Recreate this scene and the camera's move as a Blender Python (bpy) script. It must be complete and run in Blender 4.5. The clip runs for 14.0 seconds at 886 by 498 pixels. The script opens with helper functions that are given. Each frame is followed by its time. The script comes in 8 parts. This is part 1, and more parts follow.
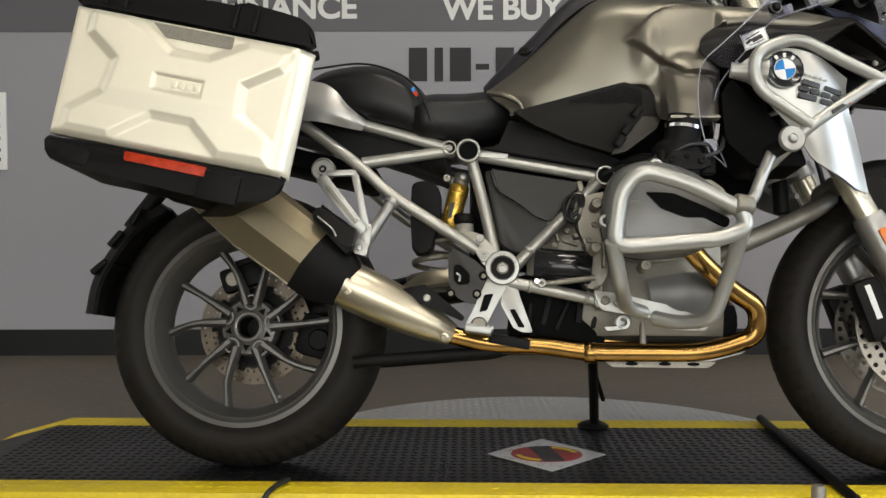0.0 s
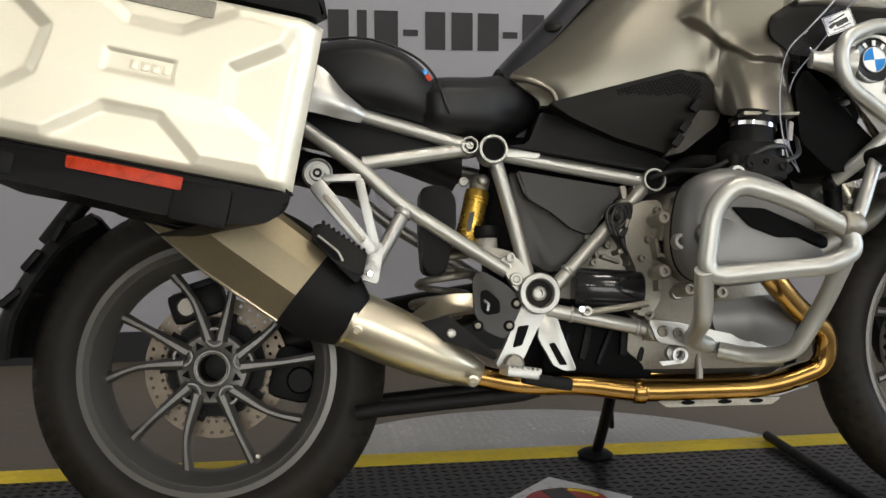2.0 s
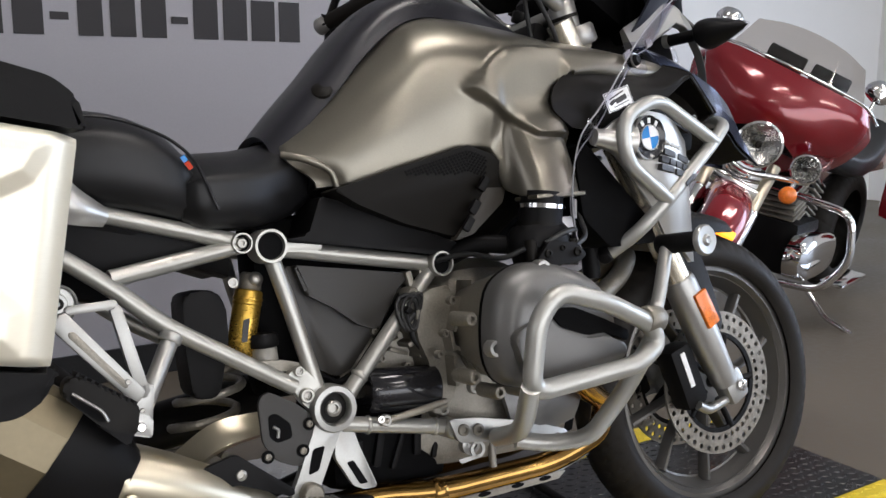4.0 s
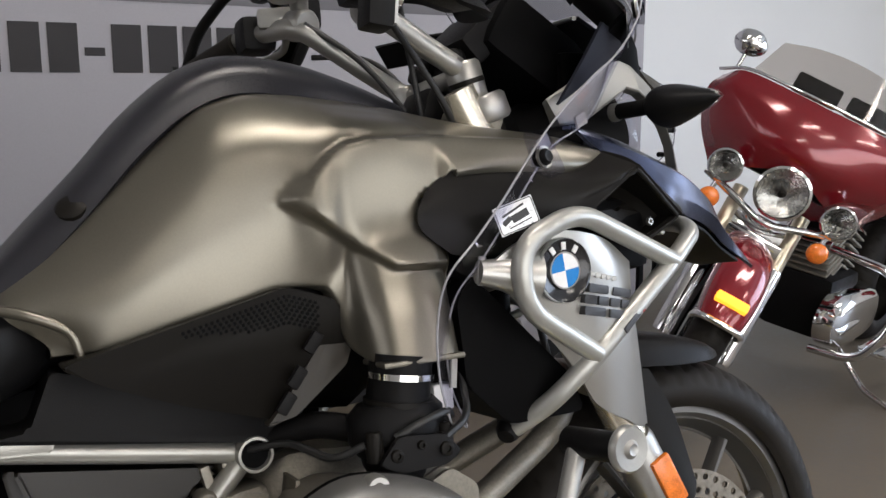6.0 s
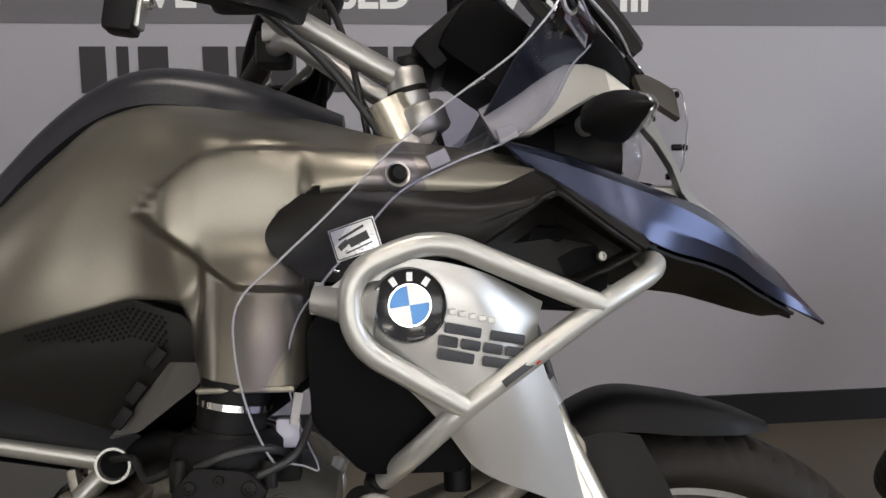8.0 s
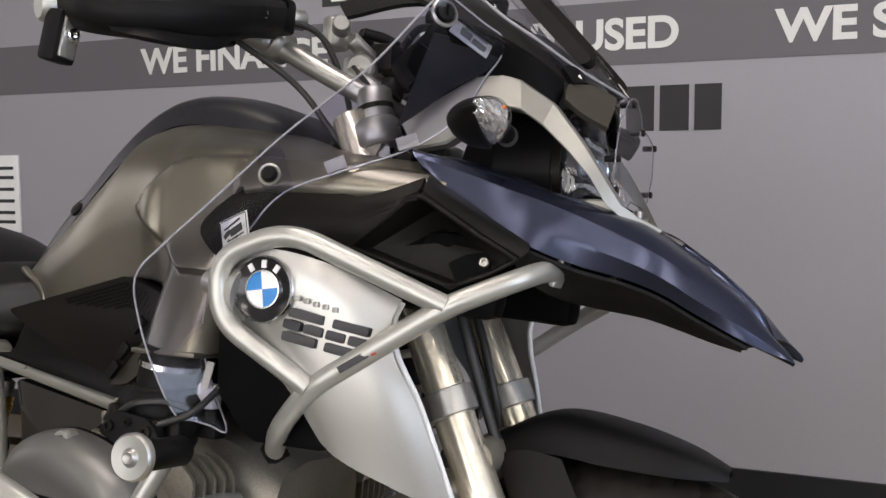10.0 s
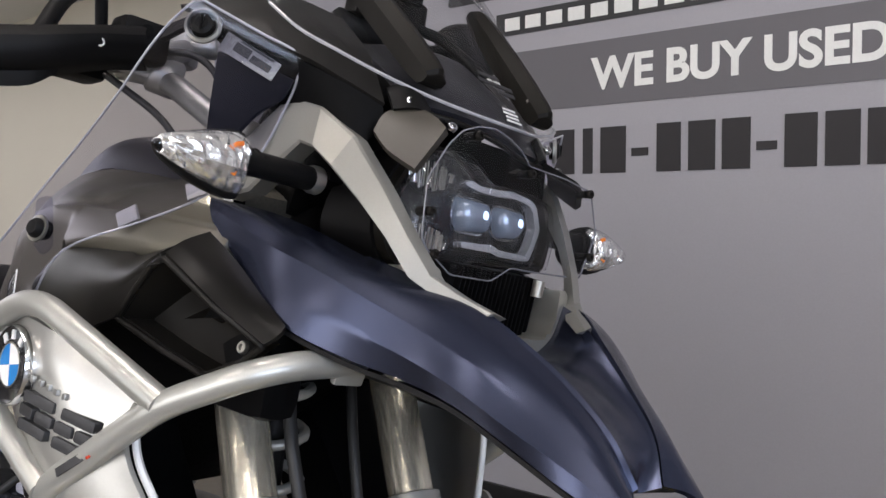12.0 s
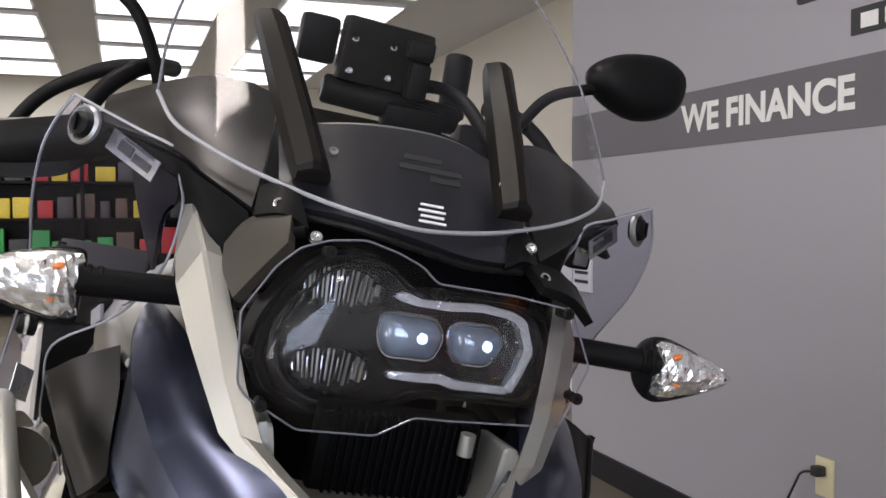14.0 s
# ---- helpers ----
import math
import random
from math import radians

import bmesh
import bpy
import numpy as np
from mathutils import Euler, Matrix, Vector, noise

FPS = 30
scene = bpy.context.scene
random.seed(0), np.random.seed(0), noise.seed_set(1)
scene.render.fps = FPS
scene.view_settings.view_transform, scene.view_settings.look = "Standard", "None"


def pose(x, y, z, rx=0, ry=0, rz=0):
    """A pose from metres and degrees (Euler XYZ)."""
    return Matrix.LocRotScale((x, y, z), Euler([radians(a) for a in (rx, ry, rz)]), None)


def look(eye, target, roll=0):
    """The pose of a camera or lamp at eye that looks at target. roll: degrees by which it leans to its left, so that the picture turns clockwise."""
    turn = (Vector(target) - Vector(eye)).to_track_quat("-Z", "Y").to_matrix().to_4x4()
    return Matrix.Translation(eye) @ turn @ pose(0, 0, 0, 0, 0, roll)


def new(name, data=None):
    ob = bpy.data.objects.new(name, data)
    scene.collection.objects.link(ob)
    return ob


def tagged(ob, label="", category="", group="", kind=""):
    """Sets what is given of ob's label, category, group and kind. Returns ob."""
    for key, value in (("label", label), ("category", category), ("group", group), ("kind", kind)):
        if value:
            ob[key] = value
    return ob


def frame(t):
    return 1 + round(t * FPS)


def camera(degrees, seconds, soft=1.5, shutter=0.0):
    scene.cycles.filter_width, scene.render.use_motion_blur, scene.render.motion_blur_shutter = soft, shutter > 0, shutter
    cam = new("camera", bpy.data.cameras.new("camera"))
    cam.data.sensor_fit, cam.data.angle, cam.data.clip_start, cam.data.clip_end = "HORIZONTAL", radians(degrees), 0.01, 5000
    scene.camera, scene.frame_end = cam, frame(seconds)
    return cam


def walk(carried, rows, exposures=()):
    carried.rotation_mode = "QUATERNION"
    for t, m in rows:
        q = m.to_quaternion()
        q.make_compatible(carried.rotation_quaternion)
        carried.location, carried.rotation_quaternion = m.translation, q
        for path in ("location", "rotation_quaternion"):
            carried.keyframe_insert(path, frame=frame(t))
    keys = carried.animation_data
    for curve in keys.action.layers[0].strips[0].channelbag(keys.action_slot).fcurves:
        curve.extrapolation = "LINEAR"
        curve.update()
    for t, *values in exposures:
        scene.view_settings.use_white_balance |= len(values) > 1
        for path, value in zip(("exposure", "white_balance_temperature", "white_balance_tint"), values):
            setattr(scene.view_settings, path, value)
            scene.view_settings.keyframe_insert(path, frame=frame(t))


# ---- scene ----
cam = camera(51.8, 14.0)
PATH = [
    (0, (0.004, 0.025, 0.636), (-0.001, 2.023, 0.545), -0.1),
    (0.5, (-0.059, 0.179, 0.66), (-0.066, 2.174, 0.528), -0.1),
    (1, (-0.128, 0.305, 0.7), (-0.102, 2.298, 0.539), -0.1),
    (1.5, (-0.201, 0.38, 0.713), (-0.065, 2.368, 0.54), -0.0),
    (2, (-0.311, 0.431, 0.732), (0.024, 2.394, 0.549), -0.0),
    (2.5, (-0.423, 0.518, 0.742), (0.067, 2.447, 0.548), -0.0),
    (3, (-0.518, 0.598, 0.819), (0.174, 2.458, 0.57), -0.0),
    (3.5, (-0.542, 0.67, 0.893), (0.387, 2.413, 0.578), 0.0),
    (4, (-0.484, 0.760, 0.989), (0.610, 2.400, 0.651), -0.1),
    (4.2, (-0.444, 0.796, 1.013), (0.663, 2.428, 0.680), -0.1),
    (6.3, (0.125, 1.058, 1.123), (1.070, 2.786, 0.779), -0.2),
    (6.5, (0.189, 1.059, 1.114), (1.066, 2.825, 0.778), -0.3),
    (7, (0.333, 1.03, 1.115), (1.037, 2.871, 0.775), -0.3),
    (7.5, (0.463, 0.997, 1.118), (0.955, 2.906, 0.78), -0.2),
    (7.7, (0.519, 0.984, 1.114), (0.907, 2.919, 0.794), -0.3),
    (9.8, (1.216, 0.957, 1.047), (0.579, 2.844, 0.868), -0.5),
    (10, (1.264, 0.993, 1.043), (0.52, 2.841, 0.878), -0.3),
    (10.5, (1.397, 1.134, 1.018), (0.426, 2.88, 0.919), -0.4),
    (11, (1.494, 1.238, 1.03), (0.335, 2.866, 0.949), -0.4),
    (11.5, (1.533, 1.384, 1.041), (0.26, 2.924, 0.959), 0.1),
    (12, (1.582, 1.511, 1.06), (0.236, 2.987, 0.975), -0.1),
    (12.5, (1.622, 1.661, 1.074), (0.117, 2.975, 0.988), 0.2),
    (13, (1.675, 1.786, 1.066), (0.004, 2.881, 0.979), 0.3),
    (13.5, (1.692, 1.877, 1.109), (-0.071, 2.817, 1.027), 0.3),
    (14, (1.666, 1.998, 1.152), (-0.218, 2.665, 1.073), -0.2),
]
EXPOSURES = [(0.0, 0.02, 6250, 10), (1.5, 0.13, 6250, 10), (4.0, 0.1, 5850, 16), (7.0, 0.08, 6100, 15), (10.0, 0.13, 6150, 17), (11.5, 0.22, 6000, 17), (13.0, 0.35, 6050, 17), (14.0, 0.32, 6100, 17)]
walk(cam, [(t, look(eye, target, roll)) for t, eye, target, roll in PATH], EXPOSURES)

# ---- world and lamps ----
world = bpy.data.worlds.new("showroom_world")
scene.world = world
world.use_nodes = True
wn = world.node_tree.nodes
sky = wn.new("ShaderNodeTexSky")
sky.sky_type = "NISHITA"
sky.sun_disc = False
sky.sun_elevation, sky.sun_rotation = radians(40), radians(60)
wn["Background"].inputs["Strength"].default_value = 0.12
world.node_tree.links.new(sky.outputs[0], wn["Background"].inputs["Color"])


def area_lamp(name, m, w, h, watts, colour):
    la = bpy.data.lights.new(name, "AREA")
    la.shape, la.size, la.size_y, la.energy, la.color = "RECTANGLE", w, h, watts, colour
    ob = new(name, la)
    ob.matrix_world = m
    return ob


WARM, COOL = (1.0, 0.90, 0.74), (0.80, 0.90, 1.0)
LIGHT_ROWS = [(0.6, -0.3), (3.6, -0.3), (0.6, 1.7), (3.6, 1.7), (-2.4, -2.8), (0.6, -2.2), (3.6, -2.2)]
CEIL = 3.3
for lx, ly in LIGHT_ROWS:
    area_lamp("ceiling_lamp", pose(lx, ly, CEIL - 0.10), 1.15, 0.28, 18.5, WARM)
# daylight through the shop front
area_lamp("window_daylight", look((7.3, -0.6, 1.55), (0.0, 1.2, 0.9)), 4.6, 2.2, 175, COOL)
area_lamp("window_daylight_front", look((1.0, -5.3, 1.42), (1.0, 0.0, 1.2)), 9.0, 2.6, 262, (1.0, 0.95, 0.84))
area_lamp("far_ceiling_lamp", pose(-7.0, 1.0, CEIL - 0.12), 5.0, 4.0, 60, (1.0, 0.97, 0.92))
area_lamp("far_ceiling_lamp", pose(-11.5, 1.0, CEIL - 0.12), 3.0, 5.0, 90, (1.0, 0.97, 0.92))


# ---- materials ----
def mat(name, colour, rough=0.5, metal=0.0, grain=60.0, vary=0.12, bump=0.05, blotch=4.0, coat=0.0, stretch=None, island=0.0, rvar=0.1, spec=0.5):
    """A surface with fine grain and broad stains; object coordinates are metres."""
    m = bpy.data.materials.new(name)
    m.use_nodes = True
    nt = m.node_tree
    n, lk = nt.nodes, nt.links.new
    b = n["Principled BSDF"]
    b.inputs["Metallic"].default_value = metal
    b.inputs["Specular IOR Level"].default_value = spec
    b.inputs["Coat Weight"].default_value = coat
    b.inputs["Coat Roughness"].default_value = 0.06
    tc = n.new("ShaderNodeTexCoord")
    mp = n.new("ShaderNodeMapping")
    mp.inputs["Scale"].default_value = stretch or (1, 1, 1)
    lk(tc.outputs["Object"], mp.inputs["Vector"])
    fine, broad = n.new("ShaderNodeTexNoise"), n.new("ShaderNodeTexNoise")
    fine.inputs["Scale"].default_value, fine.inputs["Detail"].default_value = grain, 6
    broad.inputs["Scale"].default_value, broad.inputs["Detail"].default_value = blotch, 4
    lk(mp.outputs[0], fine.inputs["Vector"])
    lk(tc.outputs["Object"], broad.inputs["Vector"])
    mixn = n.new("ShaderNodeMix")
    mixn.data_type = "FLOAT"
    mixn.inputs[0].default_value = 0.5
    lk(fine.outputs["Fac"], mixn.inputs[2])
    lk(broad.outputs["Fac"], mixn.inputs[3])
    ramp = n.new("ShaderNodeValToRGB")
    lo, hi = ramp.color_ramp.elements
    lo.position, hi.position = 0.36, 0.64
    lo.color = (*[c * (1 - vary) for c in colour], 1)
    hi.color = (*[min(1.0, c * (1 + vary)) for c in colour], 1)
    lk(mixn.outputs[0], ramp.inputs[0])
    lk(ramp.outputs[0], b.inputs["Base Color"])
    rr = n.new("ShaderNodeMapRange")
    rr.inputs["To Min"].default_value, rr.inputs["To Max"].default_value = max(0.02, rough - rvar), min(1, rough + rvar)
    rr.inputs["From Min"].default_value, rr.inputs["From Max"].default_value = 0.3, 0.7
    lk(mixn.outputs[0], rr.inputs["Value"])
    lk(rr.outputs[0], b.inputs["Roughness"])
    if bump:
        bp = n.new("ShaderNodeBump")
        bp.inputs["Strength"].default_value, bp.inputs["Distance"].default_value = bump, 0.002
        lk(fine.outputs["Fac"], bp.inputs["Height"])
        lk(bp.outputs[0], b.inputs["Normal"])
    return m


def glass_mat(name, tint=(1, 1, 1), rough=0.01, base=0.03, rim=0.55):
    """Clear sheet: straight through, with a surface gloss that grows at the rim."""
    m = bpy.data.materials.new(name)
    m.use_nodes = True
    nt = m.node_tree
    n, lk = nt.nodes, nt.links.new
    out = n["Material Output"]
    n.remove(n["Principled BSDF"])
    clear, gloss, lw, mx = n.new("ShaderNodeBsdfTransparent"), n.new("ShaderNodeBsdfGlossy"), n.new("ShaderNodeLayerWeight"), n.new("ShaderNodeMixShader")
    power, scale = n.new("ShaderNodeMath"), n.new("ShaderNodeMath")
    power.operation, scale.operation = "POWER", "MULTIPLY_ADD"
    power.inputs[1].default_value = 4.0
    scale.inputs[1].default_value, scale.inputs[2].default_value = rim, base
    clear.inputs["Color"].default_value = (*tint, 1)
    gloss.inputs["Roughness"].default_value = rough
    lw.inputs["Blend"].default_value = 0.5
    lk(lw.outputs["Facing"], power.inputs[0])
    lk(power.outputs[0], scale.inputs[0])
    lk(scale.outputs[0], mx.inputs[0])
    lk(clear.outputs[0], mx.inputs[1])
    lk(gloss.outputs[0], mx.inputs[2])
    lk(mx.outputs[0], out.inputs["Surface"])
    return m


def glow_mat(name, colour, strength):
    m = bpy.data.materials.new(name)
    m.use_nodes = True
    b = m.node_tree.nodes["Principled BSDF"]
    b.inputs["Base Color"].default_value = (*colour, 1)
    b.inputs["Emission Color"].default_value = (*colour, 1)
    b.inputs["Emission Strength"].default_value = strength
    return m


BRONZE = mat("satin_bronze_grey_paint", (0.205, 0.191, 0.156), 0.33, 0.8, 400, 0.05, 0.0, 3.0, rvar=0.03)
NAVY = mat("satin_dark_blue_paint", (0.037, 0.044, 0.080), 0.26, 0.85, 40, 0.012, 0.0, 2.0, coat=0.25, rvar=0.004, spec=0.5)
NAVY.node_tree.nodes["Principled BSDF"].inputs["Coat Roughness"].default_value = 0.27
COVERBLK = mat("dark_textured_cover", (0.016, 0.016, 0.020), 0.34, 0.0, 700, 0.2, 0.1, 6.0, spec=0.42)
ARMPAINT = mat("satin_grey_arm_paint", (0.30, 0.295, 0.272), 0.40, 0.7, 500, 0.03, 0.0, 6.0, rvar=0.02)
WINGPL = mat("dark_brown_grey_plastic", (0.013, 0.0122, 0.0113), 0.32, 0.0, 600, 0.12, 0.05, 6.0, rvar=0.03, spec=0.24)
WINGBLK = mat("satin_blue_black_plastic", (0.010, 0.011, 0.016), 0.30, 0.0, 500, 0.1, 0.0, 6.0, rvar=0.02, spec=0.35)
LENSGREY = mat("projector_glass", (0.24, 0.29, 0.37), 0.07, 0.35, 60, 0.15, 0.0, 40.0, coat=0.8, rvar=0.02)
SILVER = mat("silver_paint", (0.47, 0.465, 0.44), 0.34, 0.75, 500, 0.03, 0.0, 6.0, rvar=0.015)
BARPAINT = mat("grey_powder_coat", (0.44, 0.44, 0.41), 0.36, 0.6, 900, 0.06, 0.06, 9.0, rvar=0.05)
FRAMEPAINT = mat("frame_grey_paint", (0.40, 0.395, 0.36), 0.34, 0.65, 700, 0.06, 0.05, 9.0, rvar=0.05)
CASTALU = mat("cast_aluminium", (0.25, 0.232, 0.195), 0.46, 0.65, 260, 0.18, 0.30, 14.0)
BRIGHTALU = mat("bright_cast_aluminium", (0.39, 0.388, 0.368), 0.38, 0.8, 300, 0.04, 0.0, 14.0, rvar=0.02)
PANALU = mat("brushed_pannier_aluminium", (0.80, 0.75, 0.61), 0.36, 0.4, 90, 0.03, 0.02, 5.0, stretch=(1, 1, 14), rvar=0.04)
STEEL = mat("brushed_stainless_steel", (0.55, 0.50, 0.38), 0.30, 0.9, 140, 0.015, 0.0, 5.0, rvar=0.01)
TITAN = mat("brushed_muffler_steel", (0.215, 0.180, 0.112), 0.40, 0.62, 120, 0.05, 0.0, 7.0, rvar=0.01)
DULLSTEEL = mat("dull_bolt_steel", (0.34, 0.33, 0.30), 0.35, 0.8, 300, 0.05, 0.0, 9.0, rvar=0.03)
CHROME = mat("chrome", (0.80, 0.80, 0.80), 0.08, 1.0, 200, 0.02, 0.0, 6.0, rvar=0.03)
GOLDPIPE = mat("heat_tinted_header_pipe", (0.40, 0.235, 0.070), 0.16, 1.0, 14, 0.30, 0.0, 5.0, rvar=0.06)
GOLD = mat("gold_anodised", (0.62, 0.40, 0.07), 0.28, 0.9, 300, 0.06, 0.0, 9.0)
FORKGOLD = mat("bronze_fork_tube", (0.72, 0.67, 0.55), 0.26, 0.78, 300, 0.02, 0.0, 9.0, rvar=0.004)
BLACKPL = mat("textured_black_plastic", (0.0060, 0.0058, 0.0060), 0.46, 0.0, 900, 0.25, 0.20, 10.0, spec=0.12)
GREYPL = mat("dark_grey_plastic", (0.0085, 0.0076, 0.0064), 0.42, 0.0, 900, 0.15, 0.12, 8.0, spec=0.12)
TABGREY = mat("grey_brown_plastic", (0.036, 0.032, 0.026), 0.42, 0.0, 900, 0.1, 0.08, 8.0, spec=0.25)
DUCTPL = mat("brown_black_satin_plastic", (0.010, 0.0092, 0.0082), 0.36, 0.0, 700, 0.08, 0.0, 6.0, rvar=0.05, spec=0.13)
BLACKGLOSS = mat("black_gloss", (0.012, 0.012, 0.014), 0.14, 0.0, 300, 0.2, 0.02, 8.0, rvar=0.05)
VOID = mat("shade_and_part_black", (0.003, 0.003, 0.0033), 0.6, 0.0, 200, 0.3, 0.1, 8.0, spec=0.06)
RUBBER = mat("tyre_rubber", (0.0135, 0.0117, 0.0098), 0.55, 0.0, 500, 0.25, 0.15, 12.0, spec=0.15)
VINYL = mat("black_seat_vinyl", (0.007, 0.007, 0.0075), 0.36, 0.0, 1100, 0.15, 0.18, 9.0, rvar=0.04, spec=0.33)
RIMGREY = mat("grey_wheel_paint", (0.125, 0.120, 0.112), 0.38, 0.6, 500, 0.06, 0.03, 9.0)
COVERGREY = mat("grey_cover_paint", (0.155, 0.153, 0.148), 0.40, 0.5, 500, 0.05, 0.03, 9.0, rvar=0.04)
DISCGREY = mat("front_disc_steel", (0.26, 0.24, 0.205), 0.38, 0.85, 160, 0.15, 0.05, 20.0)
DISCSTEEL = mat("shaded_rear_disc_steel", (0.10, 0.082, 0.062), 0.40, 0.9, 160, 0.18, 0.05, 20.0)
WHITEPL = mat("white_paint", (0.78, 0.78, 0.77), 0.35, 0.0, 300, 0.04, 0.02, 9.0)
BADGEBLUE = mat("blue_enamel", (0.02, 0.20, 0.55), 0.2, 0.0, 300, 0.05, 0.0, 9.0)
REDREFL = mat("red_reflector", (0.42, 0.034, 0.008), 0.30, 0.0, 420, 0.25, 0.25, 60.0, spec=0.2)
LABELGREY = mat("worn_foil_label", (0.20, 0.20, 0.20), 0.40, 0.5, 400, 0.25, 0.05, 60.0)
PANELGREY = mat("satin_grey_brown_panel", (0.024, 0.022, 0.019), 0.38, 0.0, 800, 0.12, 0.08, 8.0, spec=0.32)
CLOUDY = mat("cloudy_plastic_bottle", (0.26, 0.25, 0.22), 0.35, 0.0, 200, 0.1, 0.0, 20.0)
ORANGE = mat("orange_reflector", (0.80, 0.20, 0.02), 0.2, 0.0, 420, 0.25, 0.3, 60.0, coat=0.5)
CLEAR = glass_mat("clear_acrylic", (0.955, 0.955, 0.965), 0.03, 0.016, 0.22)
DEFLECT = glass_mat("pale_smoke_acrylic", (0.84, 0.84, 0.90), 0.03, 0.022, 0.14)
ACRYLICRIM = mat("polished_acrylic_rim", (0.34, 0.34, 0.36), 0.12, 0.0, 100, 0.1, 0.0, 9.0)
PADGREY = mat("pale_foam_pad", (0.34, 0.33, 0.32), 0.6, 0.0, 200, 0.1, 0.05, 9.0)
LIGHTSTRIP = mat("ribbed_light_strip", (0.62, 0.64, 0.68), 0.22, 0.7, 300, 0.15, 0.3, 30.0)
SPARKLE = mat("bright_faceted_reflector", (0.86, 0.85, 0.82), 0.16, 0.85, 90, 0.12, 0.6, 30.0)
CLEAREDGE = mat("acrylic_edge", (0.15, 0.15, 0.17), 0.15, 0.0, 100, 0.1, 0.0, 9.0)
SMOKE = glass_mat("tinted_screen", (0.80, 0.77, 0.74), 0.03, 0.04, 0.5)
LENS = glass_mat("lamp_lens", (0.97, 0.97, 0.98), 0.02, 0.05, 0.6)
REFLECTOR = mat("lamp_reflector", (0.75, 0.75, 0.75), 0.10, 1.0, 60, 0.1, 0.4, 30.0)
BOWLMET = mat("faceted_lamp_bowl", (0.62, 0.62, 0.58), 0.24, 0.95, 90, 0.2, 0.9, 30.0)
LED = glow_mat("led_lamp_light", (0.62, 0.80, 1.0), 1.5)
AMBERLED = glow_mat("amber_led", (1.0, 0.42, 0.02), 1.6)
RED = mat("deep_red_gloss_paint", (0.20, 0.008, 0.014), 0.16, 0.25, 300, 0.06, 0.01, 2.0, coat=0.8, rvar=0.03)
STICKER = mat("silver_foil_label", (0.66, 0.67, 0.68), 0.32, 0.5, 300, 0.08, 0.02, 30.0)
INK = mat("black_ink", (0.02, 0.02, 0.022), 0.5, 0.0, 300, 0.15, 0.0, 20.0)

WALLGREY = mat("grey_wall_paint", (0.29, 0.282, 0.305), 0.62, 0.0, 180, 0.035, 0.08, 0.8)
BANDGREY = mat("dark_grey_wall_band", (0.105, 0.10, 0.11), 0.60, 0.0, 180, 0.04, 0.08, 0.9)
DIGITGREY = mat("charcoal_wall_lettering", (0.022, 0.020, 0.022), 0.55, 0.0, 180, 0.1, 0.04, 2.0, spec=0.3)
LETTERWHITE = mat("white_wall_lettering", (0.66, 0.66, 0.64), 0.55, 0.0, 180, 0.05, 0.04, 2.0)
WHITEWALL = mat("white_wall_paint", (0.84, 0.84, 0.83), 0.6, 0.0, 150, 0.04, 0.08, 0.7)
CREAMWALL = mat("cream_wall_paint", (0.66, 0.62, 0.52), 0.6, 0.0, 150, 0.05, 0.08, 0.7)
BASEB = mat("black_rubber_baseboard", (0.010, 0.010, 0.011), 0.42, 0.0, 200, 0.2, 0.05, 3.0, spec=0.3)
CONCRETE = mat("sealed_brown_concrete", (0.112, 0.094, 0.070), 0.50, 0.0, 35, 0.25, 0.12, 1.6, rvar=0.15)
CEILM = mat("white_ceiling_panels", (0.70, 0.70, 0.68), 0.8, 0.0, 120, 0.05, 0.2, 1.0)
TREADBLACK = mat("black_tread_plate", (0.007, 0.007, 0.0075), 0.34, 0.0, 200, 0.25, 0.10, 5.0, spec=0.4)
TREADALU = mat("aluminium_tread_plate", (0.56, 0.56, 0.56), 0.42, 0.6, 160, 0.12, 0.10, 4.0)
YELLOW = mat("yellow_tread_paint", (0.70, 0.53, 0.015), 0.45, 0.0, 120, 0.10, 0.10, 5.0)
CABLE = mat("black_cable", (0.015, 0.015, 0.015), 0.5, 0.0, 200, 0.2, 0.05, 9.0)
IVORY = mat("ivory_plastic", (0.62, 0.56, 0.36), 0.4, 0.0, 200, 0.05, 0.02, 9.0)
CARD = mat("brown_cardboard", (0.36, 0.20, 0.09), 0.8, 0.0, 90, 0.12, 0.1, 5.0)
TUBELIGHT = glow_mat("lamp_diffuser", (1.0, 0.93, 0.80), 6.0)
PANELLIGHT = glow_mat("ceiling_panel_diffuser", (1.0, 0.98, 0.94), 1.3)
BLUECLOTH = mat("pale_blue_plastic_bag", (0.30, 0.45, 0.62), 0.5, 0.0, 60, 0.2, 0.3, 9.0)


# ---- mesh helpers ----
def part(name, bm, material, parent=None, label="", smooth=45):
    """Link a bmesh as one mesh object, under a thing or a part."""
    bmesh.ops.recalc_face_normals(bm, faces=bm.faces[:])
    me = bpy.data.meshes.new(name)
    bm.to_mesh(me)
    bm.free()
    me.materials.append(material)
    if smooth:
        me.shade_smooth()
        me.set_sharp_from_angle(angle=radians(smooth))
    ob = new(name, me)
    if parent:
        ob.parent = parent
    if label:
        ob["label"] = label
    return ob


def holder(name, m, label, category, group=""):
    ob = new(name)
    ob.empty_display_size = 0.1
    ob.matrix_world = m
    return tagged(ob, label, category, group)


def mirror_y(bm):
    for v in bm.verts:
        v.co.y = -v.co.y
    return bm


def both(make, name, material, parent, label=""):
    """A right-hand part and its left-hand twin."""
    a = part(name, make(), material, parent, label)
    b = part(name, mirror_y(make()), material, parent, label)
    return a, b


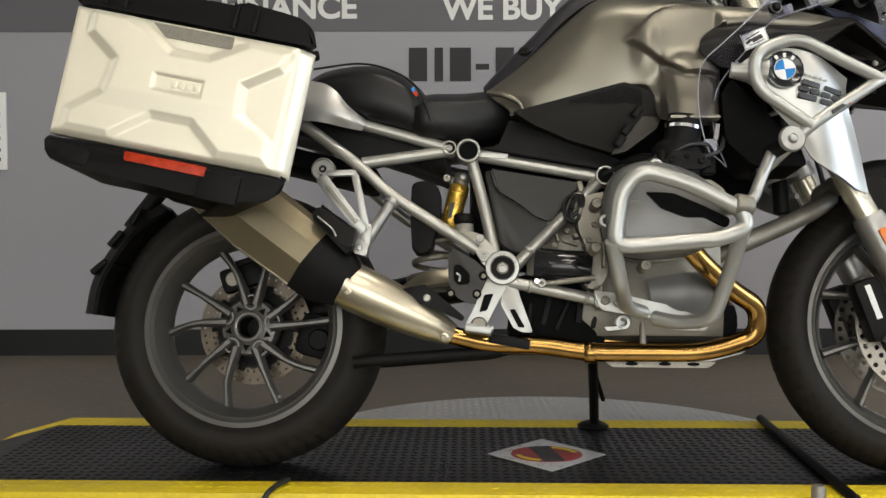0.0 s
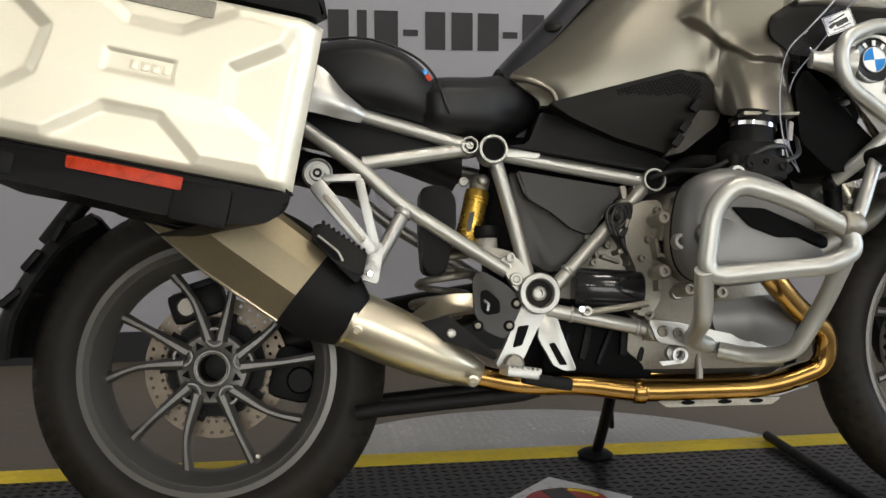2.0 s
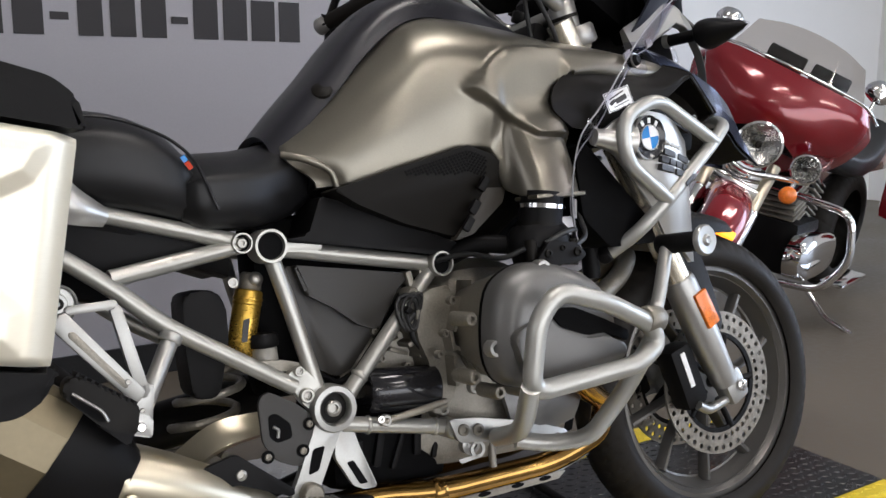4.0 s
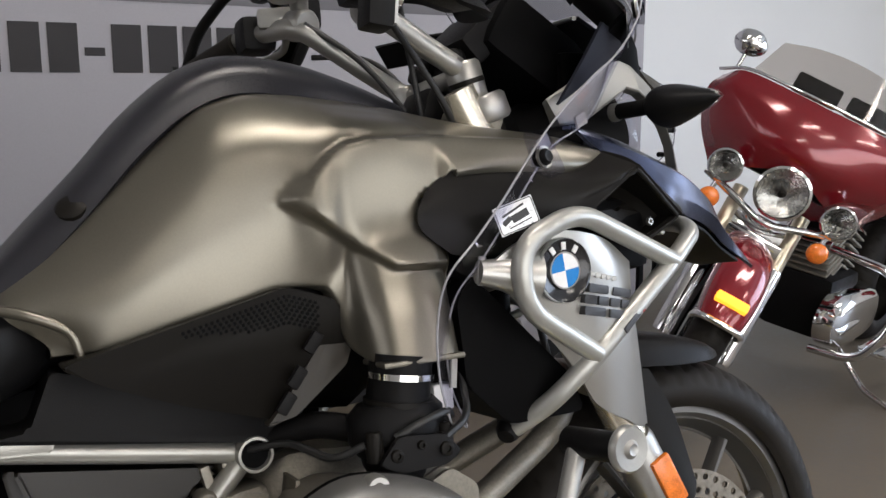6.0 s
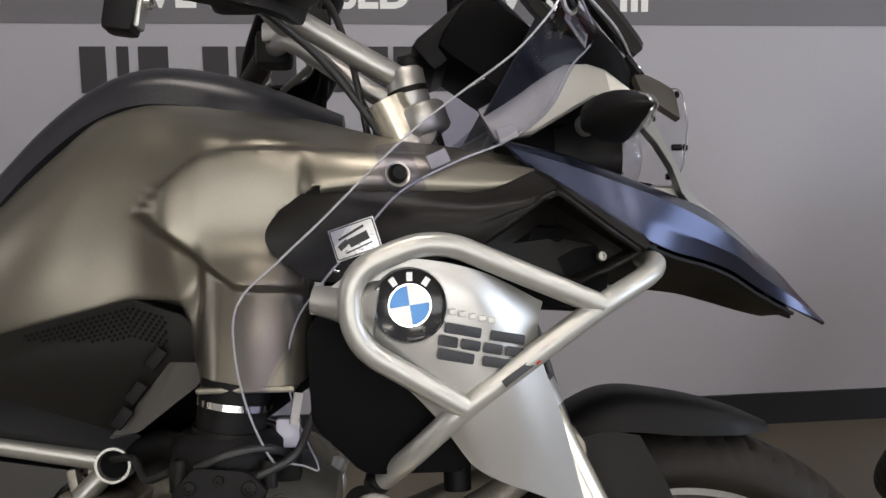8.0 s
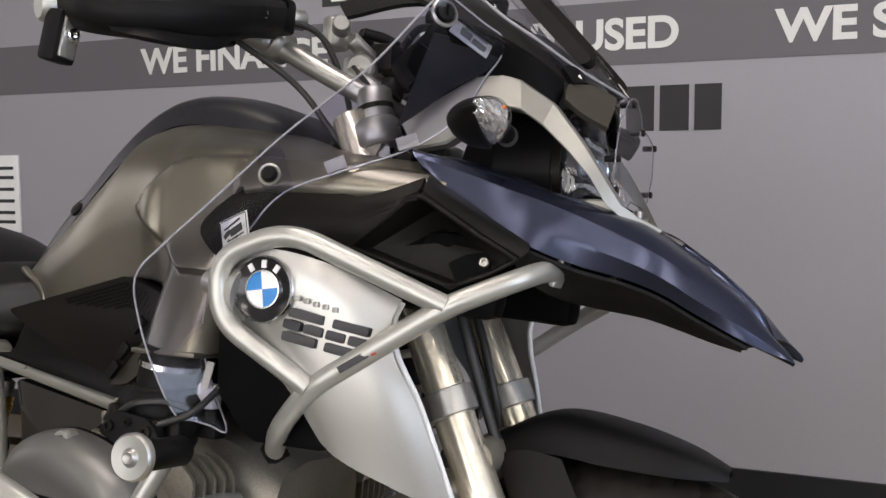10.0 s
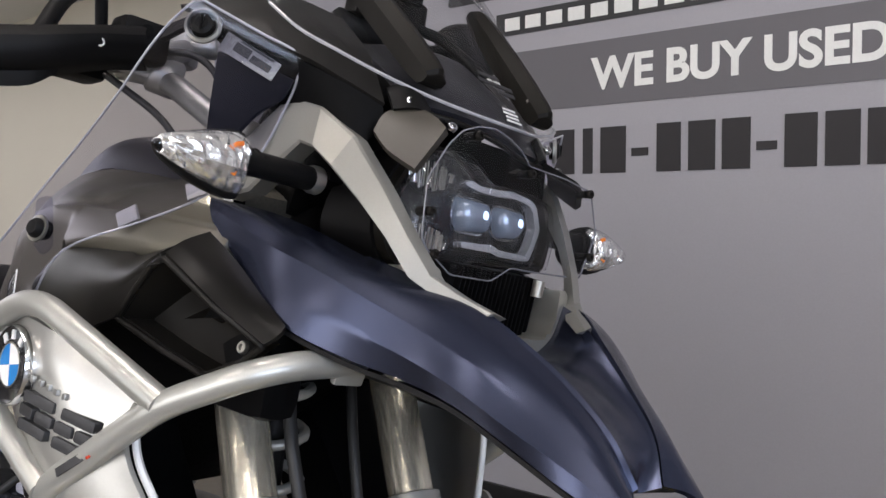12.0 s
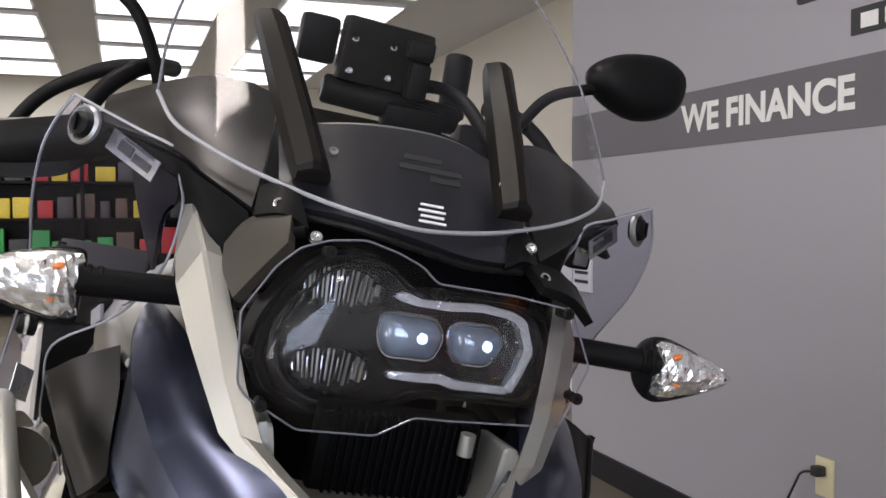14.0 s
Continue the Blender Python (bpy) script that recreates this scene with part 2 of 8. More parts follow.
def rounded(pts, fil, n=6, closed=False):
    pts = [Vector(p) for p in pts]
    res = []
    k = len(pts)
    for i, p in enumerate(pts):
        if not closed and i in (0, k - 1):
            res.append(p)
            continue
        a, b = pts[i - 1] - p, pts[(i + 1) % k] - p
        f = min(fil, a.length * 0.48, b.length * 0.48)
        s, e = p + a.normalized() * f, p + b.normalized() * f
        for j in range(n + 1):
            t = j / n
            res.append(s * (1 - t) ** 2 + p * 2 * t * (1 - t) + e * t * t)
    return res


def tube(pts, r, fil=0.03, seg=14, closed=False, bm=None, n=6):
    """A bent tube along a path; r may be a list, one for each given point (no bends then)."""
    bm = bm or bmesh.new()
    radii = None
    if isinstance(r, (list, tuple)):
        path, radii = [Vector(p) for p in pts], list(r)
    else:
        path = rounded(pts, fil, n, closed) if len(pts) > 2 else [Vector(p) for p in pts]
        radii = [r] * len(path)
    rings, up = [], None
    k = len(path)
    for i, p in enumerate(path):
        if closed:
            d = (path[(i + 1) % k] - path[i - 1]).normalized()
        else:
            d = (path[min(i + 1, k - 1)] - path[max(i - 1, 0)]).normalized()
        if up is None:
            up = d.orthogonal().normalized()
        up = (up - d * up.dot(d)).normalized()
        side = d.cross(up)
        rings.append([bm.verts.new(p + (up * math.cos(2 * math.pi * j / seg) + side * math.sin(2 * math.pi * j / seg)) * radii[i]) for j in range(seg)])
    for i in range(k if closed else k - 1):
        a, b = rings[i], rings[(i + 1) % k]
        for j in range(seg):
            bm.faces.new((a[j], a[(j + 1) % seg], b[(j + 1) % seg], b[j]))
    if not closed:
        bm.faces.new(rings[0])
        bm.faces.new(rings[-1])
    return bm


def lathe(profile, m=None, seg=32, bm=None, closed=False, cap=True):
    """Turn (radius, height) rows round the local z axis."""
    bm = bm or bmesh.new()
    m = m or Matrix()
    rings = []
    for r, h in profile:
        if r < 1e-6:
            rings.append([bm.verts.new(m @ Vector((0, 0, h)))])
        else:
            rings.append([bm.verts.new(m @ Vector((r * math.cos(2 * math.pi * j / seg), r * math.sin(2 * math.pi * j / seg), h))) for j in range(seg)])
    pairs = list(zip(rings, rings[1:])) + ([(rings[-1], rings[0])] if closed else [])
    for a, b in pairs:
        for j in range(seg):
            q = [a[j % len(a)], a[(j + 1) % len(a)], b[(j + 1) % len(b)], b[j % len(b)]]
            q = list(dict.fromkeys(q))
            if len(q) > 2:
                bm.faces.new(q)
    if not closed and cap:
        for ring in (rings[0], rings[-1]):
            if len(ring) > 2:
                bm.faces.new(ring)
    return bm


def aim(p, d):
    """A frame at p whose z axis runs along d."""
    return Matrix.Translation(p) @ Vector(d).to_track_quat("Z", "Y").to_matrix().to_4x4()


def rod(a, b, r, seg=16, bm=None, chamfer=0.0):
    a, b = Vector(a), Vector(b)
    h, c = (b - a).length, chamfer
    prof = [(r - c, 0), (r, c), (r, h - c), (r - c, h)] if c else [(r, 0), (r, h)]
    return lathe(prof, aim(a, b - a), seg, bm)


def box(size, m=None, bevel=0.004, bm=None):
    own = bmesh.new()
    bmesh.ops.create_cube(own, size=1)
    for v in own.verts:
        v.co = Vector((v.co.x * size[0], v.co.y * size[1], v.co.z * size[2]))
    if bevel:
        bmesh.ops.bevel(own, geom=own.edges[:], offset=min(bevel, min(size) * 0.45), segments=2, affect="EDGES", profile=0.6)
    bmesh.ops.transform(own, matrix=m or Matrix(), verts=own.verts)
    return join(bm, own)


def join(bm, other):
    if bm is None:
        return other
    tmp = bpy.data.meshes.new("tmp")
    other.to_mesh(tmp)
    other.free()
    bm.from_mesh(tmp)
    bpy.data.meshes.remove(tmp)
    return bm


def plate(outline, y0, y1, fil=0.0, bevel=0.003, bm=None, m=None):
    """An outline in x and z, from y0 to y1, with softened rims; y values may be functions of (x, z)."""
    own = bmesh.new()
    pts = [Vector((x, 0, z)) for x, z in outline]
    if fil:
        pts = rounded(pts, fil, 4, True)
    fy = (lambda v: lambda x, z: v)
    f0 = y0 if callable(y0) else fy(y0)
    f1 = y1 if callable(y1) else fy(y1)
    va = [own.verts.new((p.x, f0(p.x, p.z), p.z)) for p in pts]
    vb = [own.verts.new((p.x, f1(p.x, p.z), p.z)) for p in pts]
    own.faces.new(va)
    own.faces.new(vb)
    k = len(pts)
    for i in range(k):
        own.faces.new((va[i], va[(i + 1) % k], vb[(i + 1) % k], vb[i]))
    if bevel:
        rim = [e for e in own.edges if len(e.link_faces) == 2 and any(len(f.verts) == k and k > 4 or f in own.faces[:2] for f in e.link_faces)]
        bmesh.ops.bevel(own, geom=rim, offset=bevel, segments=2, affect="EDGES", profile=0.6)
    if m:
        bmesh.ops.transform(own, matrix=m, verts=own.verts)
    return join(bm, own)


def catmull(a, b, c, d, t):
    return 0.5 * ((2 * b) + (c - a) * t + (2 * a - 5 * b + 4 * c - d) * t * t + (3 * b - a - 3 * c + d) * t ** 3)


def spline(pts, n):
    """A smooth row through the points; a point given twice makes a crease."""
    pts = [Vector(p) for p in pts]
    res = []
    for i in range(len(pts) - 1):
        a, b, c, d = pts[max(i - 1, 0)], pts[i], pts[i + 1], pts[min(i + 2, len(pts) - 1)]
        if (b - c).length < 1e-6:
            continue
        if (a - b).length < 1e-6:
            a = b * 2 - c
        if (d - c).length < 1e-6:
            d = c * 2 - b
        res += [catmull(a, b, c, d, j / n) for j in range(n)]
    return res + [pts[-1]]


def patch(net, n=6, thick=0.004, bm=None, rim=True):
    """A smooth curved sheet through a net of points, with thickness."""
    own = bmesh.new()
    rows = [spline(r, n) for r in net]
    cols = [spline([r[i] for r in rows], n) for i in range(len(rows[0]))]
    nu, nv = len(cols), len(cols[0])
    norm = [[None] * nv for _ in range(nu)]
    for i in range(nu):
        for j in range(nv):
            du = cols[min(i + 1, nu - 1)][j] - cols[max(i - 1, 0)][j]
            dv = cols[i][min(j + 1, nv - 1)] - cols[i][max(j - 1, 0)]
            c = du.cross(dv)
            norm[i][j] = c.normalized() if c.length > 1e-10 else Vector((0, 0, 1))
    va = [[own.verts.new(cols[i][j]) for j in range(nv)] for i in range(nu)]
    vb = [[own.verts.new(cols[i][j] - norm[i][j] * thick) for j in range(nv)] for i in range(nu)]
    for i in range(nu - 1):
        for j in range(nv - 1):
            own.faces.new((va[i][j], va[i + 1][j], va[i + 1][j + 1], va[i][j + 1]))
            own.faces.new((vb[i][j], vb[i][j + 1], vb[i + 1][j + 1], vb[i + 1][j]))
    for i in range(nu - 1):
        own.faces.new((va[i][0], vb[i][0], vb[i + 1][0], va[i + 1][0]))
        own.faces.new((va[i][-1], va[i + 1][-1], vb[i + 1][-1], vb[i][-1]))
    for j in range(nv - 1):
        own.faces.new((va[0][j], va[0][j + 1], vb[0][j + 1], vb[0][j]))
        own.faces.new((va[-1][j], vb[-1][j], vb[-1][j + 1], va[-1][j + 1]))
    bmesh.ops.remove_doubles(own, verts=own.verts, dist=1e-5)
    return join(bm, own)


def loft(rings, n=1, caps=True, bm=None, smooth_rows=True):
    """A skin over closed rings with equal counts; n steps between rings."""
    bm = bm or bmesh.new()
    k = len(rings[0])
    rings = [[Vector(p) for p in r] for r in rings]
    if n > 1:
        cols = [spline([r[j] for r in rings], n) for j in range(k)]
        rings = [[c[i] for c in cols] for i in range(len(cols[0]))]
    vs = [[bm.verts.new(p) for p in r] for r in rings]
    for a, b in zip(vs, vs[1:]):
        for j in range(k):
            bm.faces.new((a[j], a[(j + 1) % k], b[(j + 1) % k], b[j]))
    if caps:
        bm.faces.new(vs[0])
        bm.faces.new(vs[-1])
    return bm


def ring_of(pts, n=4):
    """A smooth closed ring through points."""
    pts = [Vector(p) for p in pts]
    k = len(pts)
    return [catmull(pts[i - 1], pts[i], pts[(i + 1) % k], pts[(i + 2) % k], j / n) for i in range(k) for j in range(n)]


def pierced_ring(r0, r1, h, count, rows, hole, m, arc=1.0):
    """A flat ring with real holes, round the local z axis."""
    bm = bmesh.new()
    da, dr = 2 * math.pi * arc / count, (r1 - r0) / rows
    for zc in (0, h):
        for i in range(count):
            for k in range(rows):
                shift = 0.5 * da * (k % 2)
                a0 = i * da + shift
                rc, ac = r0 + (k + 0.5) * dr, a0 + da / 2
                outer, inner = [], []
                for j in range(8):
                    u, v = ((-1, -1), (0, -1), (1, -1), (1, 0), (1, 1), (0, 1), (-1, 1), (-1, 0))[j]
                    r, a = rc + v * dr / 2, ac + u * da / 2
                    outer.append(bm.verts.new(m @ Vector((r * math.cos(a), r * math.sin(a), zc))))
                    q = math.hypot(u, v)
                    r, a = rc + v / q * hole, ac + u / q * hole / rc
                    inner.append(bm.verts.new(m @ Vector((r * math.cos(a), r * math.sin(a), zc))))
                for j in range(8):
                    bm.faces.new((outer[j], outer[(j + 1) % 8], inner[(j + 1) % 8], inner[j]))
    n = 72
    for r in (r0, r1):
        lo = [bm.verts.new(m @ Vector((r * math.cos(2 * math.pi * j / n), r * math.sin(2 * math.pi * j / n), 0))) for j in range(n)]
        up = [bm.verts.new(m @ Vector((r * math.cos(2 * math.pi * j / n), r * math.sin(2 * math.pi * j / n), h))) for j in range(n)]
        for j in range(n):
            bm.faces.new((lo[j], lo[(j + 1) % n], up[(j + 1) % n], up[j]))
    return bm


def wording(text, size, depth, m, bold=0.0, squeeze=1.0):
    """Letters of the built-in font as a mesh, standing in local x and z."""
    cu = bpy.data.curves.new("lettering", "FONT")
    cu.body, cu.size, cu.extrude, cu.offset = text, size, depth, bold
    tmp = bpy.data.objects.new("lettering", cu)
    scene.collection.objects.link(tmp)
    me = bpy.data.meshes.new_from_object(tmp.evaluated_get(bpy.context.evaluated_depsgraph_get()))
    bm = bmesh.new()
    bm.from_mesh(me)
    bpy.data.objects.remove(tmp)
    bpy.data.meshes.remove(me)
    bmesh.ops.transform(bm, matrix=m @ Matrix.Diagonal((squeeze, 1, 1, 1)), verts=bm.verts)
    return bm


def bolt(p, d, r=0.008, h=0.006):
    """A socket-head bolt."""
    m = aim(p, d)
    return lathe([(r, 0), (r, h * 0.8), (r * 0.85, h), (r * 0.5, h), (r * 0.45, h * 0.4), (0, h * 0.4)], m, 14)


# ---- setting ----
def slab(name, x0, x1, y0, y1, z0, z1, material, label="", bevel=0.0, parent=None):
    bm = box((x1 - x0, y1 - y0, z1 - z0), Matrix.Translation(((x0 + x1) / 2, (y0 + y1) / 2, (z0 + z1) / 2)), bevel)
    ob = part(name, bm, material, parent, smooth=0)
    return ob if parent else tagged(ob, label, kind="structure")


WY, WX0, WX1 = 3.948, -2.07, 2.72
slab("floor", -14, 8, -6, 7, -0.1, 0.0, CONCRETE, "brown sealed concrete showroom floor with scuffs")
slab("ceiling", -14, 8, -6, 7, CEIL, CEIL + 0.1, CEILM, "white showroom ceiling")
slab("wall_north", WX0, WX1, WY, WY + 0.16, 0.0, CEIL, WALLGREY, "light grey painted display wall with lettering")
slab("wall_band", WX0, WX1 - 0.001, WY - 0.003, WY - 0.0005, 1.385, 1.585, BANDGREY, "dark grey painted band on the display wall")
slab("baseboard", WX0, WX1, WY - 0.012, WY - 0.001, 0.0, 0.112, BASEB, "black rubber baseboard along the grey wall")
slab("wall_north_return", WX1 - 0.16, WX1, WY + 0.16, 5.6, 0.0, CEIL, WALLGREY, "grey end of the display wall")
slab("wall_back_right", WX1 - 0.16, 8, 5.6, 5.75, 0.0, CEIL, WHITEWALL, "bright white painted wall behind the red motorcycle")
slab("wall_back_left", -14, WX0, 6.2, 6.35, 0.0, CEIL, CREAMWALL, "cream painted wall beyond the display wall")
slab("wall_back_left_return", WX0, WX0 + 0.16, WY + 0.16, 6.35, 0.0, CEIL, WALLGREY, "grey end of the display wall")
slab("wall_west", -14.15, -14, -6, 7, 0.0, CEIL, CREAMWALL, "cream painted wall at the far end of the showroom")
for nm, a, b, lo, hi in (("wall_east_low", -6, 7, 0, 0.45), ("wall_east_high", -6, 7, 2.75, CEIL), ("wall_east_pier", -6, -3.0, 0.45, 2.75), ("wall_east_pier_2", 1.8, 7, 0.45, 2.75)):
    slab(nm, 7.5, 7.65, a, b, lo, hi, WHITEWALL, "white wall round the shop window")
for nm, a, b, lo, hi in (("wall_south_low", -14, 7.5, 0, 0.06), ("wall_south_high", -14, 7.5, 2.82, CEIL), ("wall_south_pier", -14, -3.6, 0.06, 2.82), ("wall_south_pier_2", 5.6, 7.5, 0.06, 2.82)):
    slab(nm, a, b, -5.65, -5.5, lo, hi, WHITEWALL, "white wall round the shop front window")


def window(name, m, w, h):
    ob = tagged(part(name, box((w, 0.05, 0.06), m @ Matrix.Translation((0, 0, -h / 2)), 0.004), BLACKPL), "shop window in a black frame", kind="structure")
    part("window_frame", box((w, 0.05, 0.06), m @ Matrix.Translation((0, 0, h / 2)), 0.004), BLACKPL, ob)
    for dx in (-w / 2, 0, w / 2):
        part("window_frame", box((0.06, 0.05, h), m @ Matrix.Translation((dx, 0, 0)), 0.004), BLACKPL, ob)
    for dx in (-w / 4, w / 4):
        pane = part("pane", box((w / 2 - 0.06, 0.006, h - 0.06), m @ Matrix.Translation((dx, 0, 0)), 0), CLEAR, ob)
        pane.visible_shadow = False


window("window_1", pose(7.57, -0.6, 1.6, 0, 0, 90), 4.8, 2.3)
window("window_2", pose(1.0, -5.57, 1.44), 9.2, 2.76)

for lx, ly in LIGHT_ROWS:
    lamp = holder("ceiling_light", pose(lx, ly, CEIL), "white ceiling light with a long diffuser", "ceiling light", "ceiling lights")
    part("housing", box((1.26, 0.36, 0.06), pose(0, 0, -0.03), 0.006), WHITEPL, lamp)
    part("diffuser", box((1.18, 0.30, 0.02), pose(0, 0, -0.07), 0.005), TUBELIGHT, lamp)
for lx in (-6.4, -8.0, -9.6, -11.2, -12.8):
    for ly in (-1.2, 0.6, 2.4, 4.2):
        lamp = holder("ceiling_light", pose(lx, ly, CEIL), "bright square ceiling light panel far back in the showroom", "ceiling light", "far ceiling lights")
        part("housing", box((1.24, 1.24, 0.04), pose(0, 0, -0.02), 0.006), WHITEPL, lamp)
        part("diffuser", box((1.18, 1.18, 0.02), pose(0, 0, -0.045), 0.005), PANELLIGHT, lamp)


# lettering on the display wall
def wall_words(text, x0, x1, z0, cap, material):
    probe = wording(text, 1.0, 0.0, Matrix(), 0.031)
    xs, ys = [v.co.x for v in probe.verts], [v.co.y for v in probe.verts]
    lo, wid, hi = min(xs), max(xs) - min(xs), max(ys)
    probe.free()
    sx, sz = (x1 - x0) / wid, cap / hi
    m = Matrix.Translation((x0 - lo * sx, WY - 0.004, z0)) @ Matrix(((sx, 0, 0, 0), (0, 0, 1, 0), (0, sz, 0, 0), (0, 0, 0, 1)))
    bm = wording(text, 1.0, 0.001, m, 0.031)
    return tagged(part("wall_lettering", bm, material, smooth=0), "white painted words %s on a dark band" % text.lower(), kind="structure")


wall_words("WE FINANCE", -1.21, -0.37, 1.443, 0.097, LETTERWHITE)
wall_words("WE BUY USED", -0.01, 0.87, 1.437, 0.097, LETTERWHITE)
wall_words("WE SHIP", 1.15, 1.70, 1.432, 0.097, LETTERWHITE)
digits = tagged(part("wall_numerals", box((0.001, 0.001, 0.001), pose(-0.148, WY - 0.002, 1.176), 0), DIGITGREY, smooth=0), "charcoal number row painted on the grey wall as bars", kind="structure")
for x0, x1 in ((-0.150, -0.072), (-0.040, -0.004), (0.025, 0.115), (0.22, 0.298), (0.322, 0.405), (0.425, 0.508), (0.603, 0.690), (0.710, 0.798), (0.815, 0.905), (0.922, 1.003)):
    part("numeral_bar", box((x1 - x0, 0.003, 0.142), pose((x0 + x1) / 2, WY - 0.0025, 1.245), 0.001), DIGITGREY, digits, smooth=0)
for x0, x1 in ((0.135, 0.192), (0.525, 0.583)):
    part("dash_bar", box((x1 - x0, 0.003, 0.024), pose((x0 + x1) / 2, WY - 0.0025, 1.235), 0.001), DIGITGREY, digits, smooth=0)
strip = tagged(part("wall_strip", box((1.50, 0.003, 0.075), pose(0.36, WY - 0.0025, 1.682), 0.001), INK, smooth=0), "black painted strip with a row of white bars", kind="structure")
for i in range(17):
    part("lettering_bar", box((0.062, 0.002, 0.042), pose(-0.32 + i * 0.085, WY - 0.0055, 1.680), 0.001), LETTERWHITE, strip, smooth=0)
crest = plate([(-0.62, 1.775), (1.35, 1.775), (1.25, 2.02), (0.9, 2.12), (-0.2, 2.12), (-0.52, 1.98)], WY - 0.003, WY - 0.001, 0.03, 0)
tagged(part("wall_emblem", crest, INK, smooth=0), "large black painted shop emblem high on the wall", kind="structure")

plaque = holder("wall_plaque", pose(-1.955, WY, 0.965), "white framed notice hung on the grey wall", "sign")
part("board", box((0.17, 0.012, 0.33), pose(0, -0.007, 0), 0.003), WHITEPL, plaque)
for z in (0.11, 0.07, 0.02, -0.03, -0.08, -0.12):
    part("text_bar", box((0.12, 0.002, 0.014), pose(0, -0.0145, z), 0), INK, plaque, smooth=0)

outlet = holder("wall_outlet", pose(-0.465, WY, 0.37), "ivory wall outlet with a black plug in it", "outlet")
part("cover", box((0.072, 0.008, 0.116), pose(0, -0.005, 0), 0.003), IVORY, outlet)
part("plug", box((0.03, 0.035, 0.03), pose(-0.004, -0.027, 0.02), 0.006), CABLE, outlet, "black plug")
part("cord", tube([(-0.004, -0.04, 0.02), (-0.05, -0.05, 0.01), (-0.14, -0.03, -0.12), (-0.25, -0.02, -0.30), (-0.34, -0.03, -0.362)], 0.004, 0.05, 8), CABLE, outlet, "black cord")


# ---- turntable and runway ----
def tread(nx, ny, x0, x1, y0, y1, z, keep=None, size=0.013, wide=0.0038, high=0.0016):
    """Raised lugs of a tread plate, turned to and fro."""
    verts, faces = [], []
    for i in range(nx):
        for j in range(ny):
            cx, cy = x0 + (i + 0.5) * (x1 - x0) / nx, y0 + (j + 0.5) * (y1 - y0) / ny
            if keep and not keep(cx, cy):
                continue
            a = radians(28 if (i + j) % 2 else -28)
            ux, uy = math.cos(a), math.sin(a)
            k = len(verts)
            for s, w, h in ((-1, 0, 0), (-0.3, 1, 0), (0.3, 1, 0), (1, 0, 0), (0.3, -1, 0), (-0.3, -1, 0), (-0.4, 0, 1), (0.4, 0, 1)):
                verts.append((cx + ux * s * size - uy * w * wide, cy + uy * s * size + ux * w * wide, z + h * high))
            for f in ((0, 1, 6), (1, 2, 7, 6), (2, 3, 7), (3, 4, 7), (4, 5, 6, 7), (5, 0, 6)):
                faces.append([k + q for q in f])
    me = bpy.data.meshes.new("lugs")
    me.from_pydata(verts, [], faces)
    return me


def lug_part(me, material, parent):
    me.materials.append(material)
    ob = new("tread_pattern", me)
    ob.parent = parent
    ob["kind"] = "stuff"
    return ob


table = holder("turntable", pose(0.28, 2.22, 0.0), "round aluminium tread plate turntable on the floor", "turntable")
part("disc", lathe([(0.0, 0.0), (0.755, 0.0), (0.76, 0.004), (0.76, 0.016), (0.755, 0.020), (0.0, 0.020)], seg=96), TREADALU, table)
lug_part(tread(64, 64, -0.76, 0.76, -0.76, 0.76, 0.0205, lambda x, y: x * x + y * y < 0.55 and abs(y) > 0.30, 0.010, 0.0036, 0.0016), TREADALU, table)

RUN = pose(0.28, 2.21, 0.0, 0, 0, -1.4)
runway = holder("runway", RUN, "black tread plate runway with yellow edges", "runway")
RX0, RX1, RW = -1.50, 1.36, 0.335
part("deck", plate([(RX0, 0.0), (RX0 + 0.16, 0.044), (RX1 - 0.03, 0.044), (RX1, 0.0)], -RW + 0.085, RW - 0.085, 0, 0.002), TREADBLACK, runway)
for sgn in (-1, 1):
    o, i = sgn * RW, sgn * (RW - 0.085)
    part("edge_stripe", plate([(RX0, 0.0), (RX0 + 0.16, 0.0445), (RX1 - 0.03, 0.0445), (RX1, 0.0)], o, i, 0, 0.002), YELLOW, runway, "yellow painted tread plate edge")
    ya, yb = sorted((o, i))
    lug_part(tread(110, 3, RX0 + 0.16, RX1 - 0.03, ya, yb, 0.0446, None, 0.011, 0.0042, 0.0016), YELLOW, runway)
lug_part(tread(112, 20, RX0 + 0.16, RX1 - 0.03, -RW + 0.085, RW - 0.085, 0.0441, None, 0.011, 0.0040, 0.0018), TREADBLACK, runway)

decal = holder("floor_decal", pose(0.245, 2.18, 0.0462, 0, 0, -1.4), "worn silver diamond shaped sticker with a red oval", "sticker")
part("diamond", plate([(-0.142, 0.0), (0, 0.143), (0.142, 0.0), (0, -0.143)], 0.0, 0.0012, 0.004, 0, m=Matrix(((1, 0, 0, 0), (0, 0, 1, 0), (0, 1, 0, 0), (0, 0, 0, 1)))), STICKER, decal)
DECALRED = mat("worn_red_print", (0.30, 0.03, 0.03), 0.5, 0.0, 60, 0.35, 0.0, 20.0)
flatm = Matrix.Translation((0, 0, 0.0012)) @ Matrix.Diagonal((1, 0.82, 1, 1))
part("oval", lathe([(0.0, 0.0), (0.085, 0.0), (0.085, 0.0008), (0.0, 0.0008)], flatm, 40), DECALRED, decal)
part("band_mark", box((0.05, 0.13, 0.001), pose(0, 0, 0.0026, 0, 0, 12), 0), INK, decal, smooth=0)
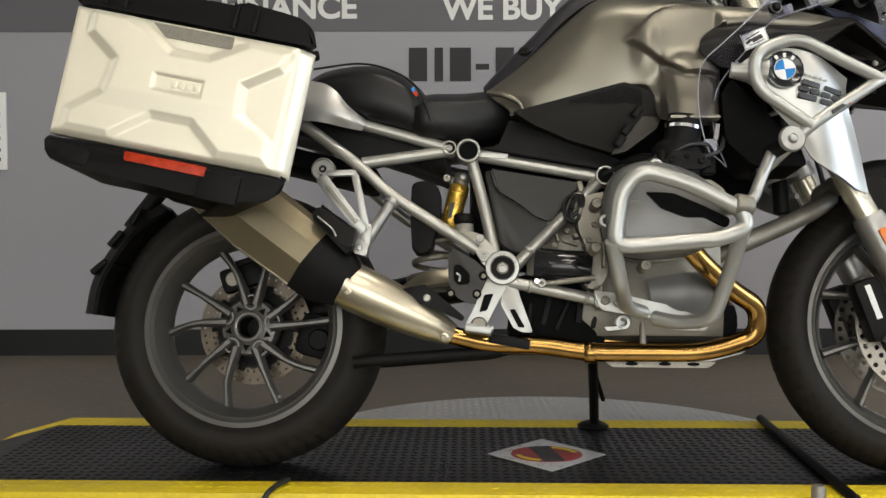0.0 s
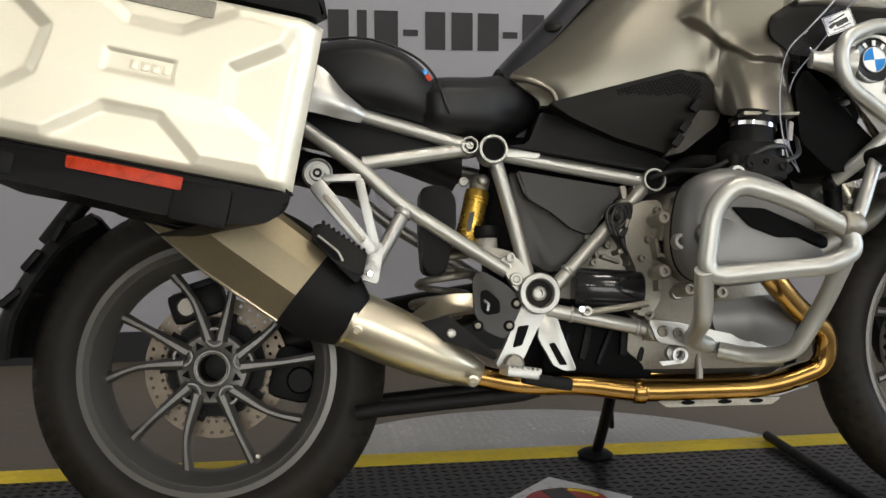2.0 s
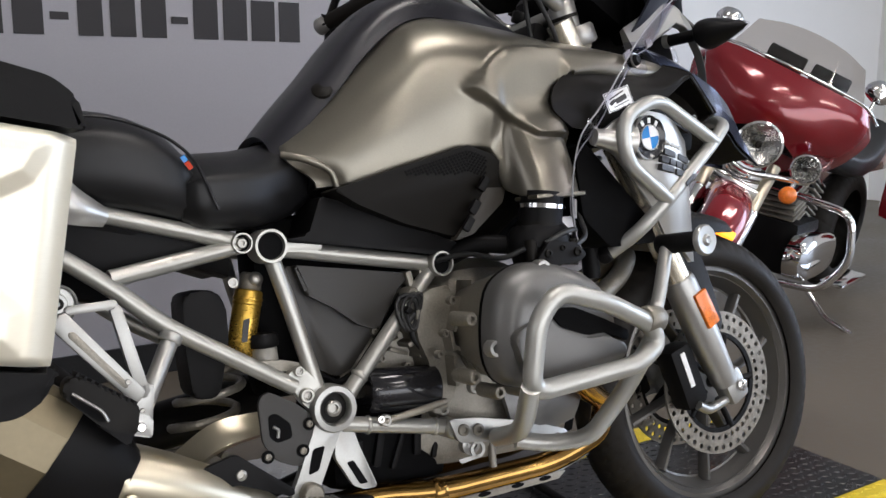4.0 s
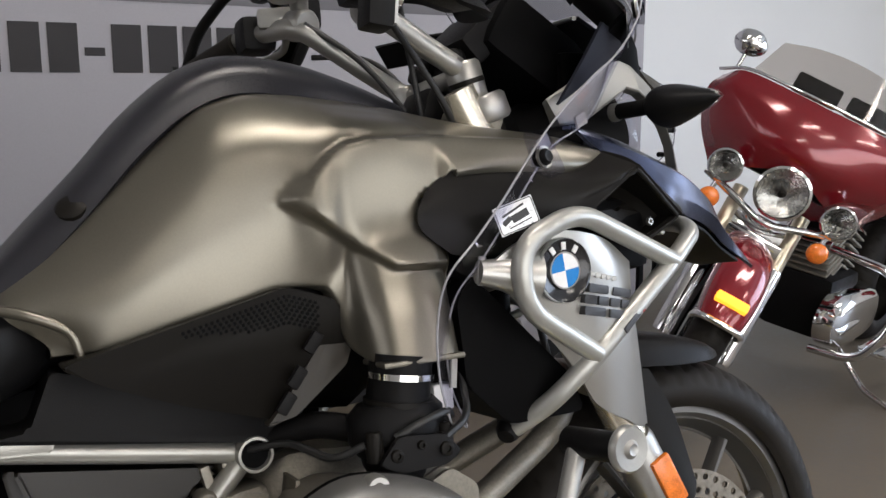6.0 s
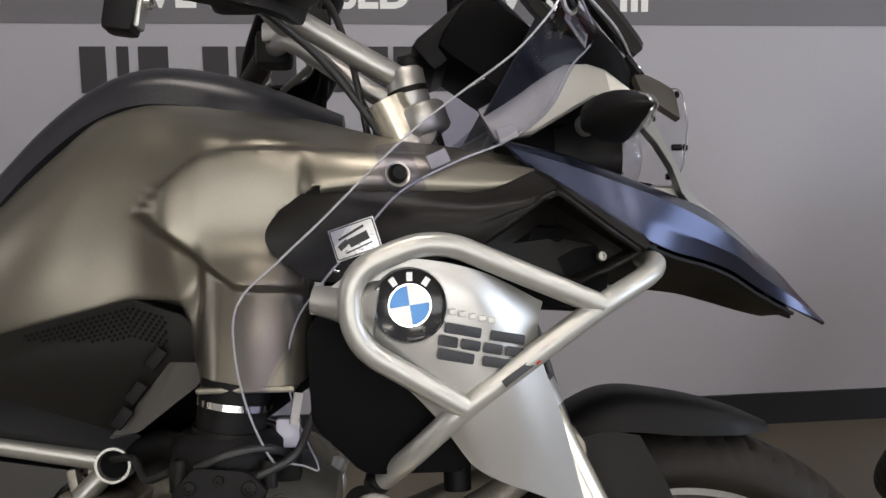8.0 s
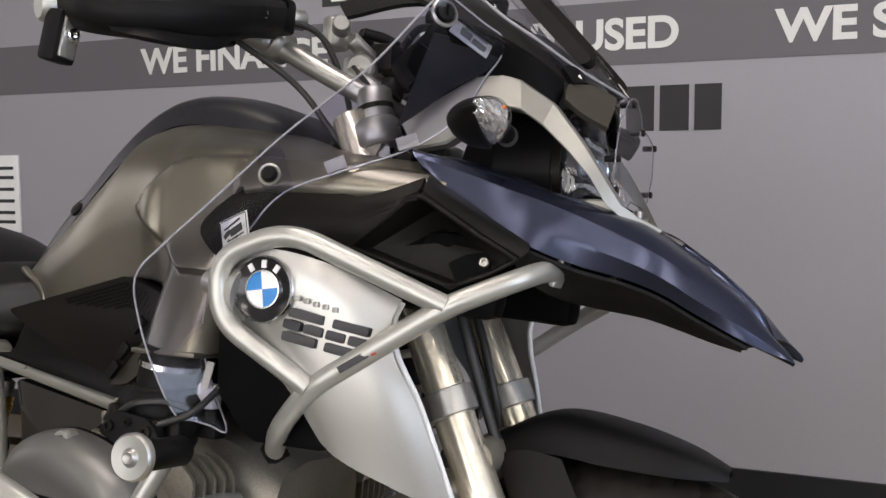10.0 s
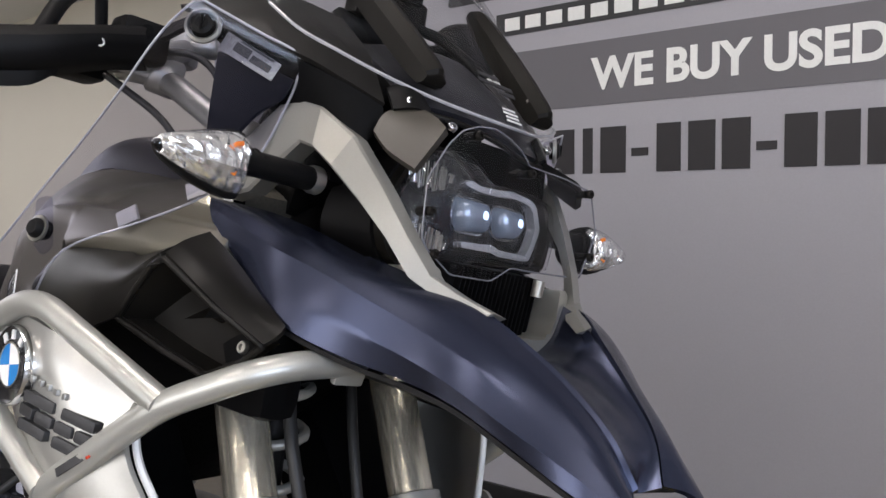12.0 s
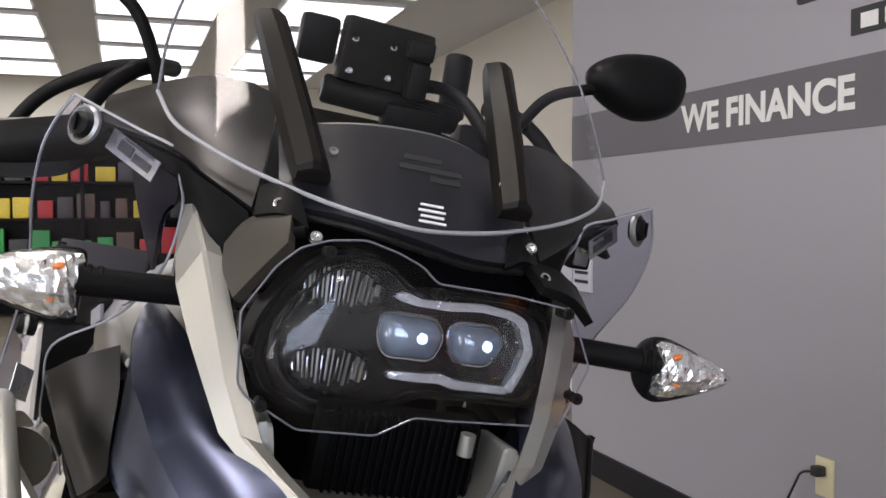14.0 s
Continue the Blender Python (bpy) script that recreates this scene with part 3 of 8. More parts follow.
for ang in list(range(200, 260, 12)) + list(range(20, 80, 12)):
    a = radians(ang)
    part("text_bar", box((0.012, 0.016, 0.001), pose(0.070 * math.cos(a), 0.058 * math.sin(a), 0.0026, 0, 0, ang), 0), YELLOW, decal, smooth=0)

tagged(part("tie_rod", rod((0.865, 2.50, 0.058), (0.815, 1.80, 0.056), 0.011, 12, chamfer=0.003), BLACKPL), "black rubber covered bar lying across the runway", "bar")
tagged(part("floor_cable", tube([(-0.335, 1.965, 0.052), (-0.35, 1.91, 0.056), (-0.365, 1.868, 0.05), (-0.375, 1.84, 0.006), (-0.40, 1.6, 0.005)], 0.006, 0.02, 10), CABLE), "black cable hanging over the runway edge", "cable")
tagged(part("lock_pin", lathe([(0.014, 0.0), (0.014, 0.05), (0.011, 0.056), (0.0, 0.056)], pose(0.755, 1.84, 0.020), 18), CASTALU), "short steel locking pin beside the runway", "pin")


# ---- motorcycle: x ahead from the rear axle, y to its left, z up from the tyre's foot ----
BIKE = pose(-0.453, 2.090, 0.044, 0, 0, -3.2) @ pose(0, 0, 0, -10.2)
moto = holder("motorcycle", BIKE, "bronze grey adventure motorcycle with silver guards on its side stand", "motorcycle")


def groove_tyre(cx, cz, radius, width, rim_r, sipes, angle):
    """A tyre with cut tread, round an axle along y."""
    bm = bmesh.new()
    seg, prof = 300, 32
    half = width / 2
    rows = []
    for j in range(prof + 1):
        s = -1 + 2 * j / prof
        a = s * 1.95
        y = half * math.sin(a) / 1.0 if abs(a) < math.pi / 2 else half * math.copysign(1, a) * (1 - 0.18 * ((abs(a) - math.pi / 2) / 0.38) ** 2)
        drop = (1 - math.cos(a)) if abs(a) < math.pi / 2 else 1 + 1.15 * (abs(a) - math.pi / 2)
        r = radius - drop * (radius - rim_r) / 1.44
        rows.append((r, y, s))
    grid = []
    for i in range(seg):
        th = 2 * math.pi * i / seg
        ring = []
        for r, y, s in rows:
            q, cut = abs(s), 0.0
            if 0.10 < q < 0.66:
                f = (th * sipes / (2 * math.pi) + angle * q + (0.5 if s > 0 else 0)) % 1.0
                if f < 0.16:
                    cut = 0.0045
            rr = r - cut
            ring.append(bm.verts.new((cx + rr * math.cos(th), y, cz + rr * math.sin(th))))
        grid.append(ring)
    for i in range(seg):
        for j in range(prof):
            bm.faces.new((grid[i][j], grid[(i + 1) % seg][j], grid[(i + 1) % seg][j + 1], grid[i][j + 1]))
    return bm


AX = Matrix.Rotation(radians(90), 4, "X")    # local z to world -y


def wheel(name, cx, cz, radius, width, rim_r, rim_w, spoke_r0, hub_r, turn, sipes, steer=None):
    c = Matrix.Translation((cx, 0, cz)) @ AX
    h = rim_w / 2
    rim = [(rim_r + 0.004, h), (rim_r + 0.006, h - 0.010), (rim_r - 0.010, h - 0.014), (rim_r - 0.022, h - 0.045), (rim_r - 0.030, 0.0), (rim_r - 0.022, -h + 0.045),
           (rim_r - 0.010, -h + 0.014), (rim_r + 0.006, -h + 0.010), (rim_r + 0.004, -h), (rim_r - 0.014, -h - 0.001), (rim_r - 0.020, -h + 0.012), (rim_r - 0.034, -h + 0.045),
           (rim_r - 0.042, 0.0), (rim_r - 0.038, h - 0.042), (rim_r - 0.026, h - 0.020), (rim_r - 0.021, h - 0.008), (rim_r - 0.018, h - 0.010), (rim_r - 0.010, h + 0.002)]
    w = part(name, lathe(rim, c, 96, closed=True), RIMGREY, moto, "grey ten spoke cast wheel")
    part("tyre", groove_tyre(cx, cz, radius, width, rim_r, sipes, 0.9), RUBBER, w, "black road tyre with cut tread")
    for k in range(5):
        base = turn + k * 72
        for off in (-1, 1):
            a0, a1 = radians(base + off * 11), radians(base + 10 + off * 18)
            ri, ro = spoke_r0, rim_r - 0.032
            p = [Vector((ri * math.cos(a0), 0, ri * math.sin(a0))), Vector(((ri * 0.45 + ro * 0.55) * math.cos(a1 * 0.55 + a0 * 0.45), 0, (ri * 0.45 + ro * 0.55) * math.sin(a1 * 0.55 + a0 * 0.45))), Vector((ro * math.cos(a1), 0, ro * math.sin(a1)))]
            rings = []
            for q, (hw, t, y) in zip(p, ((0.013, 0.014, -0.018), (0.0075, 0.013, -0.016), (0.010, 0.012, -0.012))):
                rad = q.normalized()
                tan = Vector((-rad.z, 0, rad.x))
                rings.append([Vector((cx, y, cz)) + q + tan * u * hw + Vector((0, v * t, 0)) for u, v in ((-1, 0.9), (-1, -0.3), (-0.35, -1), (0.35, -1), (1, -0.3), (1, 0.9))])
            part("spoke", loft(rings, 4), RIMGREY, w)
    return w


rear = wheel("rear_wheel", 0.0, 0.318, 0.318, 0.172, 0.226, 0.142, 0.052, 0.06, 85, 60)
RC = Matrix.Translation((0, 0, 0.318)) @ AX
hub = part("hub", lathe([(0.028, -0.05), (0.060, -0.05), (0.068, -0.01), (0.067, 0.012), (0.062, 0.019), (0.038, 0.022), (0.033, 0.027), (0.028, 0.027)], RC, 48, closed=True), RIMGREY, rear)
part("axle_ring", lathe([(0.0265, 0.0), (0.0295, 0.0), (0.0295, 0.029), (0.0285, 0.030), (0.0265, 0.029)], RC, 40, closed=True), DULLSTEEL, rear, "bright ring round the open axle")
part("axle_tube", lathe([(0.0, -0.06), (0.0265, -0.06), (0.0265, 0.02), (0.024, 0.02), (0.024, -0.055), (0.0, -0.055)], RC, 32), GREYPL, rear)
for k in range(5):
    a = radians(85 + 72 * k)
    bolt_at = RC @ Matrix.Translation((0.057 * math.cos(a), 0.057 * math.sin(a), 0))
    part("bolt_boss", lathe([(0.021, 0.0), (0.020, 0.022), (0.018, 0.026), (0.0138, 0.026), (0.0132, 0.014)], bolt_at, 24, cap=False), RIMGREY, rear)
    tri_a = radians(85 + 36 + 72 * k)
    part("hub_pocket", lathe([(0.0, 0.0228), (0.0095, 0.0228), (0.0095, 0.0)], RC @ Matrix.Translation((0.047 * math.cos(tri_a), 0.047 * math.sin(tri_a), 0)) @ Matrix.Rotation(tri_a, 4, "Z"), 3), VOID, rear)
    part("wheel_bolt", lathe([(0.0136, 0.012), (0.0136, 0.0165), (0.0085, 0.018), (0.0075, 0.021), (0.005, 0.021), (0.0045, 0.017), (0.0, 0.017)], bolt_at, 16), VOID, rear, "sunk black wheel bolt")
part("brake_disc", pierced_ring(0.092, 0.133, 0.005, 42, 2, 0.0036, RC @ Matrix.Translation((0, 0, -0.045))), DISCSTEEL, moto, "drilled rear brake disc")
part("brake_carrier", lathe([(0.070, -0.048), (0.096, -0.048), (0.096, -0.040), (0.070, -0.040)], RC, 48, closed=True), BLACKPL, moto)
part("brake_bracket", box((0.085, 0.07, 0.10), pose(0.145, 0.055, 0.30, 0, 15, 0), 0.02), BLACKPL, moto)
part("bracket_cap", lathe([(0.0, 0.012), (0.022, 0.012), (0.026, 0.006), (0.026, 0.0), (0.0, 0.0)], Matrix.Translation((0.158, 0.020, 0.290)) @ AX, 24), BLACKPL, moto)
rear_cal = part("brake_caliper", box((0.105, 0.060, 0.060), pose(-0.035, 0.050, 0.440, 0, -18, 0), 0.014), BLACKPL, moto, "black rear brake caliper")
part("piston_cap", lathe([(0.0, 0.010), (0.016, 0.010), (0.019, 0.004), (0.019, 0.0), (0.0, 0.0)], Matrix.Translation((-0.052, 0.020, 0.432)) @ AX, 22), CASTALU, rear_cal)
part("caliper_fin", box((0.070, 0.020, 0.014), pose(-0.030, 0.024, 0.474, 0, -18, 0), 0.004), BLACKPL, rear_cal)
for k in range(10):
    a = radians(36 * k)
    part("disc_button", box((0.022, 0.008, 0.018), Matrix.Translation((0.094 * math.cos(a), 0.040, 0.318 + 0.094 * math.sin(a))) @ Matrix.Rotation(-a, 4, "Y"), 0.003), BLACKPL, moto)
part("valve_cap", lathe([(0.006, 0), (0.006, 0.02), (0.004, 0.025), (0, 0.025)], aim((0.082, -0.03, 0.149), (0.1, -0.8, 0.4)), 12), DULLSTEEL, rear)
part("final_drive", lathe([(0.02, 0.0), (0.085, 0.0), (0.095, 0.02), (0.095, 0.07), (0.07, 0.11), (0.03, 0.12)], Matrix.Translation((0, 0.06, 0.318)) @ Matrix.Rotation(radians(-90), 4, "X"), 36), GREYPL, moto)
part("swing_arm", tube([(0.02, 0.12, 0.34), (0.30, 0.13, 0.40), (0.56, 0.11, 0.44)], 0.042, 0.1, 16), GREYPL, moto)

front = wheel("front_wheel", 1.507, 0.325, 0.325, 0.122, 0.250, 0.085, 0.040, 0.04, 60, 64)
FC = Matrix.Translation((1.507, 0, 0.325)) @ AX
part("hub", lathe([(0.014, -0.045), (0.045, -0.045), (0.05, 0.0), (0.045, 0.045), (0.014, 0.045)], FC, 36, closed=True), RIMGREY, front)
for sgn in (1, -1):
    part("brake_disc", pierced_ring(0.108, 0.1525, 0.0045, 40, 2, 0.0058, FC @ Matrix.Translation((0, 0, sgn * 0.062))), DISCGREY, moto, "drilled front brake disc")
    part("disc_carrier", lathe([(0.098, sgn * 0.060), (0.110, sgn * 0.062), (0.110, sgn * 0.066), (0.098, sgn * 0.066)], FC, 40, closed=True), BLACKPL, moto)
    for k in range(5):
        a = radians(60 + 72 * k)
        part("carrier_arm", rod((1.507 + 0.035 * math.cos(a), -sgn * 0.058, 0.325 + 0.035 * math.sin(a)), (1.507 + 0.104 * math.cos(a + 0.2), -sgn * 0.063, 0.325 + 0.104 * math.sin(a + 0.2)), 0.007, 10), BLACKPL, moto)
    part("brake_caliper", box((0.062, 0.055, 0.135), pose(1.385, -sgn * 0.085, 0.36, 0, -18, 0), 0.014), BLACKPL, moto, "black four piston caliper")
    if sgn == 1:
        part("caliper_mark", box((0.012, 0.002, 0.075), pose(1.376, -0.1135, 0.375, 0, -18, 0), 0), WHITEPL, moto, "white bar mark on the caliper")


# forks and front mudguard
def fork_leg(s):
    y = -0.108 * s
    up = Vector((-0.43, 0, 0.903))
    foot = Vector((1.475, y, 0.35))
    leg = part("fork_leg", rod(foot + up * 0.12, foot + up * 0.80, 0.0265, 28), FORKGOLD, moto, "bronze anodised fork tube")
    low = lathe([(0.026, -0.02), (0.030, 0.02), (0.034, 0.10), (0.034, 0.225), (0.031, 0.235)], aim(foot, up), 28)
    part("slider", low, BRIGHTALU, leg, "silver cast fork slider")
    part("axle_clamp", box((0.055, 0.042, 0.07), pose(1.497, y, 0.325, 0, -25, 0), 0.012), BRIGHTALU, leg)
    part("caliper_arm", tube([(1.500, y, 0.30), (1.42, y - 0.008 * s, 0.285), (1.395, y - 0.008 * s, 0.30)], 0.010, 0.02, 10), BRIGHTALU, leg)
    part("caliper_arm", tube([(1.462, y, 0.44), (1.41, y - 0.008 * s, 0.43)], 0.011, 0.02, 10), BRIGHTALU, leg)
    part("reflector", box((0.034, 0.010, 0.078), pose(1.412, y - 0.036 * s, 0.497, 0, -25.5, 0), 0.004), ORANGE, leg, "orange side reflector")
    col = lathe([(0.027, 0.375), (0.0335, 0.377), (0.0335, 0.408), (0.027, 0.410)], aim(foot, up), 28)
    part("mudguard_clamp", col, BRIGHTALU, leg, "silver clamp round the fork tube")
    for dz in (0.385, 0.40):
        q = foot + up * dz
        part("clamp_bolt", bolt((q.x - 0.034, q.y - 0.01 * s, q.z), (-0.8, -0.6 * s, 0), 0.007, 0.006), DULLSTEEL, leg)
    part("axle_bolt", bolt((1.507, y - 0.022 * s, 0.325), (0, -s, 0), 0.012, 0.006), CHROME, leg)


fork_leg(1)
fork_leg(-1)
part("telelever_arm", tube([(1.10, -0.09, 0.50), (1.28, -0.05, 0.58), (1.35, 0.0, 0.63), (1.28, 0.05, 0.58), (1.10, 0.09, 0.50)], 0.020, 0.05), CASTALU, moto)
part("fork_bridge", tube([(1.345, -0.108, 0.64), (1.35, 0.0, 0.65), (1.345, 0.108, 0.64)], 0.024, 0.02), CASTALU, moto)
coil = [(1.215 + 0.036 * math.cos(t * 0.5), -0.035 + 0.036 * math.sin(t * 0.5), 0.62 + 0.0040 * t) for t in range(0, 64)]
part("front_spring", tube(coil, 0.006, 0.001, 8, n=1), BARPAINT, moto, "grey coil spring")
part("front_damper", rod((1.215, -0.035, 0.58), (1.21, -0.035, 0.92), 0.018), BLACKPL, moto)
part("brake_hose", tube([(1.26, -0.06, 0.90), (1.31, -0.085, 0.80), (1.34, -0.07, 0.70), (1.37, -0.06, 0.62)], 0.007, 0.04, 10), CABLE, moto)
part("brake_hose", tube([(1.25, 0.03, 0.88), (1.30, 0.01, 0.78), (1.33, 0.02, 0.66)], 0.006, 0.04, 10), CABLE, moto)


def mudguard_net():
    rows = []
    for x, z, w, d in ((1.345, 0.665, 0.060, 0.03), (1.42, 0.698, 0.074, 0.045), (1.50, 0.692, 0.074, 0.045), (1.58, 0.672, 0.058, 0.03), (1.632, 0.650, 0.022, 0.010)):
        rows.append([(x, -w, z - d), (x, -w * 0.85, z - d * 0.25), (x, -w * 0.4, z), (x, w * 0.4, z), (x, w * 0.85, z - d * 0.25), (x, w, z - d)])
    return rows


guard = part("front_mudguard", patch(mudguard_net(), 5, 0.004), BLACKPL, moto, "satin black front mudguard")
for s in (1, -1):
    part("mudguard_side", patch([[(1.36, -0.068 * s, 0.645), (1.40, -0.073 * s, 0.655), (1.445, -0.074 * s, 0.65)], [(1.40, -0.080 * s, 0.56), (1.44, -0.082 * s, 0.56), (1.485, -0.078 * s, 0.57)], [(1.47, -0.088 * s, 0.45), (1.50, -0.088 * s, 0.44), (1.515, -0.08 * s, 0.46)]], 5, 0.004), GREYPL, guard, "dark grey mudguard stay")


# hugger behind the rear wheel
def hugger():
    net = []
    for x, z, w in ((-0.215, 0.605, 0.05), (-0.275, 0.56, 0.078), (-0.325, 0.49, 0.085), (-0.360, 0.42, 0.085), (-0.372, 0.345, 0.085)):
        rad = Vector((x, 0, z - 0.318)).normalized()
        net.append([(x - rad.x * 0.028, -w, z - rad.z * 0.028), (x, -w * 0.7, z), (x, 0, z), (x, w * 0.7, z), (x - rad.x * 0.028, w, z - rad.z * 0.028)])
    return patch(net, 5, 0.010)


hug = part("rear_mudguard", hugger(), BLACKPL, moto, "black plastic rear mudguard flap")
for x, z, a in ((-0.265, 0.573, 40), (-0.31, 0.52, 52), (-0.345, 0.455, 62)):
    part("ridge", box((0.014, 0.165, 0.045), pose(x + 0.006, 0, z - 0.004, 0, a - 90 + 78, 0), 0.005), BLACKPL, hug)


# ---- frame ----
FY = -0.128
frame_main = part("frame", tube([(0.51, FY + 0.008, 0.70), (0.81, FY + 0.008, 0.645)], 0.0135), FRAMEPAINT, moto, "silver grey painted tube frame")
for p in ([(0.20, -0.135, 0.79), (0.27, FY, 0.768), (0.47, FY, 0.71)], [(0.10, -0.14, 0.795), (0.27, -0.150, 0.668), (0.34, -0.152, 0.602), (0.53, -0.140, 0.482)], [(0.275, -0.145, 0.675), (0.465, FY, 0.705)],
          [(0.515, FY, 0.69), (0.540, FY, 0.60), (0.572, -0.135, 0.46)], [(0.61, -0.135, 0.445), (0.80, FY + 0.006, 0.64)], [(0.60, -0.145, 0.412), (0.795, -0.145, 0.372)]):
    part("frame_tube", tube(p, 0.0130, 0.04), FRAMEPAINT, frame_main)
for p in ([(0.20, 0.13, 0.79), (0.47, 0.12, 0.71), (0.81, 0.12, 0.645)], [(0.10, 0.14, 0.795), (0.34, 0.15, 0.60), (0.58, 0.135, 0.45), (0.80, 0.12, 0.64)], [(0.515, 0.12, 0.69), (0.572, 0.135, 0.46)]):
    part("frame_tube", tube(p, 0.0130, 0.03), FRAMEPAINT, frame_main)
for x, z, r, y, hh in ((0.51, 0.701, 0.0265, -0.128, 0.042), (0.468, 0.709, 0.0160, -0.128, 0.036), (0.809, 0.646, 0.0215, -0.122, 0.040)):
    ring = lathe([(r * 0.78, 0.0), (r, 0.0), (r, hh), (r * 0.96, hh + 0.003), (r * 0.82, hh + 0.003), (r * 0.78, hh)], Matrix.Translation((x, y + 0.018, z)) @ AX, 36, closed=True)
    part("frame_eye", ring, FRAMEPAINT, frame_main, "round open frame eye")
    part("frame_eye_floor", lathe([(0, 0.0), (r * 0.79, 0.0), (r * 0.79, hh - 0.006), (0, hh - 0.008)], Matrix.Translation((x, y + 0.018, z)) @ AX, 28), VOID, frame_main)
part("small_bolt", bolt((0.468, -0.138, 0.709), (0, -1, 0), 0.008, 0.008), DULLSTEEL, frame_main)
part("frame_lug", plate([(0.525, 0.712), (0.60, 0.700), (0.595, 0.686), (0.53, 0.690)], -0.138, -0.118, 0.004, 0.003), FRAMEPAINT, frame_main)
pivot = part("pivot_housing", lathe([(0.024, 0.0), (0.037, 0.0), (0.0375, 0.030), (0.035, 0.036), (0.027, 0.037), (0.024, 0.033)], Matrix.Translation((0.585, -0.128, 0.441)) @ AX, 44, closed=True), BRIGHTALU, frame_main, "round pivot housing")
part("pivot_cap", lathe([(0.0, 0.022), (0.024, 0.020), (0.024, 0.0), (0.0, 0.0)], Matrix.Translation((0.585, -0.128, 0.441)) @ AX, 36), GREYPL, frame_main)
part("pivot_bolt", bolt((0.585, -0.150, 0.441), (0, -1, 0), 0.013, 0.009), DULLSTEEL, frame_main)
part("lower_joint", rod((0.795, -0.12, 0.370), (0.795, -0.165, 0.370), 0.0175, 24, chamfer=0.003), FRAMEPAINT, frame_main)
part("joint_bolt", bolt((0.795, -0.165, 0.370), (0, -1, 0), 0.0095, 0.006), DULLSTEEL, frame_main)



def bar(a, b, w, y0, y1, w2=None):
    """A flat tapered bar between two points of x and z."""
    a, b = Vector(a), Vector(b)
    d = (b - a).normalized()
    q = Vector((-d.y, d.x))
    w2 = w2 or w
    return plate([tuple(a + q * w / 2), tuple(b + q * w2 / 2), tuple(b - q * w2 / 2), tuple(a - q * w / 2)], y0, y1, 0.006, 0.0025)


peg_plate = part("footrest_plate", plate([(0.556, 0.425), (0.600, 0.412), (0.577, 0.371), (0.552, 0.322), (0.532, 0.305), (0.503, 0.315), (0.519, 0.345)], -0.152, -0.138, 0.006, 0.003), BRIGHTALU, moto, "bright cast footrest bracket")
part("arm", plate([(0.585, 0.412), (0.617, 0.400), (0.624, 0.375), (0.650, 0.304), (0.627, 0.304), (0.608, 0.314), (0.582, 0.362)], -0.151, -0.139, 0.005, 0.003), BRIGHTALU, peg_plate)
part("slot", plate([(0.546, 0.384), (0.566, 0.386), (0.552, 0.350), (0.535, 0.346)], -0.1535, -0.145, 0.004, 0.0), VOID, peg_plate)
part("slot", plate([(0.600, 0.352), (0.611, 0.354), (0.633, 0.314), (0.619, 0.314)], -0.1525, -0.145, 0.003, 0.0), VOID, peg_plate)
peg = part("footrest", box((0.055, 0.085, 0.016), pose(0.535, -0.205, 0.306, 0, 8, 0), 0.004), BRIGHTALU, moto, "serrated metal footrest")
for i in range(7):
    part("tooth", box((0.006, 0.08, 0.010), pose(0.512 + i * 0.0085, -0.205, 0.314 - i * 0.001, 0, 8, 0), 0.002), BRIGHTALU, peg)
part("hinge", rod((0.535, -0.14, 0.318), (0.535, -0.17, 0.318), 0.018, 18, chamfer=0.004), CASTALU, peg)
heel = part("heel_guard", plate([(0.467, 0.468), (0.476, 0.482), (0.488, 0.481), (0.524, 0.460), (0.553, 0.434), (0.551, 0.388), (0.532, 0.363), (0.514, 0.364), (0.486, 0.378), (0.469, 0.408)], -0.151, -0.143, 0.008, 0.003), PANELGREY, moto, "black heel guard plate with an open middle")
part("guard_hollow", plate([(0.480, 0.447), (0.492, 0.450), (0.514, 0.430), (0.515, 0.408), (0.490, 0.404), (0.480, 0.415)], -0.1525, -0.146, 0.006, 0.0), VOID, heel)
part("guard_latch", tube([(0.486, -0.153, 0.430), (0.494, -0.154, 0.424), (0.492, -0.153, 0.412)], 0.0025, 0.003, 8), BRIGHTALU, heel)
for x, z in ((0.544, 0.424), (0.530, 0.385), (0.474, 0.386)):
    part("guard_washer", lathe([(0.0, 0.003), (0.010, 0.003), (0.010, 0.0), (0.0, 0.0)], Matrix.Translation((x, -0.150, z)) @ AX, 18), VOID, heel)
    part("guard_bolt", bolt((x, -0.152, z), (0, -1, 0), 0.0055, 0.004), CASTALU, heel)
# cast web that clamps the rear tubes to the pivot
part("clamp_web", plate([(0.516, 0.500), (0.532, 0.511), (0.548, 0.506), (0.562, 0.490), (0.572, 0.476), (0.590, 0.468), (0.580, 0.430), (0.556, 0.438), (0.538, 0.456), (0.526, 0.480)], -0.1465, -0.128, 0.006, 0.004), FRAMEPAINT, frame_main)
for x, z, r in ((0.536, 0.506, 0.0085), (0.545, 0.467, 0.012)):
    part("web_boss", lathe([(r, 0.0), (r, 0.006), (r * 0.85, 0.008), (r * 0.6, 0.008), (r * 0.6, 0.002), (0.0, 0.002)], Matrix.Translation((x, -0.147, z)) @ AX, 20), FRAMEPAINT, frame_main)
    part("web_bolt", bolt((x, -0.149, z), (0, -1, 0), r * 0.55, 0.004), DULLSTEEL, frame_main)
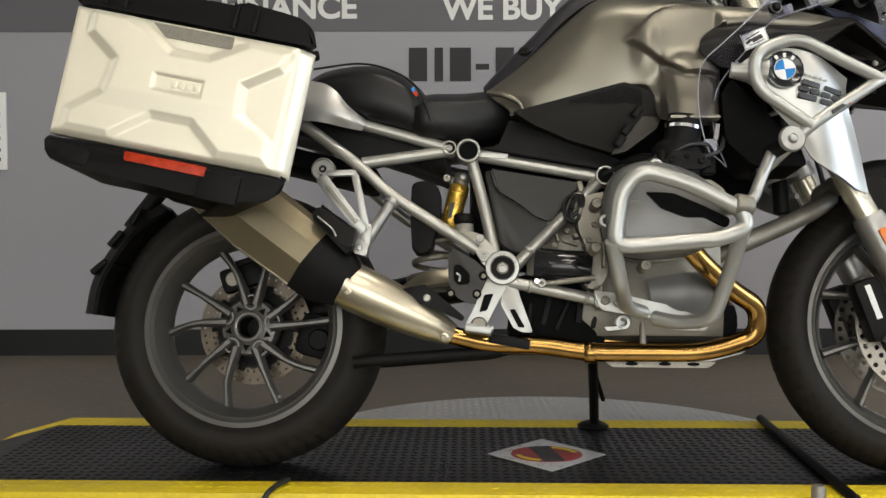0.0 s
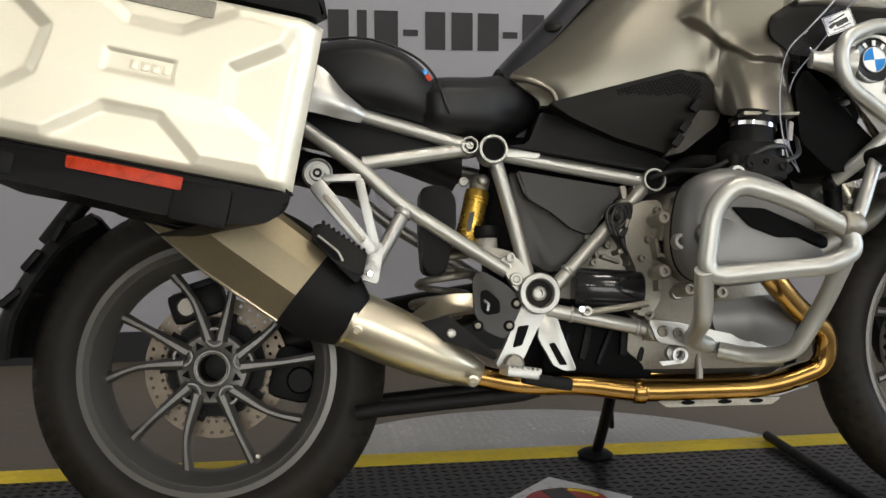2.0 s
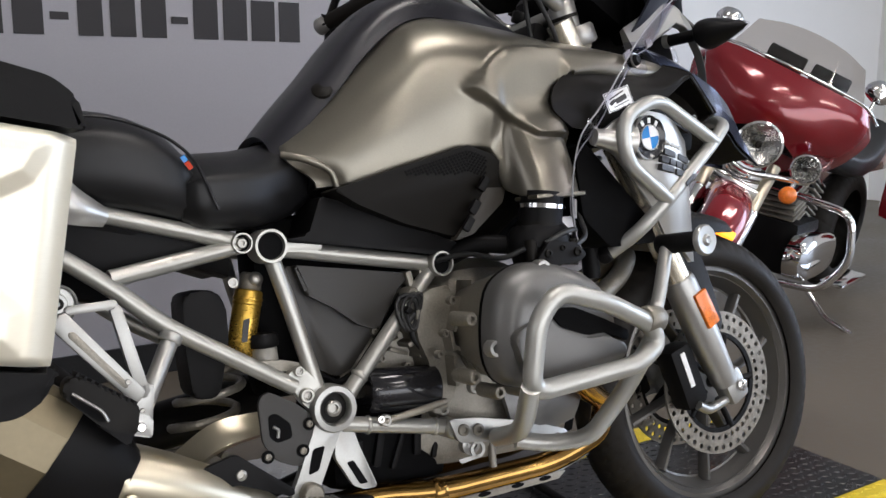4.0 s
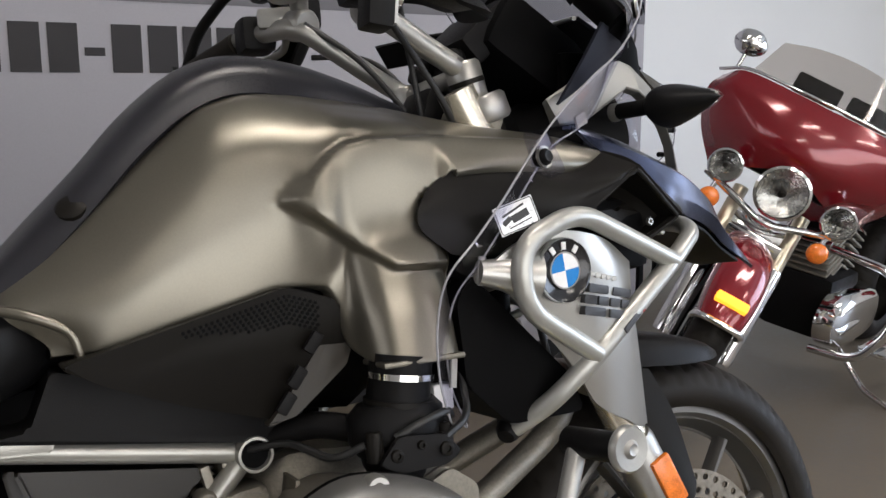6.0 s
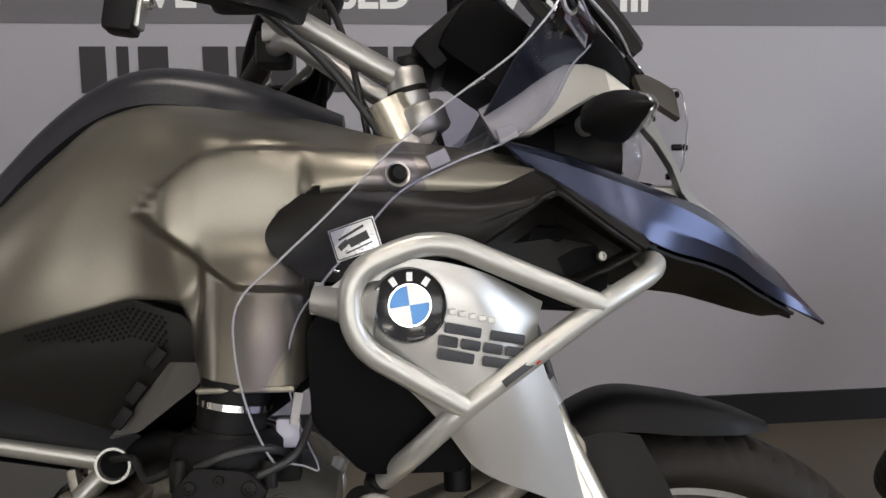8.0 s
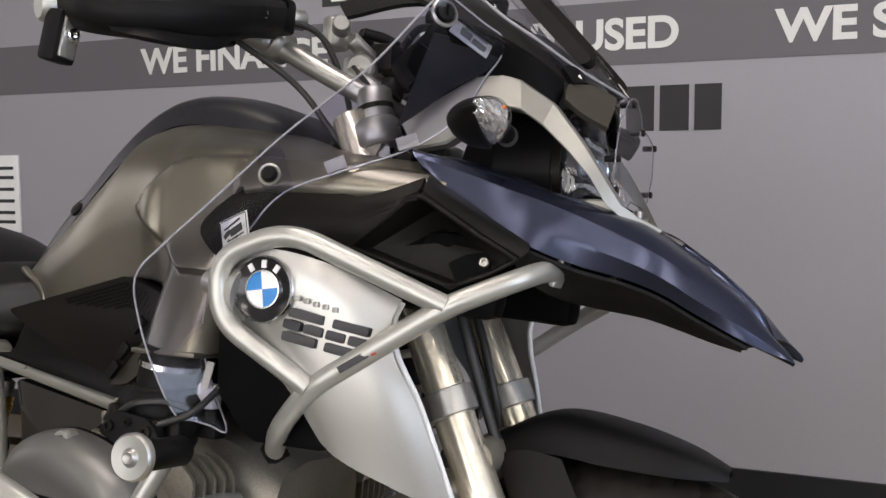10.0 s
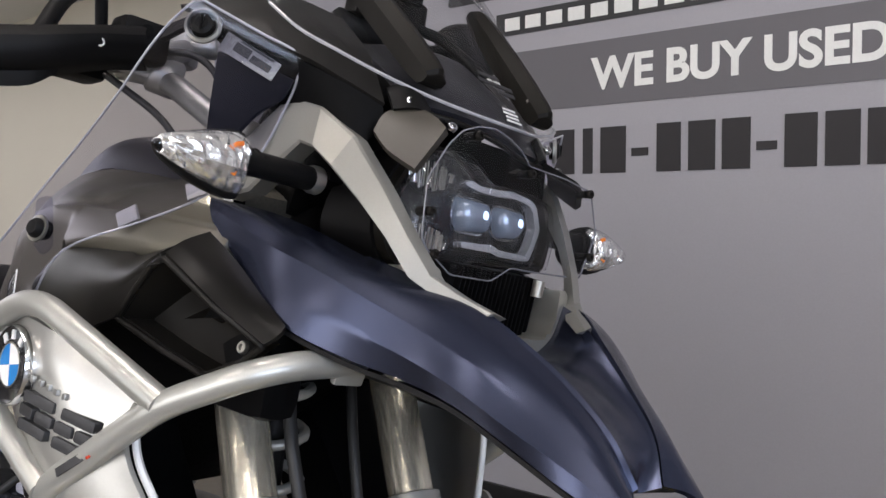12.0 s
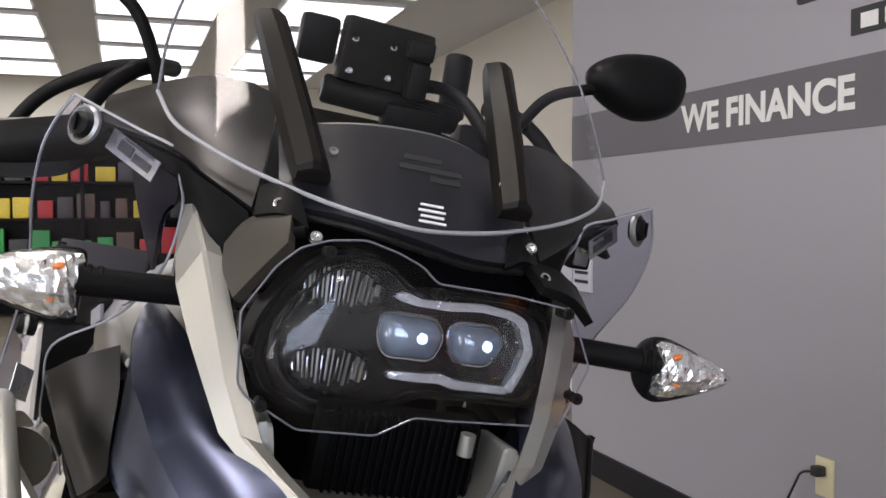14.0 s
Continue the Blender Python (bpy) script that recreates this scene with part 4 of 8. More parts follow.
for p, d in (((0.640, -0.134, 0.478), (0.19, 0.0, 0.19)), ((0.640, -0.145, 0.4035), (0.195, 0, -0.04)), ((0.760, -0.145, 0.379), (0.195, 0, -0.04))):
    part("weld_collar", lathe([(0.0125, 0.0), (0.0152, 0.003), (0.0152, 0.006), (0.0125, 0.009)], aim(p, d), 20), FRAMEPAINT, frame_main)

# passenger footrest bracket
pb = part("passenger_bracket", bar((0.194, 0.632), (0.290, 0.512), 0.027, -0.206, -0.188, 0.022), BRIGHTALU, moto, "bright cast passenger footrest bracket")
part("strut_channel_shade", bar((0.208, 0.612), (0.274, 0.530), 0.010, -0.2066, -0.200, 0.008), CASTALU, pb)
for a, b, w, w2 in (((0.268, 0.640), (0.296, 0.512), 0.015, 0.017), ((0.205, 0.640), (0.272, 0.642), 0.012, 0.012), ((0.296, 0.530), (0.290, 0.478), 0.026, 0.024)):
    part("strut", bar(a, b, w, -0.2045, -0.189, w2), BRIGHTALU, pb)
part("strut_tip", plate([(0.278, 0.497), (0.302, 0.486), (0.298, 0.458), (0.268, 0.468)], -0.214, -0.186, 0.005, 0.003), BRIGHTALU, pb)
part("tip_pin", rod((0.284, -0.222, 0.476), (0.284, -0.180, 0.476), 0.0065, 14, chamfer=0.0015), CHROME, pb)
for p in ((0.275, -0.2065, 0.537), (0.290, -0.206, 0.495)):
    part("strut_rivet", bolt(p, (0, -1, 0), 0.004, 0.003), DULLSTEEL, pb)
part("strut_tube", rod((0.348, -0.165, 0.588), (0.287, -0.192, 0.482), 0.0125, 18, chamfer=0.002), BRIGHTALU, pb)
part("strut_collar", rod((0.349, -0.163, 0.590), (0.342, -0.166, 0.578), 0.0165, 18, chamfer=0.002), BRIGHTALU, pb)
part("pannier_puck", lathe([(0.0, 0.018), (0.012, 0.018), (0.014, 0.012), (0.021, 0.012), (0.023, 0.018), (0.026, 0.014), (0.026, 0.0), (0.0, 0.0)], Matrix.Translation((0.198, -0.182, 0.650)) @ AX, 32), BRIGHTALU, pb, "round bright pannier mount")
part("mount_bolt", bolt((0.198, -0.196, 0.650), (0, -1, 0), 0.008, 0.008), GREYPL, pb)
REST = [(0.187, 0.537), (0.193, 0.557), (0.210, 0.558), (0.280, 0.508), (0.272, 0.471), (0.240, 0.484), (0.226, 0.494)]
rest = part("passenger_footrest", plate(REST, -0.248, -0.214, 0.006, 0.005), GREYPL, moto, "folded black rubber passenger footrest")
for i in range(9):
    part("rib", box((0.0052, 0.036, 0.006), pose(0.208 + i * 0.0082, -0.231, 0.5605 - i * 0.0059, 0, 36, 0), 0.0015), BLACKPL, rest)
part("rest_hollow", plate([(0.197, 0.538), (0.232, 0.510), (0.238, 0.496), (0.228, 0.497), (0.196, 0.528)], -0.2495, -0.240, 0.003, 0.0), VOID, rest)
part("rest_spring", tube([(0.199, -0.249, 0.538), (0.232, -0.249, 0.511), (0.239, -0.249, 0.496)], 0.0022, 0.006, 8), BRIGHTALU, rest, "bright spring wire")
part("rest_hinge", plate([(0.226, 0.492), (0.238, 0.500), (0.272, 0.476), (0.262, 0.458)], -0.244, -0.205, 0.004, 0.003), BLACKPL, rest)

# ---- pannier ----
PX = ((-0.262, 0.938), (0.213, 0.840), (0.164, 0.588), (-0.310, 0.682))


def pan_y(x, z):
    return -0.407 - 0.04 * (z - 0.6)


def drawn_in(bm):
    """The box narrows towards the wheel at its front end."""
    for v in bm.verts:
        if v.co.x > 0:
            v.co.x -= 0.75 * max(0.0, v.co.y + 0.385)
    return bm


def inset(poly, d):
    c = Vector((sum(p[0] for p in poly) / len(poly), sum(p[1] for p in poly) / len(poly)))
    return [tuple(c + (Vector(p) - c) * (1 - d / (Vector(p) - c).length)) for p in poly]


pan = part("pannier", drawn_in(plate(inset(PX, 0.004), lambda x, z: pan_y(x, z) + 0.030, -0.215, 0.030, 0.006)), BLACKPL, moto, "aluminium touring pannier with black corners")
PLATEAU = [(0.24, 0.02), (0.33, 0.10), (0.44, 0.23), (0.60, 0.23), (0.75, 0.06), (0.93, 0.06), (0.90, 0.21), (0.76, 0.385), (0.765, 0.605), (0.91, 0.77), (0.91, 0.925), (0.71, 0.935), (0.58, 0.73), (0.41, 0.73), (0.25, 0.945), (0.06, 0.94), (0.06, 0.80), (0.19, 0.62), (0.215, 0.36), (0.09, 0.19), (0.09, 0.02)]


def edge_distance(p, poly):
    """Distance to a closed outline, plus inside."""
    best, inside = 9.0, False
    for a, b in zip(poly, poly[1:] + poly[:1]):
        a, b = Vector(a), Vector(b)
        t = max(0.0, min(1.0, (p - a).dot(b - a) / (b - a).length_squared))
        best = min(best, (a + (b - a) * t - p).length)
        if (a.y > p.y) != (b.y > p.y) and p.x < (b.x - a.x) * (p.y - a.y) / (b.y - a.y) + a.x:
            inside = not inside
    return best if inside else -best


def ramp01(t):
    return min(1.0, max(0.0, t))


def pan_uv(u, v):
    """From the left edge to the right and from the top down, in parts of the panel."""
    a, b, c, d = [Vector(p) for p in PX]
    return tuple((a * (1 - u) + b * u) * (1 - v) + (d * (1 - u) + c * u) * v)


def pressed_panel():
    poly = [pan_uv(u, v) for u, v in PLATEAU]
    tray = [pan_uv(u, v) for u, v in ((0.395, 0.415), (0.60, 0.415), (0.60, 0.535), (0.395, 0.535))]
    nu, nv = 150, 96
    bm = bmesh.new()
    grid = []
    for i in range(nu + 1):
        col = []
        for j in range(nv + 1):
            u, v = i / nu, j / nv
            x, z = pan_uv(u, v)
            p = Vector((x, z))
            h = 0.010 * ramp01(0.5 + edge_distance(p, poly) / 0.018)
            h += 0.004 * ramp01((v - 0.58) / 0.14) * ramp01(0.5 + edge_distance(p, poly) / 0.018) * -1
            h -= 0.004 * ramp01(0.5 + edge_distance(p, tray) / 0.006)
            rim = min(u * 0.47, v * 0.255, (1 - v) * 0.255)
            h -= 0.010 * (1 - ramp01(rim / 0.012)) ** 2
            h -= 0.030 * (1 - ramp01((1 - u) * 0.47 / 0.036)) ** 2
            col.append(bm.verts.new((x, pan_y(x, z) - h, z)))
        grid.append(col)
    for i in range(nu):
        for j in range(nv):
            bm.faces.new((grid[i][j], grid[i + 1][j], grid[i + 1][j + 1], grid[i][j + 1]))
    ring = [grid[i][0] for i in range(nu)] + [grid[nu][j] for j in range(nv)] + [grid[i][nv] for i in range(nu, 0, -1)] + [grid[0][j] for j in range(nv, 0, -1)]
    low = [bm.verts.new((q.co.x, pan_y(q.co.x, q.co.z) + 0.038, q.co.z)) for q in ring]
    for k in range(len(ring)):
        n = (k + 1) % len(ring)
        bm.faces.new((ring[k], ring[n], low[n], low[k]))
    bm.faces.new(low)
    return bm


face = part("side_panel", pressed_panel(), PANALU, pan, "cream lit brushed aluminium side panel with a pressed cross", 30)


def emboss(poly, depth=0.006, fil=0.004, mt=PANALU, name="embossed_rib", bev=0.005):
    part(name, plate(poly, lambda x, z: pan_y(x, z) - depth, lambda x, z: pan_y(x, z) + 0.004, fil, bev), mt, pan)


def uvpoly(pts):
    return [pan_uv(u, v) for u, v in pts]


for k in range(4):
    u = 0.47 + k * 0.032
    emboss(uvpoly([(u, 0.45), (u + 0.024, 0.45), (u + 0.024, 0.50), (u, 0.50)]), 0.0082, 0.002, PANALU, "embossed_bar", 0.001)
emboss(uvpoly([(0.34, 0.03), (0.68, 0.03), (0.68, 0.125), (0.40, 0.125)]), 0.0040, 0.002, CASTALU, "mesh_inlay", 0.0)
# black corners: lid band above, tray below and the front edge
lid = part("lid", drawn_in(plate([(-0.272, 0.962), (-0.255, 0.995), (0.06, 0.932), (0.075, 0.940), (0.188, 0.905), (0.214, 0.882), (0.220, 0.846), (0.212, 0.846), (-0.262, 0.944)], lambda x, z: pan_y(x, z) + 0.004, -0.215, 0.012, 0.008)), BLACKPL, pan, "black plastic lid edge")
for x in (-0.20, -0.16, 0.06, 0.10):
    part("lid_hook", box((0.012, 0.02, 0.05), pose(x, -0.412, 0.975 - 0.21 * (x + 0.26), 0, 12, 0), 0.004), BLACKPL, lid)
part("tray", drawn_in(plate([(-0.316, 0.676), (-0.312, 0.632), (-0.27, 0.612), (-0.20, 0.598), (-0.03, 0.556), (0.06, 0.540), (0.125, 0.540), (0.158, 0.560), (0.166, 0.590), (0.160, 0.583)], lambda x, z: pan_y(x, z) + 0.000, -0.235, 0.012, 0.008)), BLACKPL, pan, "black plastic lower tray")
part("front_edge", drawn_in(plate([(0.190, 0.848), (0.212, 0.846), (0.190, 0.720), (0.163, 0.580), (0.140, 0.580)], lambda x, z: pan_y(x, z) + 0.036, -0.22, 0.010, 0.007)), BLACKPL, pan)
part("buckle", box((0.085, 0.018, 0.060), pose(0.035, -0.404, 0.568, 0, 12, 0), 0.008), BLACKPL, pan, "black lower buckle")
part("buckle", box((0.065, 0.018, 0.035), pose(-0.255, -0.402, 0.634, 0, 12, 0), 0.008), BLACKPL, pan)
part("reflector", plate([(-0.150, 0.640), (0.012, 0.607), (0.008, 0.588), (-0.152, 0.622)], -0.4135, -0.405, 0.002, 0.002), REDREFL, pan, "red strip reflector")

# ---- seat and tail ----


def seat_ring(x, top, low, w, crown=0.03):
    return ring_of([(x, 0, top), (x, -w * 0.55, top - crown * 0.35), (x, -w * 0.92, top - crown * 1.4), (x, -w, (top + low) / 2), (x, -w * 0.86, low), (x, 0, low), (x, w * 0.86, low), (x, w, (top + low) / 2), (x, w * 0.92, top - crown * 1.4), (x, w * 0.55, top - crown * 0.35)], 3)


rider = part("rider_seat", loft([seat_ring(0.385, 0.845, 0.745, 0.150), seat_ring(0.42, 0.858, 0.735, 0.165), seat_ring(0.50, 0.862, 0.735, 0.150), seat_ring(0.57, 0.875, 0.75, 0.115), seat_ring(0.615, 0.880, 0.775, 0.085)], 4), VINYL, moto, "black vinyl rider seat with a grained top")
pillion = part("passenger_seat", loft([seat_ring(0.13, 0.895, 0.80, 0.13), seat_ring(0.18, 0.918, 0.79, 0.15), seat_ring(0.27, 0.928, 0.78, 0.165), seat_ring(0.34, 0.912, 0.765, 0.168), seat_ring(0.39, 0.88, 0.75, 0.155), seat_ring(0.420, 0.845, 0.745, 0.13)], 4), VINYL, moto, "black vinyl passenger seat with a piped edge")
part("piping", tube(spline([(0.16, -0.142, 0.893), (0.27, -0.150, 0.902), (0.35, -0.157, 0.878), (0.40, -0.168, 0.835), (0.43, -0.172, 0.76)], 6), 0.0025, 0.001, 8, n=1), VINYL, pillion)
part("seat_tag", box((0.012, 0.003, 0.008), pose(0.394, -0.1665, 0.826, 0, 58, 0), 0.001), REDREFL, pillion, "small red and blue cloth tag")
part("seat_tag", box((0.010, 0.003, 0.008), pose(0.388, -0.1660, 0.836, 0, 58, 0), 0.001), BADGEBLUE, pillion)
part("side_cover", plate([(0.10, 0.775), (0.20, 0.775), (0.46, 0.712), (0.29, 0.672), (0.16, 0.742)], -0.115, -0.09, 0.01, 0.004), BLACKPL, moto, "black plastic side cover")
part("tail_bracket", patch([[(0.12, -0.150, 0.862), (0.195, -0.160, 0.845), (0.235, -0.155, 0.80), (0.275, -0.140, 0.768)], [(0.12, -0.172, 0.81), (0.20, -0.172, 0.80), (0.24, -0.165, 0.775), (0.275, -0.145, 0.762)], [(0.12, -0.165, 0.768), (0.18, -0.165, 0.765), (0.235, -0.155, 0.758), (0.27, -0.14, 0.755)]], 5, 0.01), SILVER, moto, "silver tail trim")
part("luggage_rack", tube([(-0.20, -0.12, 0.93), (0.10, -0.13, 0.92), (0.16, -0.10, 0.94)], 0.012, 0.03), BLACKPL, moto)
part("tail_body", loft([seat_ring(-0.10, 0.90, 0.82, 0.07), seat_ring(0.05, 0.90, 0.78, 0.11), seat_ring(0.30, 0.86, 0.72, 0.12), seat_ring(0.46, 0.76, 0.66, 0.10)], 3), BLACKPL, moto)
part("battery_tray", plate([(0.382, 0.640), (0.426, 0.645), (0.446, 0.624), (0.446, 0.567), (0.424, 0.479), (0.385, 0.482), (0.380, 0.553)], -0.105, -0.030, 0.012, 0.006), BLACKPL, moto)
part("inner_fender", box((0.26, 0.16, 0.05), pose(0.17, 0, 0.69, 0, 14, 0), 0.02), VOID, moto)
part("pannier_underside", box((0.13, 0.06, 0.05), pose(-0.06, -0.24, 0.585, 0, 15, 0), 0.014), BLACKPL, moto)
part("plate_carrier", tube([(-0.05, 0, 0.76), (-0.22, 0, 0.66), (-0.30, 0, 0.55)], 0.02, 0.05), BLACKPL, moto)

# rear shock
shock = part("rear_damper", rod((0.490, -0.088, 0.636), (0.462, -0.088, 0.525), 0.0220, 24, chamfer=0.003), GOLD, moto, "gold anodised shock reservoir")
for k in (0.10, 0.16, 0.62, 0.68):
    part("damper_groove", lathe([(0.0222, 0.0), (0.0232, 0.001), (0.0232, 0.004), (0.0222, 0.005)], aim((0.490 - 0.028 * k, -0.088, 0.636 - 0.111 * k), (-0.028, 0, -0.111)), 28), GOLD, shock)
part("damper_label", plate([(0.470, 0.592), (0.480, 0.594), (0.472, 0.558), (0.463, 0.558)], -0.1115, -0.108, 0.002, 0.0), INK, shock, "dark label as a plain strip")
part("damper_cap", rod((0.490, -0.088, 0.634), (0.497, -0.088, 0.662), 0.0175, 20, chamfer=0.004), CASTALU, shock)
part("cap_fitting", lathe([(0.0, 0.010), (0.006, 0.010), (0.011, 0.006), (0.012, 0.0), (0.0, 0.0)], aim((0.497, -0.100, 0.652), (0.1, -1, 0.1)), 20), DULLSTEEL, shock)
part("damper_bolt", bolt((0.463, -0.095, 0.650), (-0.2, -1, 0), 0.009, 0.010), DULLSTEEL, shock)
part("preload_knob", rod((0.500, -0.100, 0.567), (0.500, -0.100, 0.545), 0.0245, 24, chamfer=0.003), BLACKPL, shock)
part("preload_body", rod((0.500, -0.100, 0.545), (0.502, -0.100, 0.515), 0.0205, 24, chamfer=0.002), CLOUDY, shock, "cloudy plastic fluid bottle")
part("bottle_bracket", plate([(0.480, 0.528), (0.520, 0.524), (0.560, 0.512), (0.552, 0.500), (0.515, 0.508), (0.482, 0.516)], -0.130, -0.118, 0.004, 0.002), CASTALU, shock)
coil = [(0.40 + 0.0010 * t + 0.05 * math.cos(t * 0.5), -0.01 + 0.05 * math.sin(t * 0.5), 0.37 + 0.0031 * t) for t in range(0, 60)]
part("rear_spring", tube(coil, 0.007, 0.001, 8, n=1), CASTALU, moto, "pale coil spring")
part("paralever_cover", patch([[(0.36, -0.07, 0.40), (0.42, -0.08, 0.435), (0.50, -0.08, 0.44)], [(0.37, -0.10, 0.37), (0.42, -0.11, 0.40), (0.50, -0.10, 0.41)]], 5, 0.01), STEEL, moto)

# ---- exhaust ----


def can_ring(p, d, hh, hw):
    d = Vector(d).normalized()
    side = Vector((0, 1, 0))
    up = d.cross(side)
    up = up if up.z > 0 else -up
    return [Vector(p) + side * u * hw + up * v * hh for u, v in ((-1, 0.35), (-1, -0.30), (-0.45, -1), (0.6, -1), (1, -0.5), (1, 0.5), (0.5, 1), (-0.35, 1), (-0.75, 0.85))]


DX = (0.78, 0, -0.625)
muf = part("muffler", loft([can_ring((-0.12, -0.165, 0.690), DX, 0.050, 0.045), can_ring((-0.10, -0.165, 0.672), DX, 0.066, 0.055), can_ring((0.06, -0.172, 0.545), DX, 0.078, 0.060), can_ring((0.185, -0.172, 0.452), DX, 0.074, 0.058)], 1), TITAN, moto, "brushed bronze steel muffler", 18)
part("muffler_edge_glint", tube([tuple(can_ring(p, DX, hh, hw)[2]) for p, hh, hw in (((-0.10, -0.165, 0.672), 0.066, 0.055), ((0.06, -0.172, 0.545), 0.078, 0.060), ((0.180, -0.172, 0.456), 0.0745, 0.058))], 0.0028, 0.001, 8), STEEL, muf, "bright steel strip for the reflection along the lower edge")
for k in (0.30, 0.62):
    c0 = Vector((-0.10, -0.165, 0.672)).lerp(Vector((0.185, -0.172, 0.452)), k)
    facet = [Vector(can_ring(c0 + Vector(DX) * d, DX, 0.066 + 0.012 * k + 0.001, 0.0565 + 0.004 * k)[j]) for d, j in ((-0.035, 1), (0.035, 1), (0.008, 2), (-0.006, 2))]
    part("muffler_facet", patch([[tuple(facet[0]), tuple(facet[1])], [tuple(facet[3]), tuple(facet[2])]], 2, 0.002), TITAN, muf)
part("end_cap", loft([can_ring((0.175, -0.172, 0.458), DX, 0.077, 0.061), can_ring((0.215, -0.172, 0.428), DX, 0.074, 0.060), can_ring((0.255, -0.170, 0.398), DX, 0.050, 0.048)], 2), BLACKPL, muf, "black plastic muffler cap")
part("heat_shield", plate([(0.335, 0.385), (0.42, 0.405), (0.505, 0.335), (0.50, 0.325), (0.42, 0.36), (0.36, 0.36)], -0.175, -0.165, 0.006, 0.003), BLACKPL, muf)
cone_d = Vector((0.485, -0.125, 0.295)) - Vector((0.235, -0.17, 0.412))
part("silencer_cone", lathe([(0.046, 0.0), (0.050, 0.006), (0.052, 0.03), (0.0515, 0.09), (0.046, 0.16), (0.038, 0.215), (0.028, 0.255), (0.024, 0.27)], aim((0.235, -0.17, 0.412), cone_d), 40), STEEL, muf, "bright steel silencer cone")
part("clamp_band", lathe([(0.0535, 0.012), (0.0535, 0.018), (0.052, 0.018), (0.052, 0.012)], aim((0.235, -0.17, 0.412), cone_d), 40, closed=True), STEEL, muf)
for q, dd in (((0.262, -0.222, 0.383), (-0.1, -1, -0.2)), ((0.462, -0.165, 0.292), (-0.1, -1, -0.2))):
    part("cone_bolt", lathe([(0.009, 0), (0.010, 0.005), (0.006, 0.006), (0.005, 0.003), (0, 0.003)], aim(q, dd), 16), STEEL, muf)
part("shield_screw", bolt((0.424, -0.175, 0.374), (0, -1, 0), 0.008, 0.005), DULLSTEEL, muf)
header = part("header_pipe", tube([(0.475, -0.125, 0.298), (0.56, -0.115, 0.278), (0.66, -0.112, 0.280), (0.77, -0.12, 0.262), (1.02, -0.125, 0.264), (1.125, -0.130, 0.300), (1.125, -0.145, 0.36), (1.05, -0.19, 0.40), (0.985, -0.235, 0.450), (0.945, -0.25, 0.495)], 0.0205, 0.055, 20, n=10), GOLDPIPE, moto, "gold heat tinted exhaust header pipe")
part("pipe_joint", rod((0.760, -0.119, 0.263), (0.785, -0.121, 0.262), 0.0235, 24, chamfer=0.003), GOLDPIPE, header)
part("header_pipe_upper", tube([(0.66, -0.06, 0.285), (0.80, -0.05, 0.290), (1.00, -0.05, 0.292), (1.10, -0.03, 0.33), (1.09, 0.05, 0.40)], 0.0205, 0.05, 16), GOLDPIPE, moto)
part("lambda_sensor", rod((0.885, -0.125, 0.282), (0.885, -0.125, 0.335), 0.007, 14), CASTALU, header)
part("skid_plate", plate([(0.74, 0.252), (1.03, 0.246), (1.09, 0.262), (1.10, 0.268), (1.03, 0.253), (0.74, 0.258)], -0.13, 0.13, 0, 0.0015), BRIGHTALU, moto, "bent aluminium skid plate")
part("skid_lip", plate([(0.80, 0.247), (1.04, 0.245), (1.02, 0.232), (0.82, 0.232)], -0.128, -0.124, 0.004, 0.001), CASTALU, moto)
for x in (0.86, 0.93, 0.99):
    part("skid_hole", lathe([(0.0, 0.0), (0.009, 0.0), (0.009, 0.002), (0.0, 0.002)], Matrix.Translation((x, -0.1275, 0.2395)) @ AX @ Matrix.Diagonal((1.5, 0.45, 1, 1)), 14), VOID, moto)
part("centre_stand", tube([(0.26, -0.115, 0.237), (0.30, -0.115, 0.242), (0.56, -0.115, 0.262), (0.66, -0.10, 0.290)], 0.0135, 0.02, 14), BLACKPL, moto, "folded black centre stand")
part("centre_stand_leg", tube([(0.26, 0.115, 0.237), (0.56, 0.115, 0.262), (0.66, 0.10, 0.290)], 0.0135, 0.02, 12), BLACKPL, moto)
part("stand_tread", box((0.09, 0.045, 0.022), pose(0.60, -0.125, 0.285, 0, 10, 0), 0.006), BLACKPL, moto)
kick = part("side_stand", tube([(0.80, 0.11, 0.290), (0.815, 0.22, 0.205), (0.833, 0.385, 0.092)], 0.0125, 0.03, 16), BLACKPL, moto, "extended black side stand")
part("stand_foot", lathe([(0.0, 0.0), (0.040, 0.0), (0.042, 0.005), (0.034, 0.011), (0.016, 0.018), (0.0, 0.018)], BIKE.inverted() @ pose(0.400, 2.452, 0.0462), 24), BLACKPL, kick)
part("stand_spring", rod((0.825, 0.24, 0.205), (0.85, 0.32, 0.15), 0.006, 10), BLACKPL, kick)

# ---- engine ----
case = part("crankcase", loft([ring_of([(x, -w, 0.30), (x, -w, 0.46), (x, -w * 0.92, z), (x, w * 0.92, z), (x, w, 0.46), (x, w, 0.30)], 3) for x, w, z in ((0.64, 0.06, 0.50), (0.72, 0.075, 0.57), (0.80, 0.095, 0.60), (0.86, 0.115, 0.63), (0.98, 0.125, 0.62), (1.06, 0.10, 0.58))], 3), CASTALU, moto, "grey cast boxer engine")
part("side_casting", plate([(0.752, 0.590), (0.778, 0.606), (0.822, 0.610), (0.815, 0.570), (0.806, 0.500), (0.812, 0.430), (0.790, 0.395), (0.756, 0.402), (0.768, 0.480), (0.748, 0.530)], -0.146, -0.090, 0.012, 0.008), CASTALU, case, "brown grey cast engine side")
